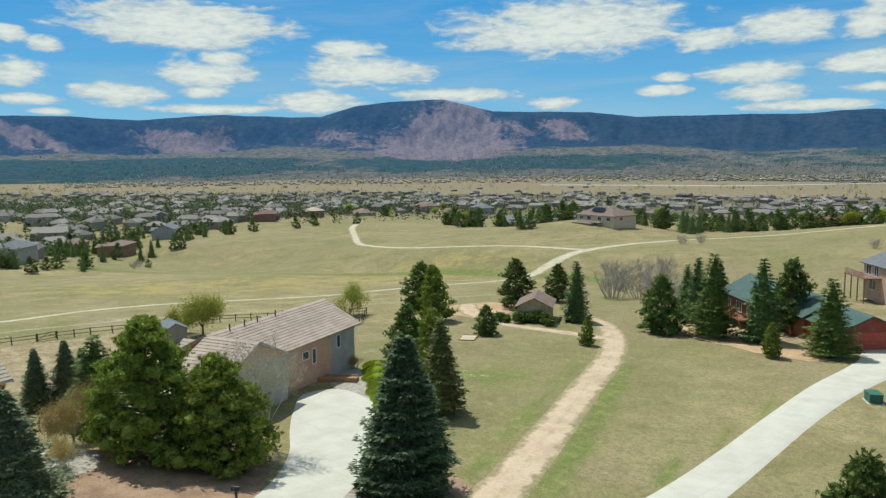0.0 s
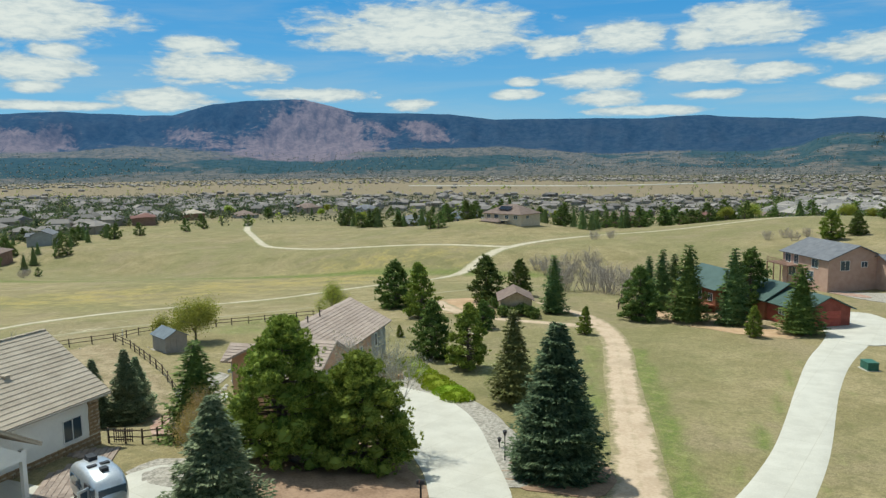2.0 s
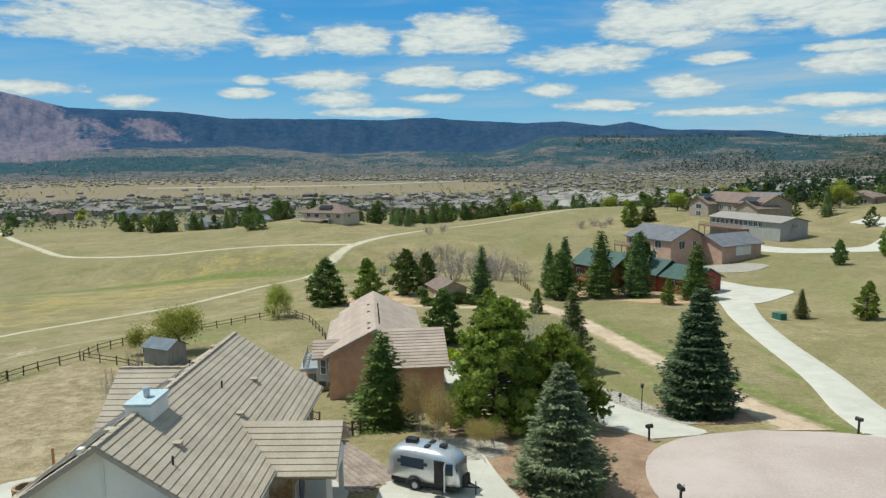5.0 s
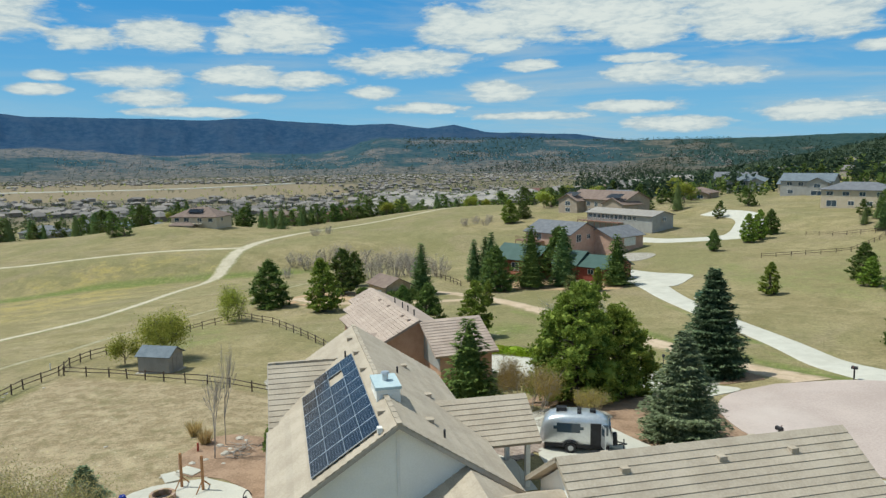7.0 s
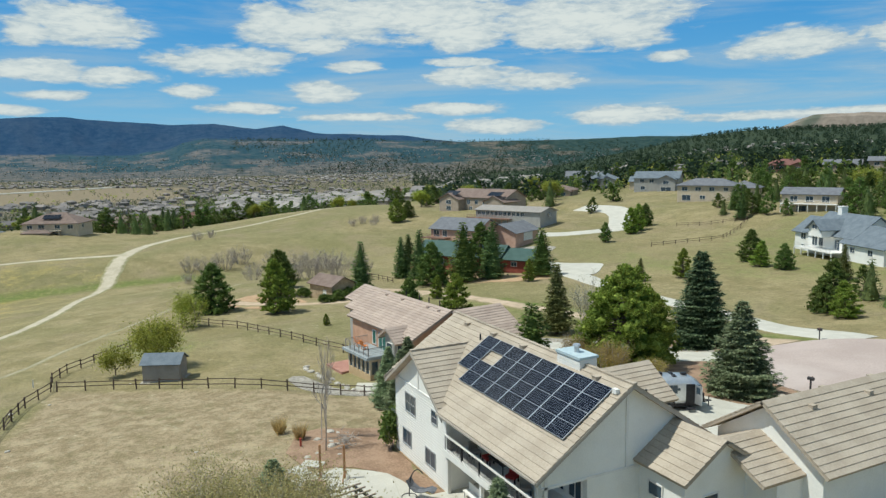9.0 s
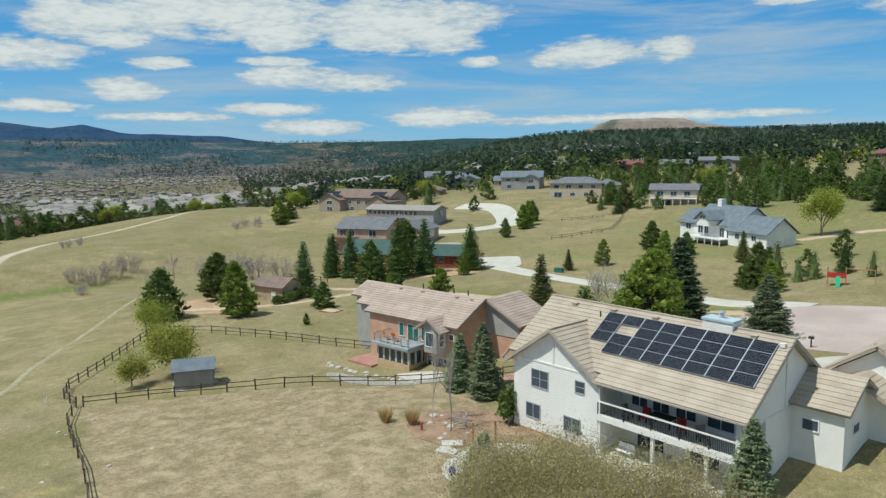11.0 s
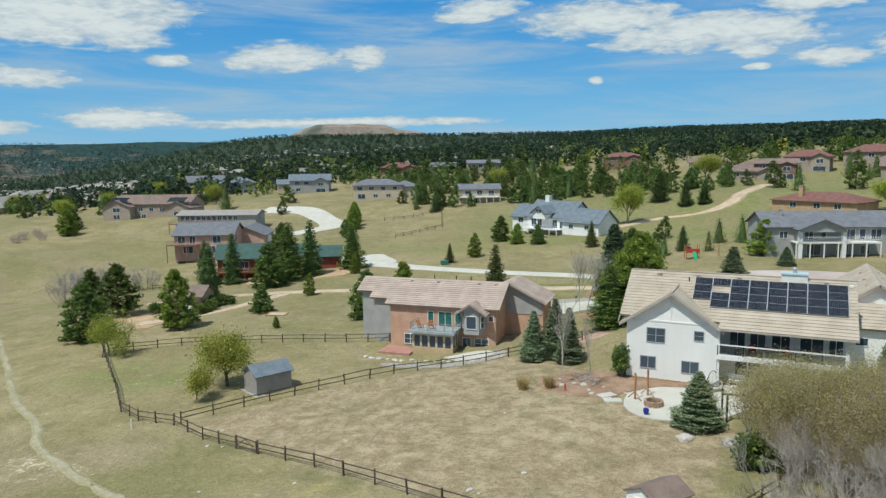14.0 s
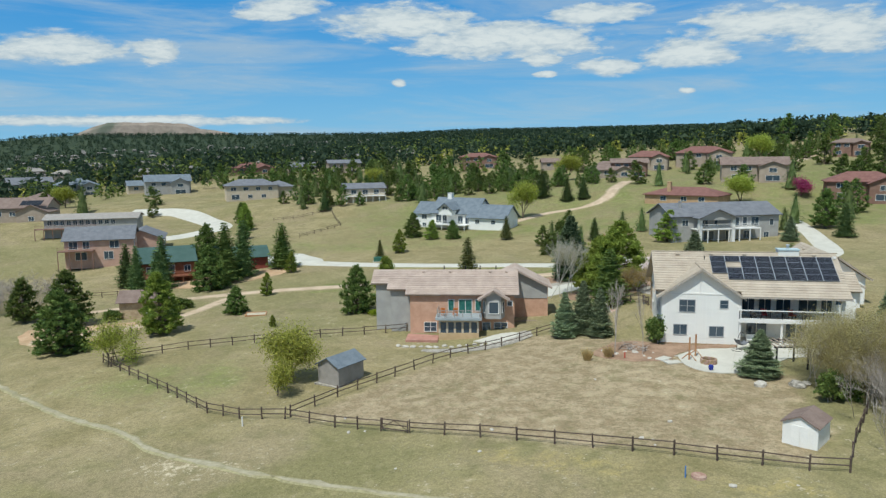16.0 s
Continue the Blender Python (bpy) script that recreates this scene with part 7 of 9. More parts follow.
simple_house("two_storey_house", "pale two-storey house with grey hip roof on the north slope", -139, 169, 32, (19, 10), -0.6, 5.4, 0.4, BEIGE, SLATE, floor=2.9, hip=True, wings=[(6, 16, -2, 8, -0.4, 4.6, "x", True)], windows=[("s", -7, 4.0, -5.02, 1.8, 1.2), ("s", -2.5, 4.0, -5.02, 1.8, 1.2), ("s", 2, 4.0, -5.02, 1.6, 1.2), ("s", 6.5, 4.0, -5.02, 1.4, 1.2), ("s", -6.4, 1.0, -5.02, 2.8, 1.8), ("s", -1, 1.2, -5.02, 1.6, 1.2), ("s", 4, 1.2, -5.02, 1.6, 1.2)])
simple_house("deck_house", "cream house with long upper deck among pines", -91, 158, 26, (14, 9), -0.6, 5.0, 0.35, BEIGE, SLATE, floor=2.6, windows=[("s", -4, 3.6, -4.52, 1.8, 1.5), ("s", 0, 3.6, -4.52, 1.8, 1.5), ("s", 4, 3.6, -4.52, 1.8, 1.5), ("s", -2, 0.9, -4.52, 2.4, 1.7)], deck=(-7, 7, -6.8, -4.5, 2.4))
simple_house("meadow_house", "tan hip-roofed house with solar panels above the meadow path", -254, -34, 68, (19, 13), -3, 2.6, 0.50, BEIGE, BROWN_SHINGLE, hip=True, floor=-4.9, wings=[(-8, 1, -10, -6.5, -4.6, -0.4, "x", True)], windows=[("s", -7, 1.2, -6.52, 1.8, 1.4), ("s", -3, 1.2, -6.52, 2.0, 1.6), ("s", 2.5, 1.2, -6.52, 1.8, 1.4), ("s", 7, 1.2, -6.52, 1.8, 1.4), ("e", -2, 1.2, 9.52, 1.6, 1.2)], chimney=(-3, 0, 4, 7.0, 1.2), deck=(-9, 4, -9.0, -6.5, 0.0), timber=BEIGE)
t = thing("solar_panel", "dark solar panels on the meadow house roof", "solar panel", pose(-250.4, -35.6, -0.25, 0, 0, 68), "far solar panels")
part("cell_sheet", boxes(*[(-3 + i * 1.2, -1.9 + i * 1.2, -1.4, 1.4, 0, 0.06) for i in range(5)]), SOLAR, t).matrix_basis = pose(0, 0, 0, 26.6)
FAR_WALLS, FAR_ROOFS = [TAUPE, GRAY_WALL, BROWN_WALL, BEIGE, TAUPE], [SLATE, BROWN_SHINGLE, BLUE_SHINGLE, SHED_WALL, RED_ROOF, TILE]
random.seed(12)
HOMES = []
for x, y, rot, w, hip, wi, ri in [
    (-160, -249, 40, 13, True, 0, 1), (-154, -206, 35, 14, True, 2, 1), (-191, -224, 40, 13, False, 1, 0), (-307, -280, 45, 17, True, 2, 4), (-372, -299, 50, 20, True, 2, 5), (-420, -292, 55, 22, True, 1, 1),
    (-498, -285, 60, 22, True, 0, 1), (-486, -222, 60, 20, True, 1, 0), (-300, -66, 66, 18, True, 3, 2), (-372, -100, 66, 18, True, 1, 0), (-352, -2, 78, 18, False, 2, 1), (-396, 34, 80, 20, True, 2, 4), (-410, 68, 84, 16, False, 0, 1),
    (-330, -112, 62, 20, True, 1, 0), (-497, 142, 100, 24, True, 1, 2), (-470, 190, 100, 22, True, 0, 4), (-365, 196, 60, 22, True, 2, 1), (-330, 225, 60, 20, False, 0, 1), (-290, 232, 50, 20, False, 1, 0), (-243, 206, 45, 17, True, 1, 2), (-205, 204, 40, 18, False, 3, 2),
    (-189, 193, 36, 18, False, 1, 2), (-185, 268, 32, 20, True, 2, 4), (-158, 268, 30, 14, False, 0, 0), (-133, 262, 28, 16, False, 0, 0), (-66, 276, 15, 18, True, 2, 4), (-25, 256, 8, 16, False, 0, 1), (3, 192, 0, 13, False, 2, 1),
    (13, 224, -4, 16, True, 0, 4), (41, 164, -8, 20, False, 4, 1), (62, 130, -12, 18, True, 2, 4), (-4, 192, 4, 17, True, 0, 1), (36, 232, -6, 22, True, 0, 4), (94, 236, -14, 14, True, 2, 1), (-103, -186, 35, 13, True, 1, 0), (-228, 170, 40, 15, True, 0, 1), (-262, 150, 45, 15, False, 1, 0),
]:
    d = w * random.uniform(0.55, 0.7)
    h = random.choice((3.0, 5.2, 5.4))
    t = simple_house("far_house", "distant house with pale walls and a shingled roof among trees", x, y, rot, (w, d), -2, h, random.uniform(0.32, 0.5), FAR_WALLS[wi], FAR_ROOFS[ri], hip=hip, wings=[(w * 0.05, w * 0.45, -d * 0.75, 0, -2, h - 0.5, "y", False)],
                     windows=[("s", -w * 0.32, h - 1.3, -d / 2 - 0.02, 1.8, 1.3), ("s", -w * 0.1, h - 1.3, -d / 2 - 0.02, 1.8, 1.3), ("s", w * 0.25, h - 1.8, -d * 0.75 - 0.02, 2.2, 1.3)] + ([("s", -w * 0.3, 1.2, -d / 2 - 0.02, 1.8, 1.4), ("s", w * 0.25, 0.9, -d * 0.75 - 0.02, 4.0, 1.6)] if h > 4 else []))
    t["group"] = "far houses"
    HOMES.append((x, y))

ribbon("highway", [(-1500, -640), (-1511, -455), (-1526, -225), (-1600, -100), (-1740, 50)], 16, CONCRETE, "pale concrete highway across the far fields", "road", 1.5, step=30)

# ---- sheds ----


def shed(name, label, x, y, rot, w, d, h, slope, wall, roof, floor, door=None, over=0.25):
    t = thing(name, label, "shed", pose(x, y, floor, 0, 0, rot))
    bm = bmesh.new()
    gable_walls(bm, -w / 2, w / 2, -d / 2, d / 2, 0, h, slope, "x")
    part("wall", bm, wall, t)
    bm = bmesh.new()
    zr, run = h + slope * d / 2 + 0.06, d / 2 + over
    slope_slab(bm, (-w / 2 - over, 0, zr), (w / 2 + over, 0, zr), (0, run, -run * slope), 0.09)
    slope_slab(bm, (-w / 2 - over, 0, zr + 0.003), (w / 2 + over, 0, zr + 0.003), (0, -run, -run * slope), 0.09)
    part("roof", bm, roof, t)
    part("base", boxes((-w / 2 - 0.3, w / 2 + 0.3, -d / 2 - 0.3, d / 2 + 0.3, -0.5, 0.03)), GRAVEL, t)
    if door:
        side, u, dw, dh, mat = door
        depth = {"s": -d / 2 - 0.02, "n": d / 2 + 0.02, "e": w / 2 + 0.02, "w": -w / 2 - 0.02}[side]
        dd = part("door", boxes((-dw / 2, -0.01, 0, 0.04, 0.05, dh), (0.01, dw / 2, 0, 0.04, 0.05, dh)), mat, t)
        dd.matrix_basis = face(side, u, 0, depth)
    return t


shed("garden_shed", "small grey board shed with blue-grey roof standing in the fenced paddock", -39.9, -18.3, 66, 3.9, 2.9, 2.1, 0.55, SHED_WALL, BLUE_SHINGLE, -4.35, ("e", 0, 1.5, 1.9, SHED_WALL))
shed("storage_shed", "small white resin shed with grey roof by the fence corner", 1.9, -32.6, 57, 2.9, 2.5, 1.95, 0.5, WHITE_WALL, BROWN_SHINGLE, -2.72, ("w", 0, 1.2, 1.8, WHITE_WALL), 0.15)
shed("stone_shed", "small tan stone shed with brown hip roof beside pines", -84.9, 15.4, 20, 6.6, 5.2, 3.0, 0.5, TAN_STONE, BROWN_SHINGLE, -6.45, ("s", 1.2, 1.0, 2.0, TRIM), 0.5)

# ---- fences ----


def fence(name, label, pts, gap=2.7, rails=(0.5, 1.0), gate=None):
    t = thing(name, label, "fence", pose(pts[0][0], pts[0][1], 0))
    q = [np.array(p, float) for p in pts]
    bm = boxes((-0.06, 0.06, -0.06, 0.06, -0.3, 1.18))
    bmesh.ops.bevel(bm, geom=list(bm.edges), offset=0.012, affect="EDGES", segments=1)
    post = bpy.data.meshes.new("post")
    bm.to_mesh(post)
    bm.free()
    post.materials.append(FENCE_WOOD)
    bm = boxes((0, 1, -0.022, 0.022, -0.042, 0.042))
    rail = bpy.data.meshes.new("rail")
    bm.to_mesh(rail)
    bm.free()
    rail.materials.append(FENCE_WOOD)
    rng = random.Random(len(pts))
    o = np.array(pts[0])
    stops = []
    for a, b in zip(q, q[1:]):
        n = max(1, round(np.linalg.norm(b - a) / gap))
        stops += [a + (b - a) * i / n for i in range(n)]
    stops.append(q[-1])
    for a, b in zip(stops, stops[1:] + [None]):
        za = gz(*a)
        shared("post", post, t, pose(a[0] - o[0], a[1] - o[1], za, rng.gauss(0, 2), rng.gauss(0, 2), rng.uniform(0, 90)))
        if b is None:
            continue
        zb, ln = gz(*b), np.linalg.norm(b - a)
        yaw_, pitch_ = math.degrees(math.atan2(b[1] - a[1], b[0] - a[0])), -math.degrees(math.atan2(zb - za, ln))
        for r in rails:
            shared("rail", rail, t, pose(a[0] - o[0], a[1] - o[1], za + r + rng.gauss(0, 0.03), 0, pitch_ + rng.gauss(0, 0.6), yaw_) @ Matrix.Diagonal((math.hypot(ln, zb - za), 1, 1, 1)))
    return t


fence("rail_fence", "dark weathered split-rail fence round the paddock and yard", [(-73.5, -11.2), (-66.4, -16.3), (-57.7, -22.4), (-50, -28.2), (-46, -29.6), (-41.5, -29.6), (-36, -31.6), (-31.6, -32.4)])
fence("rail_fence", "dark weathered split-rail fence along the brown yard", [(-29.0, -32.8), (-22.9, -33.6), (-16.9, -34.8), (-11.1, -36), (-5.3, -37.2), (0.6, -38), (3.2, -38), (5.4, -32.5), (8.5, -26)])
fence("rail_fence", "dark weathered split-rail fence between paddock and yard", [(-41.2, -29), (-38.5, -23.6), (-34.3, -17.2), (-29.6, -10), (-24.4, -3.2), (-18.3, 2.2), (-13, 5.4)])
fence("rail_fence", "dark weathered split-rail fence along the north of the paddock", [(-73, -10.8), (-65, -5.8), (-54.5, -1.9), (-43.4, 1.6), (-38, 3.6)])
fence("rail_fence", "short dark rail fence beside the stone-faced corner", [(-6.2, 6.8), (-7.2, 9.0), (-9.4, 9.9)], 1.2)
fence("rail_fence", "far dark rail fence on the north slope", [(-92, 100), (-86, 118), (-96, 138), (-112, 128)], 3.0)
fence("rail_fence", "rustic fence beyond the pines", [(-110, 30), (-101, 31), (-94, 31.5)], 2.6)
t = thing("field_gate", "dark rail gate with a diagonal brace in the yard fence", "gate", pose(-31.5, -32.42, gz(-30.3, -32.6), 0, 0, -9))
part("gate_frame", boxes((0, 2.42, -0.03, 0.03, 0.2, 0.29), (0, 2.42, -0.03, 0.03, 0.6, 0.68), (0, 2.42, -0.03, 0.03, 1.0, 1.09), (0, 0.09, -0.035, 0.035, 0.1, 1.14), (2.33, 2.42, -0.035, 0.035, 0.1, 1.14)), FENCE_WOOD, t)
bm = bmesh.new()
tube(bm, (0.05, 0, 0.3), (1.1, 0, 1.0), 0.035, 0.035, 4)
tube(bm, (1.1, 0, 1.0), (2.36, 0, 0.3), 0.035, 0.035, 4)
part("brace", bm, FENCE_WOOD, t)
t = thing("picket_gate", "dark wooden picket gate near the house corner", "gate", pose(-6.3, 7.2, gz(-6.3, 7.2), 0, 0, 110))
part("gate_frame", boxes((0, 1.4, -0.02, 0.02, 0.25, 0.33), (0, 1.4, -0.02, 0.02, 0.9, 0.98)), FENCE_WOOD, t)
for i in range(9):
    part("picket", boxes((i * 0.17, i * 0.17 + 0.07, -0.035, -0.02, 0.1, 1.15)), FENCE_WOOD, t)

# ---- travel trailer ----


def trailer():
    t = thing("travel_trailer", "rounded silver aluminium travel trailer with dark windows parked on concrete", "trailer", pose(2.2, 14.95, gz(2.2, 15) + 0.05, 0, 0, 66))
    bm = bmesh.new()
    rings = []
    L, n = 4.9, 20
    for i in range(15):
        u = i / 14
        x = -L / 2 + L * u
        e = 1 - abs(2 * u - 1) ** 3.2
        w, top = 1.08 * (0.62 + 0.38 * e ** 0.5), 1.15 + 1.5 * e ** 0.36
        lo = 0.48
        mid, half = (top + lo) / 2, (top - lo) / 2
        ring = []
        for k in range(n):
            a = k * math.tau / n
            c, s = math.cos(a), math.sin(a)
            p = 0.42
            ring.append(bm.verts.new((x, w * math.copysign(abs(c) ** p, c), mid + half * math.copysign(abs(s) ** (p if s < 0 else 0.62), s))))
        rings.append(ring)
    for a, b in zip(rings, rings[1:]):
        for k in range(n):
            f = bm.faces.new((a[k], b[k], b[(k + 1) % n], a[(k + 1) % n]))
            f.smooth = True
    bm.faces.new(rings[0])
    bm.faces.new(rings[-1][::-1])
    bmesh.ops.recalc_face_normals(bm, faces=bm.faces)
    part("body", bm, ALUMINIUM, t)
    for s in (-1, 1):
        bm = boxes((-1.5, 0.5, s * 1.06 - 0.025, s * 1.06 + 0.025, 1.45, 2.1))
        bmesh.ops.bevel(bm, geom=[e for e in bm.edges if abs(e.verts[0].co.y - e.verts[1].co.y) > 0.02], offset=0.22, affect="EDGES", segments=4)
        part("window", bm, GLASS_MAT, t, "dark tinted side window")
        bm = bmesh.new()
        tube(bm, (-0.35, s * 0.82, 0.36), (-0.35, s * 1.08, 0.36), 0.36, 0.36, 18)
        wheel = part("wheel", bm, DARK, t)
        bm = bmesh.new()
        tube(bm, (-0.35, s * 1.07, 0.36), (-0.35, s * 1.10, 0.36), 0.2, 0.18, 14)
        part("rim", bm, SILVER, wheel)
        bm = bmesh.new()
        pts = [(-0.35 + 0.52 * math.cos(a), 0.4 + 0.5 * math.sin(a)) for a in np.linspace(0, math.pi, 9)]
        for (x0, z0), (x1, z1) in zip(pts, pts[1:]):
            tube(bm, (x0, s * 1.1, z0), (x1, s * 1.1, z1), 0.06, 0.06, 5)
        part("wheel_arch", bm, DARK, t)
    # dark sheet on the solid body, in place of the shaded inside behind the open door
    part("doorway", boxes((0.95, 1.65, -1.075, -1.0, 0.62, 2.15)), DARK, t)
    d = part("door", boxes((0, 0.72, -0.03, 0.03, 0, 1.5)), ALUMINIUM, t, "open aluminium door with a small window")
    d.matrix_basis = pose(1.68, -1.06, 0.62, 0, 0, -70)
    part("door_window", boxes((0.15, 0.57, -0.035, 0.035, 0.85, 1.35)), GLASS_MAT, d)
    part("front_side_window", boxes((1.72, 2.12, -1.06, -0.9, 1.35, 2.05)), GLASS_MAT, t, "dark tinted front corner window")
    part("rear_window", boxes((2.22, 2.3, -0.75, 0.75, 1.35, 1.95)), GLASS_MAT, t)
    part("step", boxes((1.0, 1.6, -1.5, -1.1, 0.28, 0.33)), DARK, t)
    for x, y, a, b, c in ((-1.0, 0, 0.7, 0.5, 0.2), (0.2, 0.35, 0.28, 0.5, 0.05), (0.2, -0.35, 0.28, 0.5, 0.05), (1.1, 0, 0.4, 0.4, 0.12)):
        part("roof_unit", boxes((x - a / 2, x + a / 2, y - b / 2, y + b / 2, 2.55, 2.66 + c)), DARK, t)
    bm = bmesh.new()
    tube(bm, (2.2, 0.5, 0.5), (3.4, 0, 0.45), 0.05, 0.05, 6)
    tube(bm, (2.2, -0.5, 0.5), (3.4, 0, 0.45), 0.05, 0.05, 6)
    tube(bm, (3.2, 0, 0.0), (3.2, 0, 0.8), 0.04, 0.04, 6)
    part("hitch", bm, DARK, t)
    bm = bmesh.new()
    for s in (-0.2, 0.2):
        tube(bm, (2.6, s, 0.5), (2.6, s, 1.15), 0.18, 0.14, 10)
    part("gas_bottle", bm, DARK, t)
    part("chassis", boxes((-2.1, 2.2, -0.8, 0.8, 0.3, 0.55)), DARK, t)
    return t


trailer()

# ---- posts, boxes and lamps ----
for x, y, rot in ((-7.6, 31.2, 20), (3.4, 30.1, 100), (-8.0, 47.0, -60)):
    t = thing("mailbox", "black rounded mailbox on a dark post at the road edge", "mailbox", pose(x, y, gz(x, y), 0, 0, rot), "roadside mailboxes")
    part("post", boxes((-0.06, 0.06, -0.06, 0.06, -0.2, 1.05)), DARK, t)
    bm = bmesh.new()
    pts = [(-0.14, 0)] + [(-0.14 * math.cos(a), 0.14 + 0.14 * math.sin(a)) for a in np.linspace(0, math.pi, 7)] + [(0.14, 0)]
    ends = [[bm.verts.new((x_, y_, 1.05 + z_)) for x_, z_ in pts] for y_ in (-0.26, 0.26)]
    bm.faces.new(ends[0])
    bm.faces.new(ends[1][::-1])
    for i in range(len(pts)):
        j = (i + 1) % len(pts)
        bm.faces.new((ends[0][i], ends[1][i], ends[1][j], ends[0][j]))
    bmesh.ops.recalc_face_normals(bm, faces=bm.faces)
    part("box", bm, DARK, t)
    part("flag", boxes((0.14, 0.16, -0.1, -0.04, 1.15, 1.4)), RED_ROOF, t)
for x, y in ((-18.4, 33.5), (-21.2, 32.2)):
    tall = x > -20
    t = thing("garden_lamp", "dark garden lamp post in the gravel bed" if tall else "low dark garden lamp in the gravel bed", "lamp", pose(x, y, gz(x, y)), "garden lamps")
    bm = bmesh.new()
    h = 2.1 if tall else 0.5
    tube(bm, (0, 0, -0.1), (0, 0, h), 0.05, 0.04, 8)
    part("pole", bm, DARK, t)
    bm = bmesh.new()
    tube(bm, (0, 0, h), (0, 0, h + 0.3), 0.11, 0.16, 8)
    tube(bm, (0, 0, h + 0.3), (0, 0, h + 0.42), 0.2, 0.03, 8)
    part("lantern", bm, DARK, t)
t = thing("utility_box", "green metal electrical box on a pad in the grass", "utility box", pose(-59.3, 64.2, gz(-59.3, 64.2), 0, 0, 20) @ Matrix.Diagonal((0.75, 0.75, 0.8, 1)))
part("pad", boxes((-1.3, 1.3, -1.0, 1.0, -0.2, 0.08)), CONCRETE, t)
bm = boxes((-1.1, 1.1, -0.8, 0.8, 0.08, 1.15), (-1.16, 1.16, -0.86, 0.86, 1.15, 1.25))
bmesh.ops.bevel(bm, geom=list(bm.edges), offset=0.02, affect="EDGES")
part("case", bm, GREEN_BOX, t)
part("door_seam", boxes((-0.01, 0.01, -0.82, -0.8, 0.15, 1.1)), DARK, t)
t = thing("marker_post", "short white plastic marker post at the fence", "marker", pose(-44.8, -31.4, gz(-44.8, -31.4)))
part("post", boxes((-0.05, 0.05, -0.05, 0.05, -0.1, 0.9)), TRIM, t)
t = thing("manhole", "rust-brown utility cover in the grass with a blue marker", "manhole", pose(-7.0, -40.1, gz(-7, -40.1)))
bm = bmesh.new()
tube(bm, (0, 0, -0.2), (0, 0, 0.16), 0.55, 0.5, 18)
part("cover", bm, RED_GRAVEL, t)
t = thing("marker_post", "thin blue utility marker beside the cover", "marker", pose(-7.9, -40.2, gz(-7.9, -40.2)))
part("post", boxes((-0.04, 0.04, -0.04, 0.04, -0.1, 0.8)), material("blue_plastic", (0.05, 0.16, 0.42), (0.07, 0.2, 0.5), 0.5), t)

# ---- patio and back yard ----
t = thing("sand_pit", "low timber-framed sand pit in the grass", "sand pit", pose(-64.9, 14.2, gz(-64.9, 14.2), 0, 0, 20))
part("frame", boxes((-1.6, 1.6, -1.2, -1.05, -0.2, 0.2), (-1.6, 1.6, 1.05, 1.2, -0.2, 0.2), (-1.6, -1.45, -1.05, 1.05, -0.2, 0.2), (1.45, 1.6, -1.05, 1.05, -0.2, 0.2)), RAW_WOOD, t)
part("sand", boxes((-1.45, 1.45, -1.05, 1.05, -0.2, 0.12)), TRAIL, t)
t = thing("brush_pile", "tangled pile of cut grey branches in the yard bed", "brush pile", pose(-9.0, -8.0, gz(-9, -8)))
rng = random.Random(5)
for i in range(46):
    a, x, y, z = rng.uniform(0, math.tau), rng.gauss(0, 0.7), rng.gauss(0, 0.5), abs(rng.gauss(0.2, 0.22))
    ln, up = rng.uniform(0.5, 1.3), rng.gauss(0, 0.25)
    bm = bmesh.new()
    tube(bm, (x, y, z), (x + ln * math.cos(a), y + ln * math.sin(a), max(0.04, z + up)), 0.035, 0.015, 5)
    part("branch", bm, TWIG, t)
t = thing("marker_post", "short red marker post in the yard", "marker", pose(-10.2, -11.2, gz(-10.2, -11.2)))
part("post", boxes((-0.07, 0.07, -0.07, 0.07, -0.1, 0.7)), RED_DOOR, t)
PAVER = material("brown_paver", (0.26, 0.20, 0.165), (0.36, 0.29, 0.245), 0.9, 1.0, 6.0, 0.4, where="world", vary=0.3)
t = thing("paver_walk", "brown-grey paver walk leading from the porch to a gate", "walkway", pose(0, 0, 0))
bm = boxes((-0.29, 0.29, -0.19, 0.19, -0.12, 0.0))
bmesh.ops.bevel(bm, geom=[e for e in bm.edges if e.verts[0].co.z > -0.01 and e.verts[1].co.z > -0.01], offset=0.02, affect="EDGES")
slab = bpy.data.meshes.new("paver")
bm.to_mesh(slab)
bm.free()
slab.materials.append(PAVER)
for i in range(14):
    for j in range(9):
        u, v = i * 0.6 + 0.3 * (j % 2), (j - 4) * 0.4
        x, y = -4.4 + u * 0.82 - v * 0.57, 7.2 + u * 0.57 + v * 0.82
        if y < 6.6 or (x > -2.6 and y < 8.2):
            continue
        shared("paver", slab, t, pose(x, y, gz(x, y) + 0.09, 0, 0, 35))
patch("gravel_bed", [(-5, 13), (-2, 12.6), (-1.2, 15), (-2, 19.4), (-4.6, 20.4), (-7, 17)], GRAVEL, "grey gravel under the budding bushes", "gravel", 0.055, ragged=0.1)
t = thing("lounge_swing", "dark grey sling lounge hanging from a curved stand", "chair", pose(2.4, -7.0, gz(2.4, -7.0) + 0.06, 0, 0, 40))
bm = bmesh.new()
arc = [(-0.5 + 0.9 * (1 - math.cos(a)) * 0.75, 2.0 * math.sin(a) ** 0.8) for a in np.linspace(0.02, 2.1, 12)]
for (xa, za), (xb, zb) in zip(arc, arc[1:]):
    tube(bm, (xa, 0, za), (xb, 0, zb), 0.035, 0.035, 6)
part("stand", bm, DARK, t)
bm = bmesh.new()
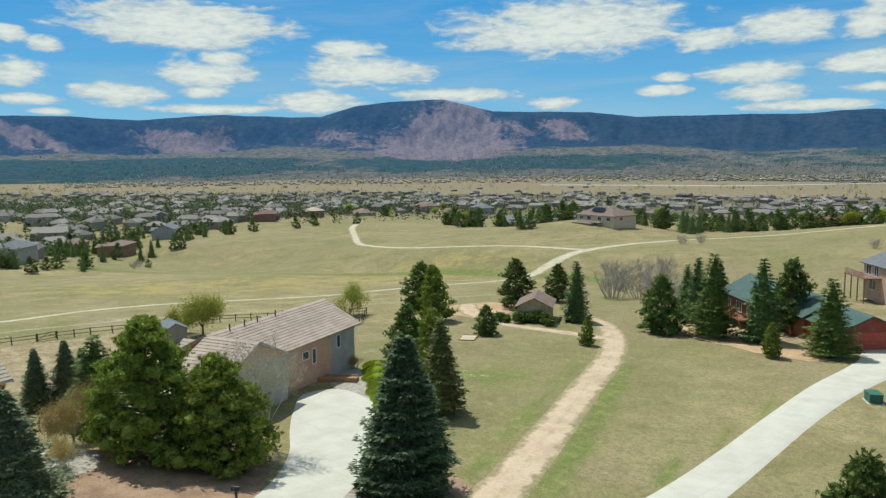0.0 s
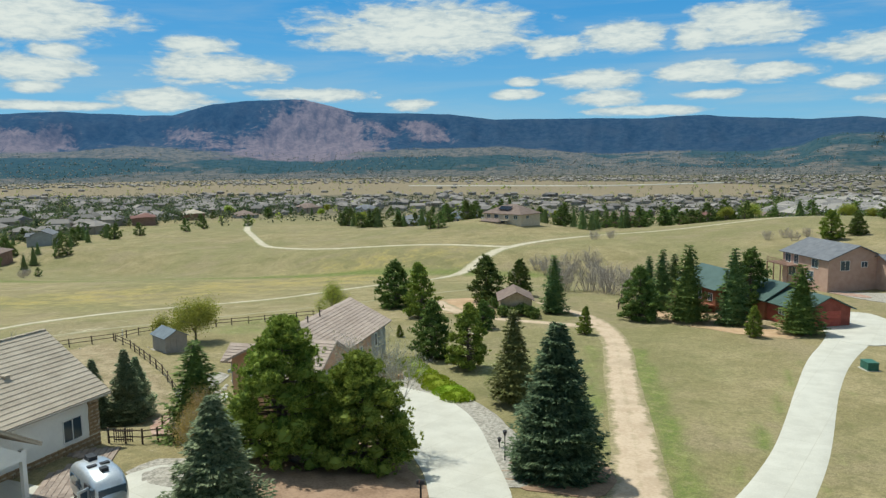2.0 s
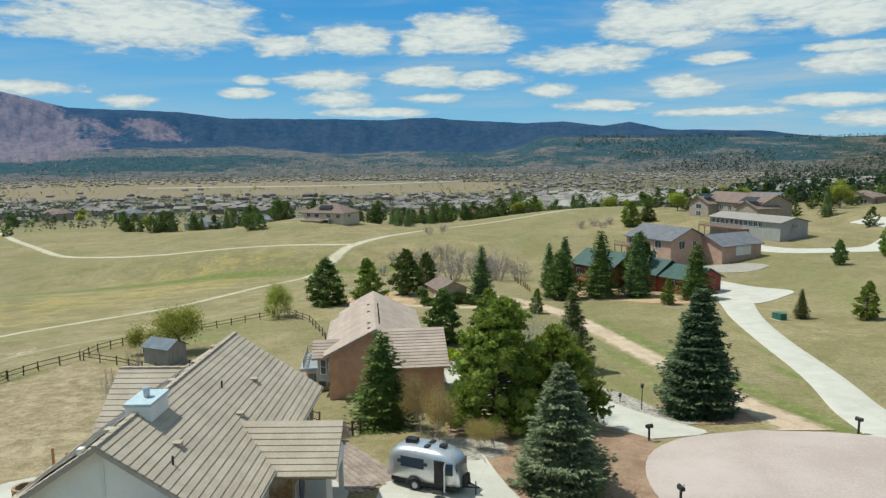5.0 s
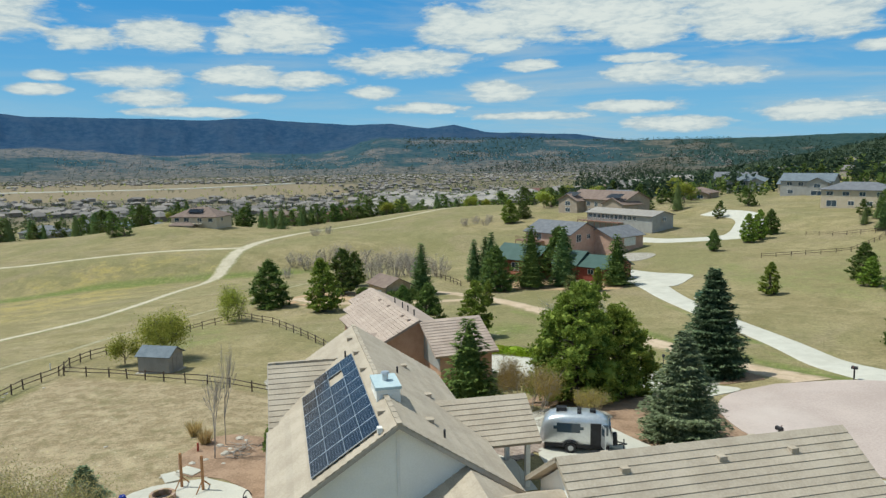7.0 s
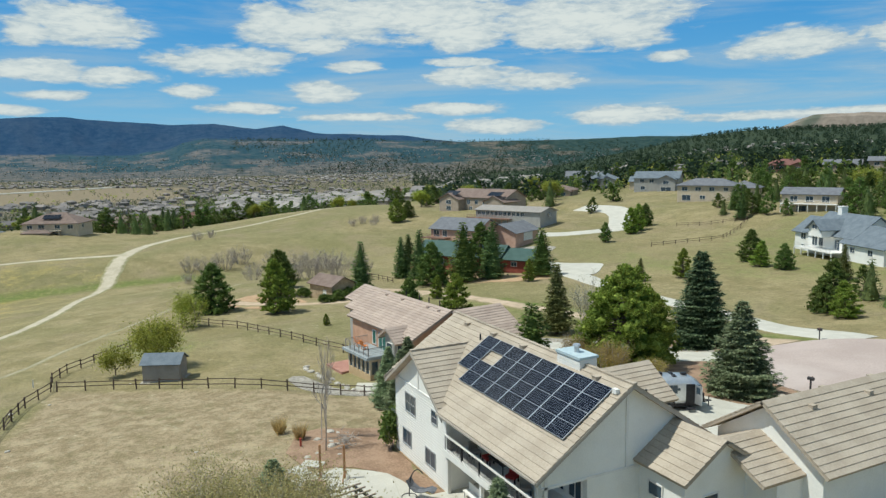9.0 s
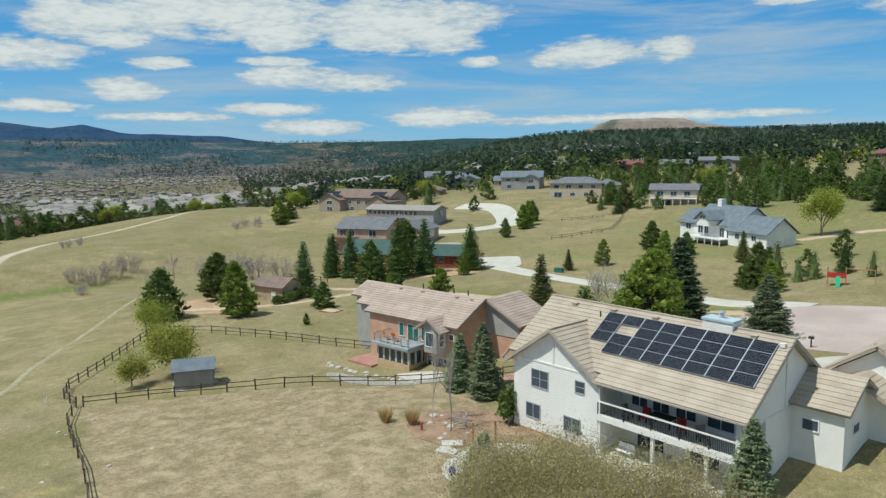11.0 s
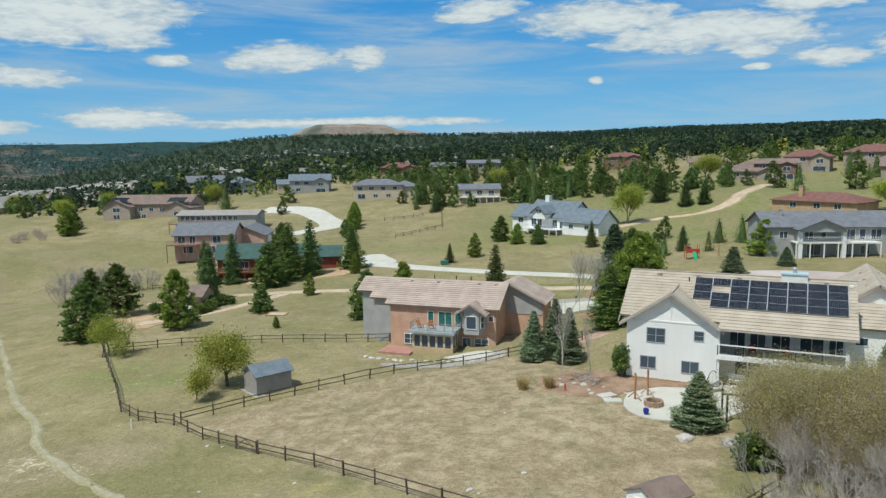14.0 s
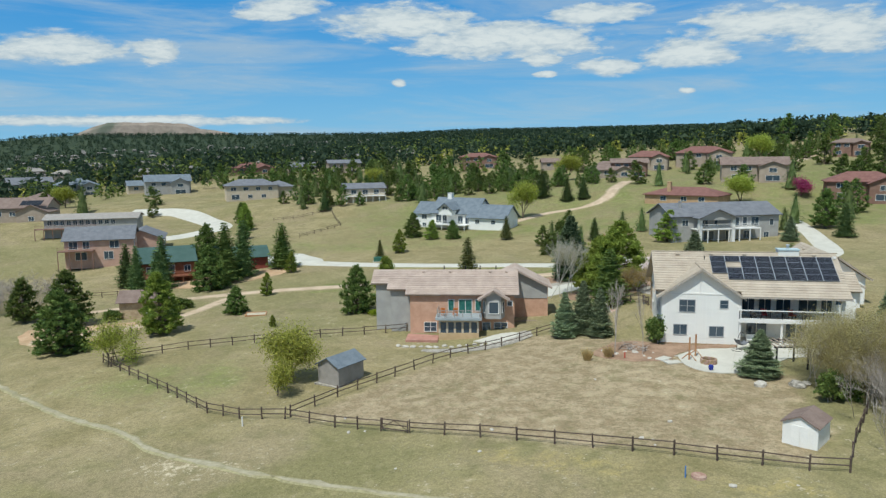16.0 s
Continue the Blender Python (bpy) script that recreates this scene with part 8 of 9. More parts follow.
for k in range(16):
    a = k * math.tau / 16
    tube(bm, (-0.5 + 0.5 * math.cos(a), 0.5 * math.sin(a), 0.03), (-0.5 + 0.5 * math.cos(a + math.tau / 16), 0.5 * math.sin(a + math.tau / 16), 0.03), 0.03, 0.03, 5)
part("base", bm, DARK, t)
bm = bmesh.new()
sling = [(-0.75, 1.15), (-0.5, 0.72), (-0.1, 0.48), (0.35, 0.5), (0.8, 0.72), (1.15, 0.62)]
rows = [[bm.verts.new((u + 0.2, v, w + 0.1 * (abs(v) > 0.3) + lift_)) for v in (-0.38, 0, 0.38) for lift_ in (0.0, 0.06)] for u, w in sling]
for a, b in zip(rows, rows[1:]):
    for k, n in ((0, 2), (2, 4), (3, 1), (5, 3), (1, 0), (4, 5)):
        bm.faces.new((a[k], a[n], b[n], b[k]))
bmesh.ops.recalc_face_normals(bm, faces=bm.faces)
part("sling", bm, SLATE, t)
patch("patio", [(-4.6, -10), (-4.2, -13.6), (-2.5, -15.6), (0.3, -15.8), (4, -13.6), (6.5, -10), (13, -7), (13, -2.2), (2.8, -2.2), (2.4, -6), (-2, -7.2)], CONCRETE, "pale concrete patio curving behind the house", "patio", 0.07)
patch("stone_bed", [(-6, -5), (-9, -4), (-12, -6), (-13.5, -10), (-9.5, -12.5), (-5.2, -11.5), (-4.4, -9), (2.4, -5.6), (2.6, -5)], MULCH, "brown bark and gravel bed beside the house", "planting bed", 0.04, ragged=0.15)
ribbon("red_gravel_strip", [(-18, 1.4, 1.6), (-14.4, 4.6, 2.4), (-11, 8, 2.2)], 2, RED_GRAVEL, "strip of red gravel along the rail fence", "gravel", 0.05, 0.12)
patch("neighbour_patio", [(-28.4, 0.0), (-25.6, -1.1), (-23, 0.4), (-22.6, 2.0), (-25, 2.2)], CONCRETE, "pale concrete terrace beside the brick house", "patio", 0.12)
patch("neighbour_bed", [(-21, 0.8), (-23, -2.4), (-28, -6), (-33, -6.4), (-34, -4.4), (-27, -2), (-22, 3)], GRAVEL, "terraced grey gravel bed behind the brick house", "planting bed", 0.05, ragged=0.1)
patch("mulch_under_pines", [(-80, 2), (-84, -2), (-92, -3), (-98, 4), (-94, 10), (-87, 9.6), (-80, 9)], ORANGE_DIRT, "bare orange dirt under the meadow pines", "bare earth", 0.05, ragged=0.2)
patch("pink_terrace", [(-124, 66), (-113, 72), (-108, 79), (-113, 86), (-119, 84), (-121, 76)], GRAVEL, "pale stone terrace beside the pink house", "patio", 0.08, ragged=0.1)
patch("red_bed", [(-121, 67.5), (-116, 70.5), (-115, 73.5), (-119, 72)], RED_GRAVEL, "red gravel bed in the stone terrace", "planting bed", 0.14, ragged=0.1)
patch("spruce_bed", [(-77, 51), (-80, 45), (-86, 39), (-95, 38), (-100, 42), (-97, 47), (-88, 52), (-80, 60), (-75, 57)], ORANGE_DIRT, "brown needle mulch under the spruces", "planting bed", 0.05, ragged=0.2)
patch("spruce_bed", [(-12.6, 37), (-15, 33.6), (-20, 35), (-21, 40), (-17, 42), (-12.6, 41)], MULCH, "reddish mulch ring under the big spruce", "planting bed", 0.06, ragged=0.1)
t = thing("fire_pit", "round brown stone fire pit on the patio", "fire pit", pose(-1.8, -12.6, gz(-1.8, -12.6) + 0.07))
for row in range(2):
    for i in range(12):
        a = (i + row * 0.5) * math.tau / 12
        bm = boxes((-0.2, 0.2, -0.1, 0.1, row * 0.24, row * 0.24 + 0.23))
        s = part("stone", bm, STONE if i % 2 else RED_GRAVEL, t)
        s.matrix_basis = pose(0.72 * math.cos(a), 0.72 * math.sin(a), 0, 0, 0, math.degrees(a) + 90)
part("ash", boxes((-0.5, 0.5, -0.5, 0.5, 0.05, 0.12)), DARK, t)
t = thing("swing_frame", "orange-stained timber posts of a bench swing on the patio", "swing frame", pose(-3.6, -11.6, gz(-3.6, -11.6), 0, 0, 60))
for x in (0, 1.7):
    part("post", boxes((x - 0.07, x + 0.07, -0.07, 0.07, -0.2, 2.5)), RAW_WOOD, t)
    bm = bmesh.new()
    tube(bm, (x, 0, 0.8), (x, 0.8, 0.05), 0.05, 0.05, 4)
    tube(bm, (x, 0, 0.8), (x, -0.8, 0.05), 0.05, 0.05, 4)
    part("brace", bm, RAW_WOOD, t)
t = thing("plant_pot", "glazed dark blue plant pot on the patio edge", "pot", pose(-2.0, -15.1, gz(-2, -15.1) + 0.06))
bm = bmesh.new()
tube(bm, (0, 0, 0), (0, 0, 0.35), 0.16, 0.27, 12)
tube(bm, (0, 0, 0.35), (0, 0, 0.55), 0.27, 0.2, 12)
part("pot", bm, material("cobalt_glaze", (0.02, 0.03, 0.22), (0.03, 0.05, 0.3), 0.2), t)


def rock(name, label, x, y, s, mat, seed, group=""):
    rng = random.Random(seed)
    bm = bmesh.new()
    bmesh.ops.create_icosphere(bm, subdivisions=2, radius=1)
    for v in bm.verts:
        n = noise.noise(v.co * 1.6 + Vector((seed * 3.1, 0, 0)))
        v.co *= 1 + 0.3 * n
        v.co = Vector((v.co.x * s, v.co.y * s * rng.uniform(0.7, 0.72), v.co.z * s * 0.45))
    ob = part(name, bm, mat)
    ob.matrix_basis = pose(x, y, gz(x, y) + s * 0.15, 0, 0, rng.uniform(0, 360))
    return tagged(ob, label, "rock", group)


PALE_ROCK = material("pale_rock", (0.42, 0.38, 0.32), (0.56, 0.52, 0.46), 0.95, 1.5, 8.0, 0.5)
rock("boulder", "large pale boulder in the yard", 1.7, -19.4, 0.75, PALE_ROCK, 1)
rock("boulder", "pile of grey rocks by the oak bushes", 5.0, -19.2, 0.9, GRAVEL, 2)
rock("boulder", "small grey rock by the oak bushes", 5.9, -18.6, 0.6, GRAVEL, 3)
random.seed(8)
for i in range(13):
    a = i / 12
    x, y = -5.0 - 7.5 * a + random.gauss(0, 0.7), -13.2 + 6.0 * a + random.gauss(0, 1.2)
    rock("edging_stone", "pale flat stone along the yard bed", x, y, random.uniform(0.15, 0.42), PALE_ROCK, i + 10, "edging stones")
for i in range(16):
    rock("edging_stone", "pale flat stone behind the brick patio", -37.5 + i * 0.95, -3.4 + 0.18 * i + random.gauss(0, 0.3), random.uniform(0.3, 0.5), PALE_ROCK, i + 50, "patio edge stones")
for i in range(14):
    rock("field_stone", "small pale stone lying in the dry grass", random.uniform(-40, 0), random.uniform(-42, -18), random.uniform(0.12, 0.3), PALE_ROCK, i + 80, "loose stones")
for x, y, rot in ((-5.4, -12.6, 20), (-6.2, -11.4, 50)):
    t = thing("stepping_slab", "pale stone slab lying beside the patio", "paving slab", pose(x, y, gz(x, y) + 0.03, 0, 0, rot), "stepping slabs")
    part("slab", boxes((-0.8, 0.8, -0.5, 0.5, -0.1, 0.08)), CONCRETE, t)
t = thing("pergola", "dark timber pergola with a pale canopy beside the patio spruce", "pergola", pose(5.6, -12.6, gz(5.6, -12.6), 0, 0, 12))
for x in (-1.6, 1.6):
    for y in (-1.4, 1.4):
        part("post", boxes((x - 0.07, x + 0.07, y - 0.07, y + 0.07, -0.2, 2.3)), DARK, t)
for y in (-1.4, 1.4):
    part("beam", boxes((-1.9, 1.9, y - 0.06, y + 0.06, 2.3, 2.45)), DARK, t)
for i in range(7):
    part("slat", boxes((-1.8 + i * 0.58, -1.7 + i * 0.58, -1.8, 1.8, 2.45, 2.53)), TAUPE, t)
t = thing("bench", "white garden bench under the deck", "bench", pose(4.4, -4.0, gz(4.4, -4) + 0.07))
part("seat", boxes((-0.7, 0.7, -0.25, 0.25, 0.4, 0.46)), TRIM, t)
part("backrest", boxes((-0.7, 0.7, 0.22, 0.28, 0.46, 0.95)), TRIM, t)
for x in (-0.62, 0.55):
    for y in (-0.22, 0.2):
        part("leg", boxes((x, x + 0.07, y, y + 0.07, 0, 0.4)), TRIM, t)
t = thing("patio_table", "dark dining table on the covered deck", "table", pose(7.0, -3.3, 0.5))
part("tabletop", boxes((-0.9, 0.9, -0.45, 0.45, 0.7, 0.75)), DARK, t)
for x in (-0.8, 0.74):
    for y in (-0.38, 0.32):
        part("leg", boxes((x, x + 0.06, y, y + 0.06, 0, 0.7)), DARK, t)
red_cloth = material("red_cushion", (0.30, 0.03, 0.03), (0.40, 0.05, 0.05), 0.9)
for i, (x, y, mat) in enumerate(((5.6, -3.4, red_cloth), (8.6, -3.5, red_cloth), (10.2, -3.6, SHED_WALL), (4.4, -3.7, SHED_WALL))):
    t = thing("deck_armchair", "cushioned armchair on the covered deck", "chair", pose(x, y, 0.5, 0, 0, 30 * i), "deck armchairs")
    part("seat", boxes((-0.32, 0.32, -0.3, 0.3, 0.3, 0.46)), mat, t)
    part("backrest", boxes((-0.32, 0.32, 0.22, 0.34, 0.46, 0.95)), mat, t)
    for sx in (-0.32, 0.24):
        for sy in (-0.28, 0.2):
            part("leg", boxes((sx, sx + 0.08, sy, sy + 0.08, 0, 0.3)), DARK, t)
t = thing("satellite_dish", "small white satellite dish at the house corner", "satellite dish", pose(-6.15, -4.6, 0.1, 0, 0, 200))
bm = bmesh.new()
bmesh.ops.create_cone(bm, segments=18, radius1=0.34, radius2=0.1, depth=0.1, cap_ends=True)
part("dish", bm, TRIM, t).matrix_basis = pose(0, 0.3, 0.3, 60)
bm = bmesh.new()
tube(bm, (0.25, 0, 0), (0, 0.25, 0.25), 0.03, 0.03, 6)
part("arm", bm, SILVER, t)
# play set
t = thing("play_set", "red and green children's play set with a slide on the lawn", "play set", pose(-8.5, 68, gz(-8.5, 68), 0, 0, 20))
for x in (-1.2, 1.2):
    for y in (-0.8, 0.8):
        part("post", boxes((x - 0.07, x + 0.07, y - 0.07, y + 0.07, 0, 2.6)), RAW_WOOD, t)
part("platform", boxes((-1.25, 1.25, -0.85, 0.85, 1.2, 1.3)), RAW_WOOD, t)
part("panel", boxes((-1.25, 1.25, -0.9, -0.85, 1.3, 2.0)), material("red_plastic", (0.45, 0.03, 0.03), (0.55, 0.05, 0.04), 0.5), t)
bm = boxes((-0.3, 0.3, -0.04, 0.04, 0, 2.6))
part("slide", bm, material("green_plastic", (0.02, 0.28, 0.12), (0.03, 0.36, 0.16), 0.4), t).matrix_basis = pose(0.2, -2.6, 0.1, -52)
bm = bmesh.new()
tube(bm, (1.2, 0, 2.5), (5.0, 0, 2.5), 0.06, 0.06, 6)
tube(bm, (5.0, -0.8, 0), (5.0, 0, 2.5), 0.06, 0.06, 6)
tube(bm, (5.0, 0.8, 0), (5.0, 0, 2.5), 0.06, 0.06, 6)
part("swing_beam", bm, RAW_WOOD, t)
# planter and junipers by the brick house drive
t = thing("planter", "long timber planter edging the brick house entrance", "planter", pose(-36.6, 12.6, gz(-36.6, 12.6), 0, 0, -62))
part("side", boxes((-3.6, 3.6, -0.7, -0.6, -0.2, 0.5), (-3.6, 3.6, 0.6, 0.7, -0.2, 0.5)), RAW_WOOD, t)
part("soil", boxes((-3.6, 3.6, -0.6, 0.6, -0.2, 0.36)), MULCH, t)


def juniper(x, y, r, seed):
    rng = np.random.default_rng(seed)
    n = 1700
    a, q = rng.uniform(0, 6.283, n), np.sqrt(rng.uniform(0, 1, n)) * r
    z = 0.5 * (1 - (q / r) ** 2) ** 0.5 + rng.normal(0, 0.04, n)
    base = np.stack([q * np.cos(a), q * np.sin(a), z], 1)
    way = np.stack([np.cos(a), np.sin(a), rng.normal(0.35, 0.3, n)], 1) + rng.normal(0, 0.4, (n, 3))
    me = leaf_mesh("foliage", base, way, rng.uniform(0.12, 0.3, n), rng.uniform(0.07, 0.15, n), JUNIPER, extra=lump(rng, (0, 0, 0.12), r * 0.95, 0.36))
    t = thing("juniper", "low bright yellow-green spreading juniper on gravel", "shrub", pose(x, y, gz(x, y) + 0.05), "spreading junipers")
    shared("foliage", me, t, Matrix())


for i, (x, y, r) in enumerate(((-44.6, 13.6, 1.7), (-42.6, 15.2, 1.8), (-40.2, 17.2, 1.9), (-38.2, 19.4, 1.8), (-36.2, 21, 1.9), (-34.6, 22.8, 1.8), (-33.0, 24.2, 1.7))):
    juniper(x, y, r, i)
plant("willow_bush", "forsythia", "yellow flowering forsythia by the brick house wall", "bush", -42.4, 11.8, 1.8, 4.2, 1.1)

# ---- trees of the neighbourhood ----
random.seed(21)
for x, y, h, k in [
    (-255, 98, 8, 0), (-240, 120, 7, 0), (-200, 133, 7, 0), (-187, 137, 10, 1), (-208, 118, 8, 0), (-243, 111, 10, 0), (-158, 134, 5, 0), (-172, 150, 8, 0), (-215, 160, 8, 0), (-232, 178, 7, 1),
    (-268, 128, 8, 0), (-280, 160, 9, 0), (-278, -48, 8, 0), (-282, -56, 9, 0), (-270, -60, 8, 0), (-238, -60, 6, 0), (-236, -64, 5.5, 0), (-268, -10, 9, 1), (-276, -4, 9, 1), (-284, 4, 9, 1), (-292, 12, 9, 0),
    (-262, 0, 7, 1), (-300, 20, 8, 0), (-320, 34, 8, 0), (-345, 45, 9, 0), (-372, 60, 9, 0), (-395, 92, 9, 0), (-415, 110, 9, 1), (-436, 130, 9, 0), (-350, 10, 9, 0), (-330, -20, 9, 1), (-310, -40, 8, 0),
    (-300, -90, 9, 0), (-318, -84, 9, 0), (-340, -140, 9, 0), (-350, -170, 9, 0), (-300, -200, 8, 0), (-280, -215, 8, 0), (-255, -205, 7, 0), (-235, -215, 7, 0), (-215, -210, 7, 0), (-200, -205, 7, 1), (-185, -200, 6, 1), (-170, -190, 6, 0),
    (-140, -190, 6, 0), (-128, -180, 6, 1), (-118, -172, 6, 1), (-112, -165, 6, 0), (-120, -185, 7, 0), (-105, -160, 6, 1), (-96, -158, 5, 0), (-135, -160, 3, 0),
    (-126, 200, 8, 0), (-112, 190, 8, 1), (-104, 176, 8, 0), (-84, 170, 9, 0), (-76, 168, 9, 1), (-70, 178, 10, 0), (-62, 176, 9, 0), (-54, 182, 10, 0), (-46, 188, 9, 0), (-38, 176, 9, 1), (-30, 170, 9, 0), (-60, 150, 9, 0),
    (-66, 146, 8, 1), (-72, 152, 8, 0), (-22, 178, 8, 0), (-12, 170, 8, 0), (2, 160, 8, 0), (10, 150, 8, 1), (22, 150, 9, 0), (30, 142, 9, 0), (44, 140, 9, 1), (52, 118, 8, 0), (58, 108, 9, 0), (48, 104, 9, 1), (70, 150, 10, 0), (80, 170, 10, 0),
    (90, 190, 10, 0), (60, 190, 10, 0), (76, 214, 10, 0), (104, 214, 10, 0), (110, 244, 11, 0), (88, 250, 11, 0), (64, 244, 10, 0), (44, 250, 10, 0), (24, 256, 10, 0), (0, 240, 10, 0), (-14, 230, 10, 0), (-36, 228, 10, 0), (-50, 240, 10, 0),
    (-74, 232, 10, 0), (-90, 226, 10, 1), (-106, 234, 9, 0), (-120, 240, 9, 0), (-150, 236, 9, 0), (-168, 230, 8, 0), (-186, 236, 8, 0), (-204, 240, 8, 1), (-172, 210, 8, 0), (-150, 206, 8, 1), (-222, 224, 8, 0), (-238, 236, 8, 0), (-256, 228, 8, 0),
    (120, 270, 12, 0), (136, 290, 12, 0), (100, 290, 12, 0), (84, 300, 12, 0), (150, 320, 12, 0), (-10, 76, 4.5, 1), (-6, 80, 4.2, 1), (-14, 75, 4.6, 0), (-3, 83, 5, 1), (-17, 78, 5, 1), (-22, 80, 5.5, 1), (-26, 82, 5.5, 0), (0, 86, 5.4, 1), (36, 96, 8, 1), (34, 86, 6, 1), (44, 92, 8, 1), (-19, 96, 5, 0),
]:
    x, y, key = x + random.gauss(0, 2.0), y + random.gauss(0, 2.0), ("pine_far", "spruce_far")[k]
    plant(key, ("pine_tree", "spruce_tree")[k], ("rounded green pine near distant houses", "pointed dark spruce near distant houses")[k], ("pine", "spruce")[k], x, y, h * random.uniform(0.85, 1.15), (7, 8)[k], random.uniform(0.85, 1.15), "neighbourhood trees")
rng = random.Random(77)
for i in range(560):
    a, d = radians(rng.uniform(-30, 62)), rng.uniform(165, 285)
    x, y = -math.sin(a) * d, math.cos(a) * d
    if y < 140 or any(math.hypot(x - hx, y - hy) < 15 for hx, hy in HOMES) or math.sin(x * 0.045) + math.sin(y * 0.05 + x * 0.02) < -0.15 or math.hypot(x + 139, y - 169) < 16 or math.hypot(x + 91, y - 158) < 14 or (abs(x - 10) < 14 and y < 215):
        continue
    k = rng.random() < 0.4
    plant(("pine_far", "spruce_far")[k], ("pine_tree", "spruce_tree")[k], ("rounded green pine on the northern slope", "pointed dark spruce on the northern slope")[k], ("pine", "spruce")[k], x, y, rng.uniform(4.5, 8.5), (7, 8)[k], rng.uniform(0.85, 1.1), "trees of the northern slope")
for x, y, h in ((-236, 104, 7), (-250, 135, 8), (-205, 150, 8), (30, 128, 8), (-20, 200, 10), (60, 236, 11), (-330, 60, 9), (-96, 190, 9), (-280, 190, 9)):
    plant("lime_tree", "poplar_tree", "bright lime-green poplar near distant houses", "poplar", x, y, h, 10, 1.3, "far leafy trees")


rng = random.Random(79)
for hx, hy in ((-160, -249), (-154, -206), (-191, -224), (-103, -186), (-130, -230), (-215, -250)):
    for i in range(11):
        a, d = rng.uniform(0, math.tau), rng.uniform(12, 30)
        x, y, k = hx + d * math.cos(a), hy + d * math.sin(a), rng.choice((0, 0, 1))
        if any(math.hypot(x - px, y - py) < 12 for px, py in HOMES):
            continue
        plant(("pine_far", "spruce_far")[k], ("pine_tree", "spruce_tree")[k], ("rounded green pine beside southern houses", "pointed spruce beside southern houses")[k], ("pine", "spruce")[k], x, y, rng.uniform(4, 7.5), (7, 8)[k], rng.uniform(1.0, 1.3), "trees by the southern houses")
rng = random.Random(78)
for i in range(70):
    a, d = radians(rng.uniform(100, 262)), rng.uniform(290, 400)
    x, y = -140 + d * math.cos(a), -90 + d * math.sin(a)
    if x > -240 or any(math.hypot(x - hx, y - hy) < 14 for hx, hy in HOMES):
        continue
    k = rng.choice((0, 0, 1, 2))
    plant(("pine_far", "spruce_far", "lime_tree")[k], ("pine_tree", "spruce_tree", "poplar_tree")[k], ("rounded green pine at the edge of town", "pointed spruce at the edge of town", "lime-green poplar at the edge of town")[k], ("pine", "spruce", "poplar")[k], x, y, rng.uniform(5, 9), (7, 8, 10)[k], rng.uniform(1.0, 1.35), "trees at the edge of town")


rng = random.Random(91)
EDGE = smooth_line([(-318, -150), (-302, -110), (-290, -78), (-284, -48), (-288, -14), (-300, 22), (-318, 60), (-334, 100), (-345, 150)], 3.2)
for ex, ey in EDGE:
    x, y, k = ex + rng.gauss(-4, 8), ey + rng.gauss(0, 3), rng.choice((0, 0, 0, 0, 1, 1, 2))
    if rng.random() < 0.3 or math.hypot(x + 254, y + 34) < 16 or any(math.hypot(x - hx, y - hy) < 11 for hx, hy in HOMES):
        continue
    plant(("pine_far", "spruce_far", "lime_tree")[k], ("pine_tree", "spruce_tree", "poplar_tree")[k], ("rounded green pine along the meadow's far edge", "pointed spruce along the meadow's far edge", "lime-green poplar along the meadow's far edge")[k], ("pine", "spruce", "poplar")[k], x, y, rng.uniform(6, 11), (7, 8, 10)[k], rng.uniform(1.0, 1.4), "trees along the meadow edge")


def scatter(count, seed, yaw0, yaw1, d0, d1, power=1.0):
    rng = np.random.default_rng(seed)
    a = np.radians(rng.uniform(yaw0, yaw1, count))
    d = d0 + (d1 - d0) * rng.uniform(0, 1, count) ** power
    return -np.sin(a) * d, np.cos(a) * d, rng


def field(x, y):
    """1 in the open straw-coloured fields beyond the nearer town."""
    d = np.hypot(x, y)
    return sstep(78, 92, np.degrees(np.arctan2(-x, y))) * sstep(880, 1150, d + 0.25 * y) * (1 - sstep(1500, 2000, d + 0.5 * y))


def far_trees(name, label, x, y, rng, h0, h1, mat, round_=0.5, leaves=30, height=ground):
    """Far woods: each tree a cone or dome of short blades, too many to count."""
    n = len(x)
    z = height(x, y)
    h = rng.uniform(h0, h1, n)
    r = h * rng.uniform(0.26, 0.42, n)
    dome = rng.uniform(0, 1, n) < round_
    f = rng.uniform(0.02, 1, (n, leaves)) ** 1.15
    prof = np.where(dome[:, None], np.sqrt(np.clip(1 - (2 * f * 0.93 - 0.75) ** 2 * 0.8, 0.02, 1)), (1 - f) ** 0.85 + 0.05)
    a = rng.uniform(0, 6.283, (n, leaves))
    q = prof * r[:, None] * rng.uniform(0.45, 1.0, (n, leaves))
    base = np.stack([x[:, None] + q * np.cos(a), y[:, None] + q * np.sin(a), z[:, None] + f * h[:, None] * 0.9], 2).reshape(-1, 3)
    way = np.stack([np.cos(a), np.sin(a), rng.normal(0.15, 0.5, (n, leaves))], 2).reshape(-1, 3)
    size = np.repeat(h, leaves) * rng.uniform(0.16, 0.30, n * leaves)
    me = leaf_mesh(name, base, way, size, size * 0.9, mat)
    ob = new(name, me)
    return tagged(ob, label, "trees", kind="stuff")


x, y, rng = scatter(11000, 5, 58, 160, 330, 2440, 0.85)
keep = ~((np.hypot(x + 140, y + 90) < 250) & (y > -210)) & (x < -300)
keep &= (field(x, y) < 0.5) | (rng.uniform(0, 1, len(x)) < 0.12)
keep &= ((np.sin(x * 0.013) + np.sin(y * 0.017 + 1) + np.sin((x + y) * 0.006)) > -0.75)
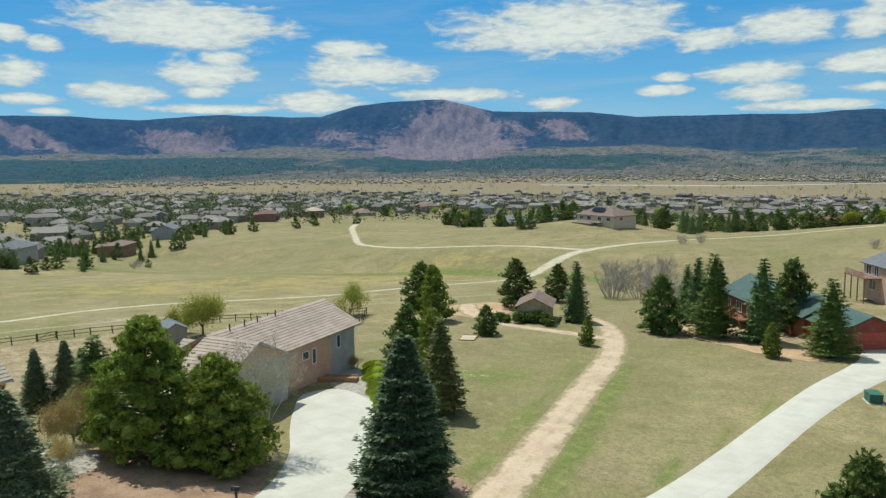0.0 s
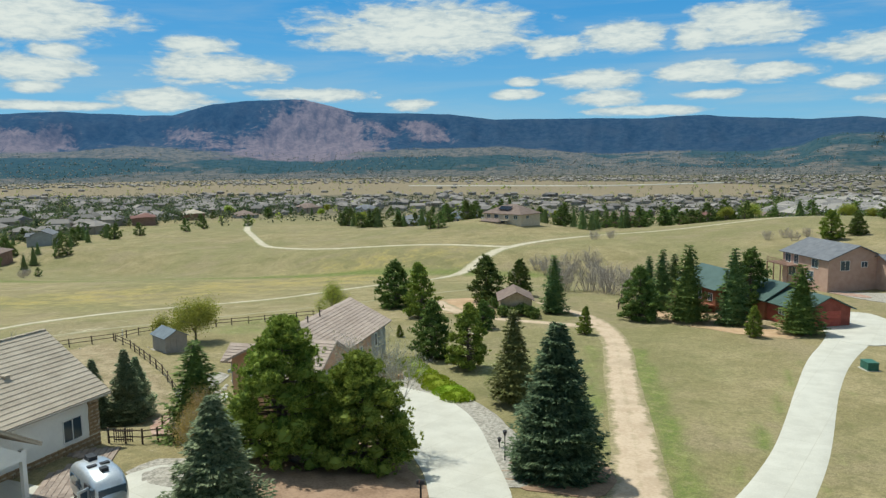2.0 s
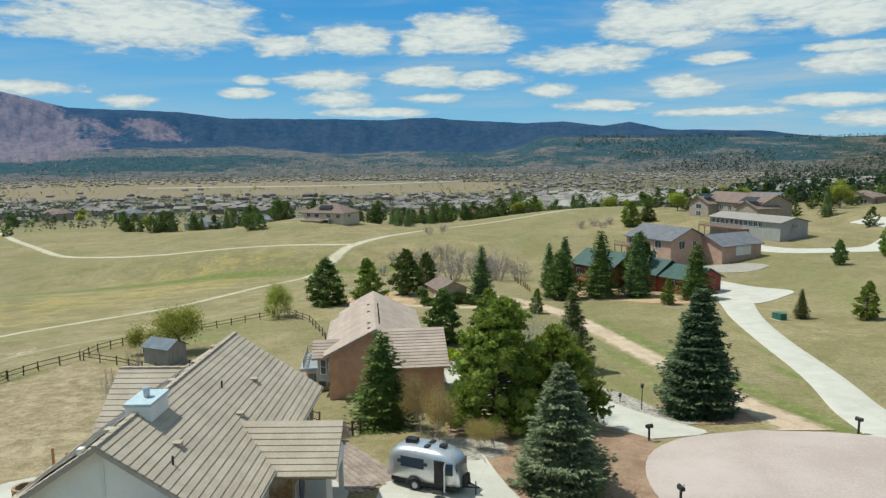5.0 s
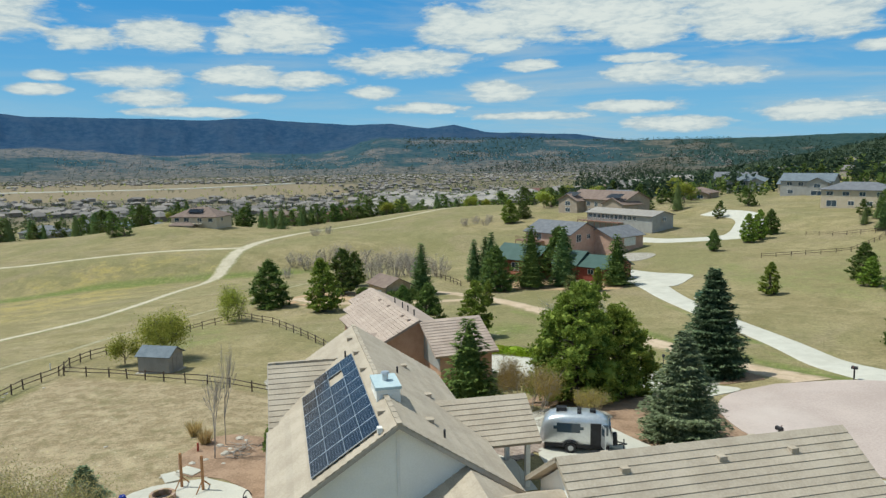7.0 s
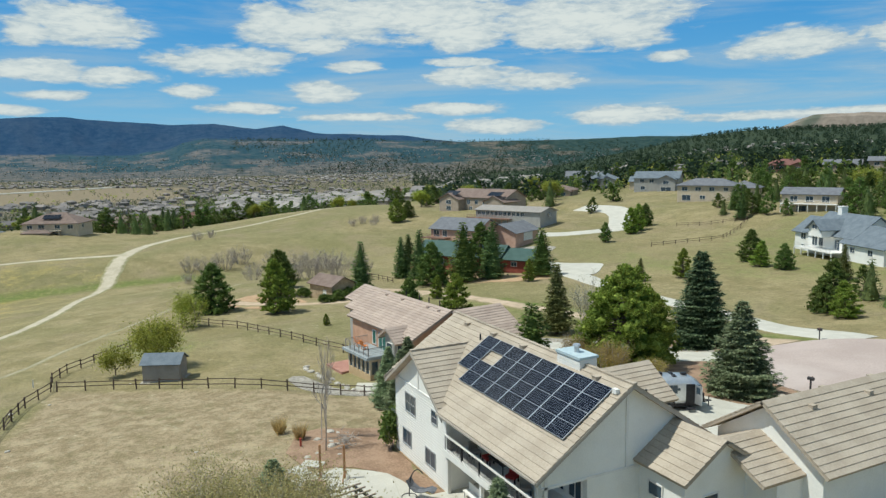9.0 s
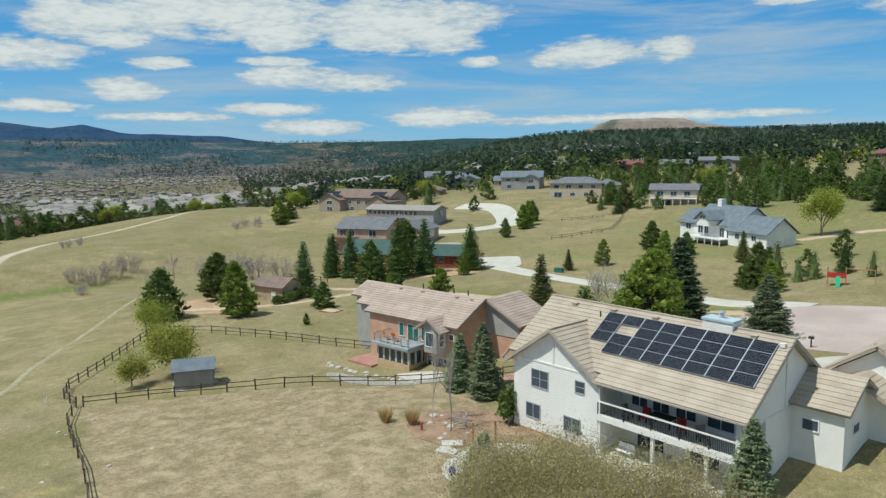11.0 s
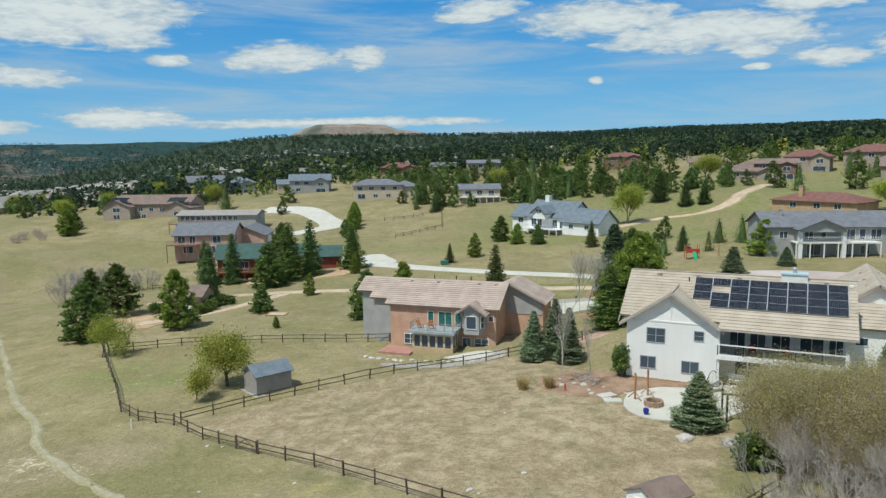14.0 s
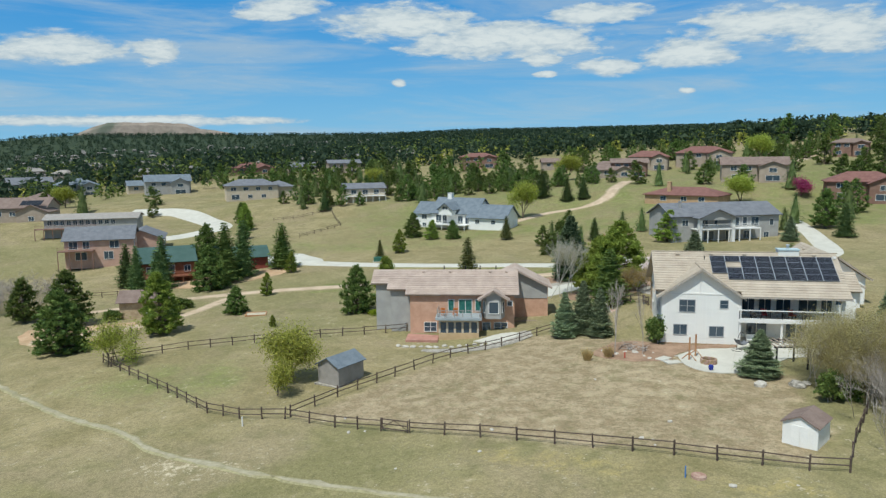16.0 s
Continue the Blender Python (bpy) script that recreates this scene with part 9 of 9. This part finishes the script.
far_trees("town_trees", "small dark and light green trees between the town's houses", x[keep], y[keep], rng, 3.5, 7.5, TOWN_GREEN, 0.6, 14)
x, y, rng = scatter(500, 6, 66, 160, 400, 2000, 0.8)
keep = (x < -330) & ~((np.hypot(x + 140, y + 90) < 260) & (y > -210))
far_trees("town_leafy_trees", "small lime-green spring trees between the town's houses", x[keep], y[keep], rng, 3, 6, LIME, 1.0)
x, y, rng = scatter(12000, 7, -30, 66, 300, 2700, 1.1)
keep = (np.sin(x * 0.02) + np.sin(y * 0.023 + 2) + np.sin((x - y) * 0.011)) * 0.5 + np.clip((np.hypot(x, y) - 240) / 380, 0, 1.8) > 0.05
far_trees("hillside_woods", "dark pine woods covering the northern hillside", x[keep], y[keep], rng, 6, 11, WOODS, 0.55)
x, y, rng = scatter(700, 8, -30, 66, 290, 1300, 1.0)
keep = [not any(math.hypot(px - hx, py - hy) < 14 for hx, hy in HOMES) for px, py in zip(x, y)]
far_trees("hillside_leafy_trees", "pale green spring trees between northern houses", x[keep], y[keep], rng, 4, 7.5, YOUNG, 1.0)
x, y, rng = scatter(3400, 47, -30, 66, 262, 900, 0.9)
keep = np.array([not any(math.hypot(px - hx, py - hy) < 14 for hx, hy in HOMES) for px, py in zip(x, y)])
keep &= (np.sin(x * 0.031 + 1) + np.sin(y * 0.037) + np.sin((x + y) * 0.013)) > -0.7
far_trees("slope_trees", "dark and mid green pines among the northern houses", x[keep], y[keep], rng, 4, 8.5, PINE_BLUE, 0.6, 34)


def far_houses(name, label, x, y, rng, walls, roofs, height=ground, size=1.0):
    """Far town houses: blocks with gable roofs, one mesh for all walls and one for roofs."""
    t = tagged(new(name), label, "houses", kind="stuff")
    wv, wf, rv, rf = [], [], [], []
    for px, py, pz in zip(x, y, height(x, y)):
        a, w, d, h = rng.uniform(0, 3.14), rng.uniform(4.5, 8), rng.uniform(3.5, 5.5), rng.uniform(2.6, 5)
        k = size * float(np.interp(math.hypot(px, py), [450, 900, 2400], [1.0, 0.85, 0.62]))
        w, d, h = w * k, d * k, h * k
        c, s = math.cos(a), math.sin(a)
        P = lambda u, v, z: (px + u * c - v * s, py + u * s + v * c, pz + z)
        k = len(wv)
        wv += [P(-w, -d, -2), P(w, -d, -2), P(w, d, -2), P(-w, d, -2), P(-w, -d, h), P(w, -d, h), P(w, d, h), P(-w, d, h)]
        wf += [(k, k + 1, k + 5, k + 4), (k + 1, k + 2, k + 6, k + 5), (k + 2, k + 3, k + 7, k + 6), (k + 3, k, k + 4, k + 7)]
        k = len(rv)
        e, o, q = h - 0.2, 0.6, rng.uniform(0, 0.7) * d
        rv += [P(-w - o, -d - o, e), P(w + o, -d - o, e), P(w + o, d + o, e), P(-w - o, d + o, e), P(-w + q, 0, h + d * 0.45), P(w - q, 0, h + d * 0.45)]
        rf += [(k, k + 1, k + 5, k + 4), (k + 1, k + 2, k + 5), (k + 2, k + 3, k + 4, k + 5), (k + 3, k, k + 4)]
    mesh_part("walls", wv, wf, walls, t)
    mesh_part("roofs", rv, rf, roofs, t)


def beyond(x, y):
    """How far past the south edge of the meadow."""
    return np.interp(x, [-560, -390, -300, -230, -165, -110, -85, -40], [-292, -296, -262, -238, -228, -178, -146, -120]) - 12 - y


TOWN_WALL = leaf_material("town_walls", (0.23, 0.20, 0.17), (0.40, 0.36, 0.31), 0.9, 0.9, 0.0)
TOWN_ROOF = leaf_material("town_roofs", (0.19, 0.175, 0.165), (0.30, 0.27, 0.245), 0.9, 0.9, 0.0)
x, y, rng = scatter(2700, 9, 58, 160, 430, 2430, 0.85)
keep = (x < -400) & ~((np.hypot(x + 140, y + 90) < 330) & (y > -230)) & ((field(x, y) < 0.5) | (rng.uniform(0, 1, len(x)) < 0.04))
keep &= (np.sin(x * 0.006) + np.sin(y * 0.009)) > -0.9
far_houses("distant_town", "many small grey and tan houses of a town in the valley", x[keep], y[keep], rng, TOWN_WALL, TOWN_ROOF)
x, y, rng = scatter(560, 33, 118, 172, 190, 900, 0.8)
keep = (beyond(x, y) > 6) & ((np.sin(x * 0.05) + np.sin(y * 0.043 + 1)) > -0.9)
far_houses("southern_town", "grey and brown roofed houses packed past the meadow's south edge", x[keep], y[keep], rng, TOWN_WALL, TOWN_ROOF)
x, y, rng = scatter(4200, 34, 118, 172, 190, 950, 0.8)
keep = beyond(x, y) > 0
far_trees("southern_town_trees", "dark green trees between the southern houses", x[keep], y[keep], rng, 3.5, 8, TOWN_GREEN, 0.6, 26)
x, y, rng = scatter(1100, 19, 62, 150, 1850, 2440, 1.0)
far_houses("farther_town", "tiny pale houses of the far side of town", x, y, rng, TOWN_WALL, TOWN_ROOF)
x, y, rng = scatter(1500, 20, 62, 150, 1800, 2440, 1.0)
far_trees("farther_town_trees", "dark trees on the far side of town", x, y, rng, 4, 9, TOWN_GREEN, 0.7, 14)
x, y, rng = scatter(3200, 29, 44, 152, 2460, 3300, 1.3)
keep = (np.sin(x * 0.006 + 1) + np.sin(y * 0.008) + np.sin((x - y) * 0.004)) > -0.2
far_houses("foothill_town", "tiny scattered houses along the mountain foot", x[keep], y[keep], rng, TOWN_WALL, TOWN_ROOF, range_height, 0.6)
x, y, rng = scatter(5200, 30, 40, 152, 2450, 3600, 1.0)
far_trees("foothill_trees", "dark trees dotted along the mountain foot", x, y, rng, 5, 11, WOODS, 0.6, 9, range_height)
x, y, rng = scatter(420, 10, 18, 64, 330, 1500, 0.9)
keep = [not any(math.hypot(px - hx, py - hy) < 24 for hx, hy in HOMES) for px, py in zip(x, y)]
far_houses("hillside_houses", "scattered pale houses on the wooded northern slope", x[keep], y[keep], rng, TOWN_WALL, TOWN_ROOF, ground, 0.85)
x, y, rng = scatter(520, 48, 55, 82, 370, 980, 0.9)
keep = np.array([not any(math.hypot(px - hx, py - hy) < 24 for hx, hy in HOMES) for px, py in zip(x, y)])
far_houses("crest_town", "grey and tan roofed houses packed beyond the meadow crest", x[keep], y[keep], rng, TOWN_WALL, TOWN_ROOF, ground, 1.3)
x, y, rng = scatter(1500, 49, 54, 84, 350, 980, 0.9)
far_trees("crest_town_trees", "dark green trees between houses beyond the meadow crest", x, y, rng, 4, 8.5, PINE_BLUE, 0.6, 26)
x, y, rng = scatter(5200, 50, 37, 80, 2455, 3700, 1.0)
keep = (np.sin(x * 0.005) + np.sin(y * 0.007 + 1) + np.sin((x + y) * 0.011)) > -0.5
far_trees("ridge_woods", "dark pine woods along the far northern ridge", x[keep], y[keep], rng, 9, 19, WOODS, 0.6, 8, range_height)
x, y, rng = scatter(520, 51, 38, 78, 2455, 3100, 1.2)
keep = (np.sin(x * 0.006) + np.sin(y * 0.009)) > -0.4
far_houses("ridge_town", "pale rows of houses in clearings of the far ridge", x[keep], y[keep], rng, TOWN_WALL, TOWN_ROOF, range_height, 1.0)
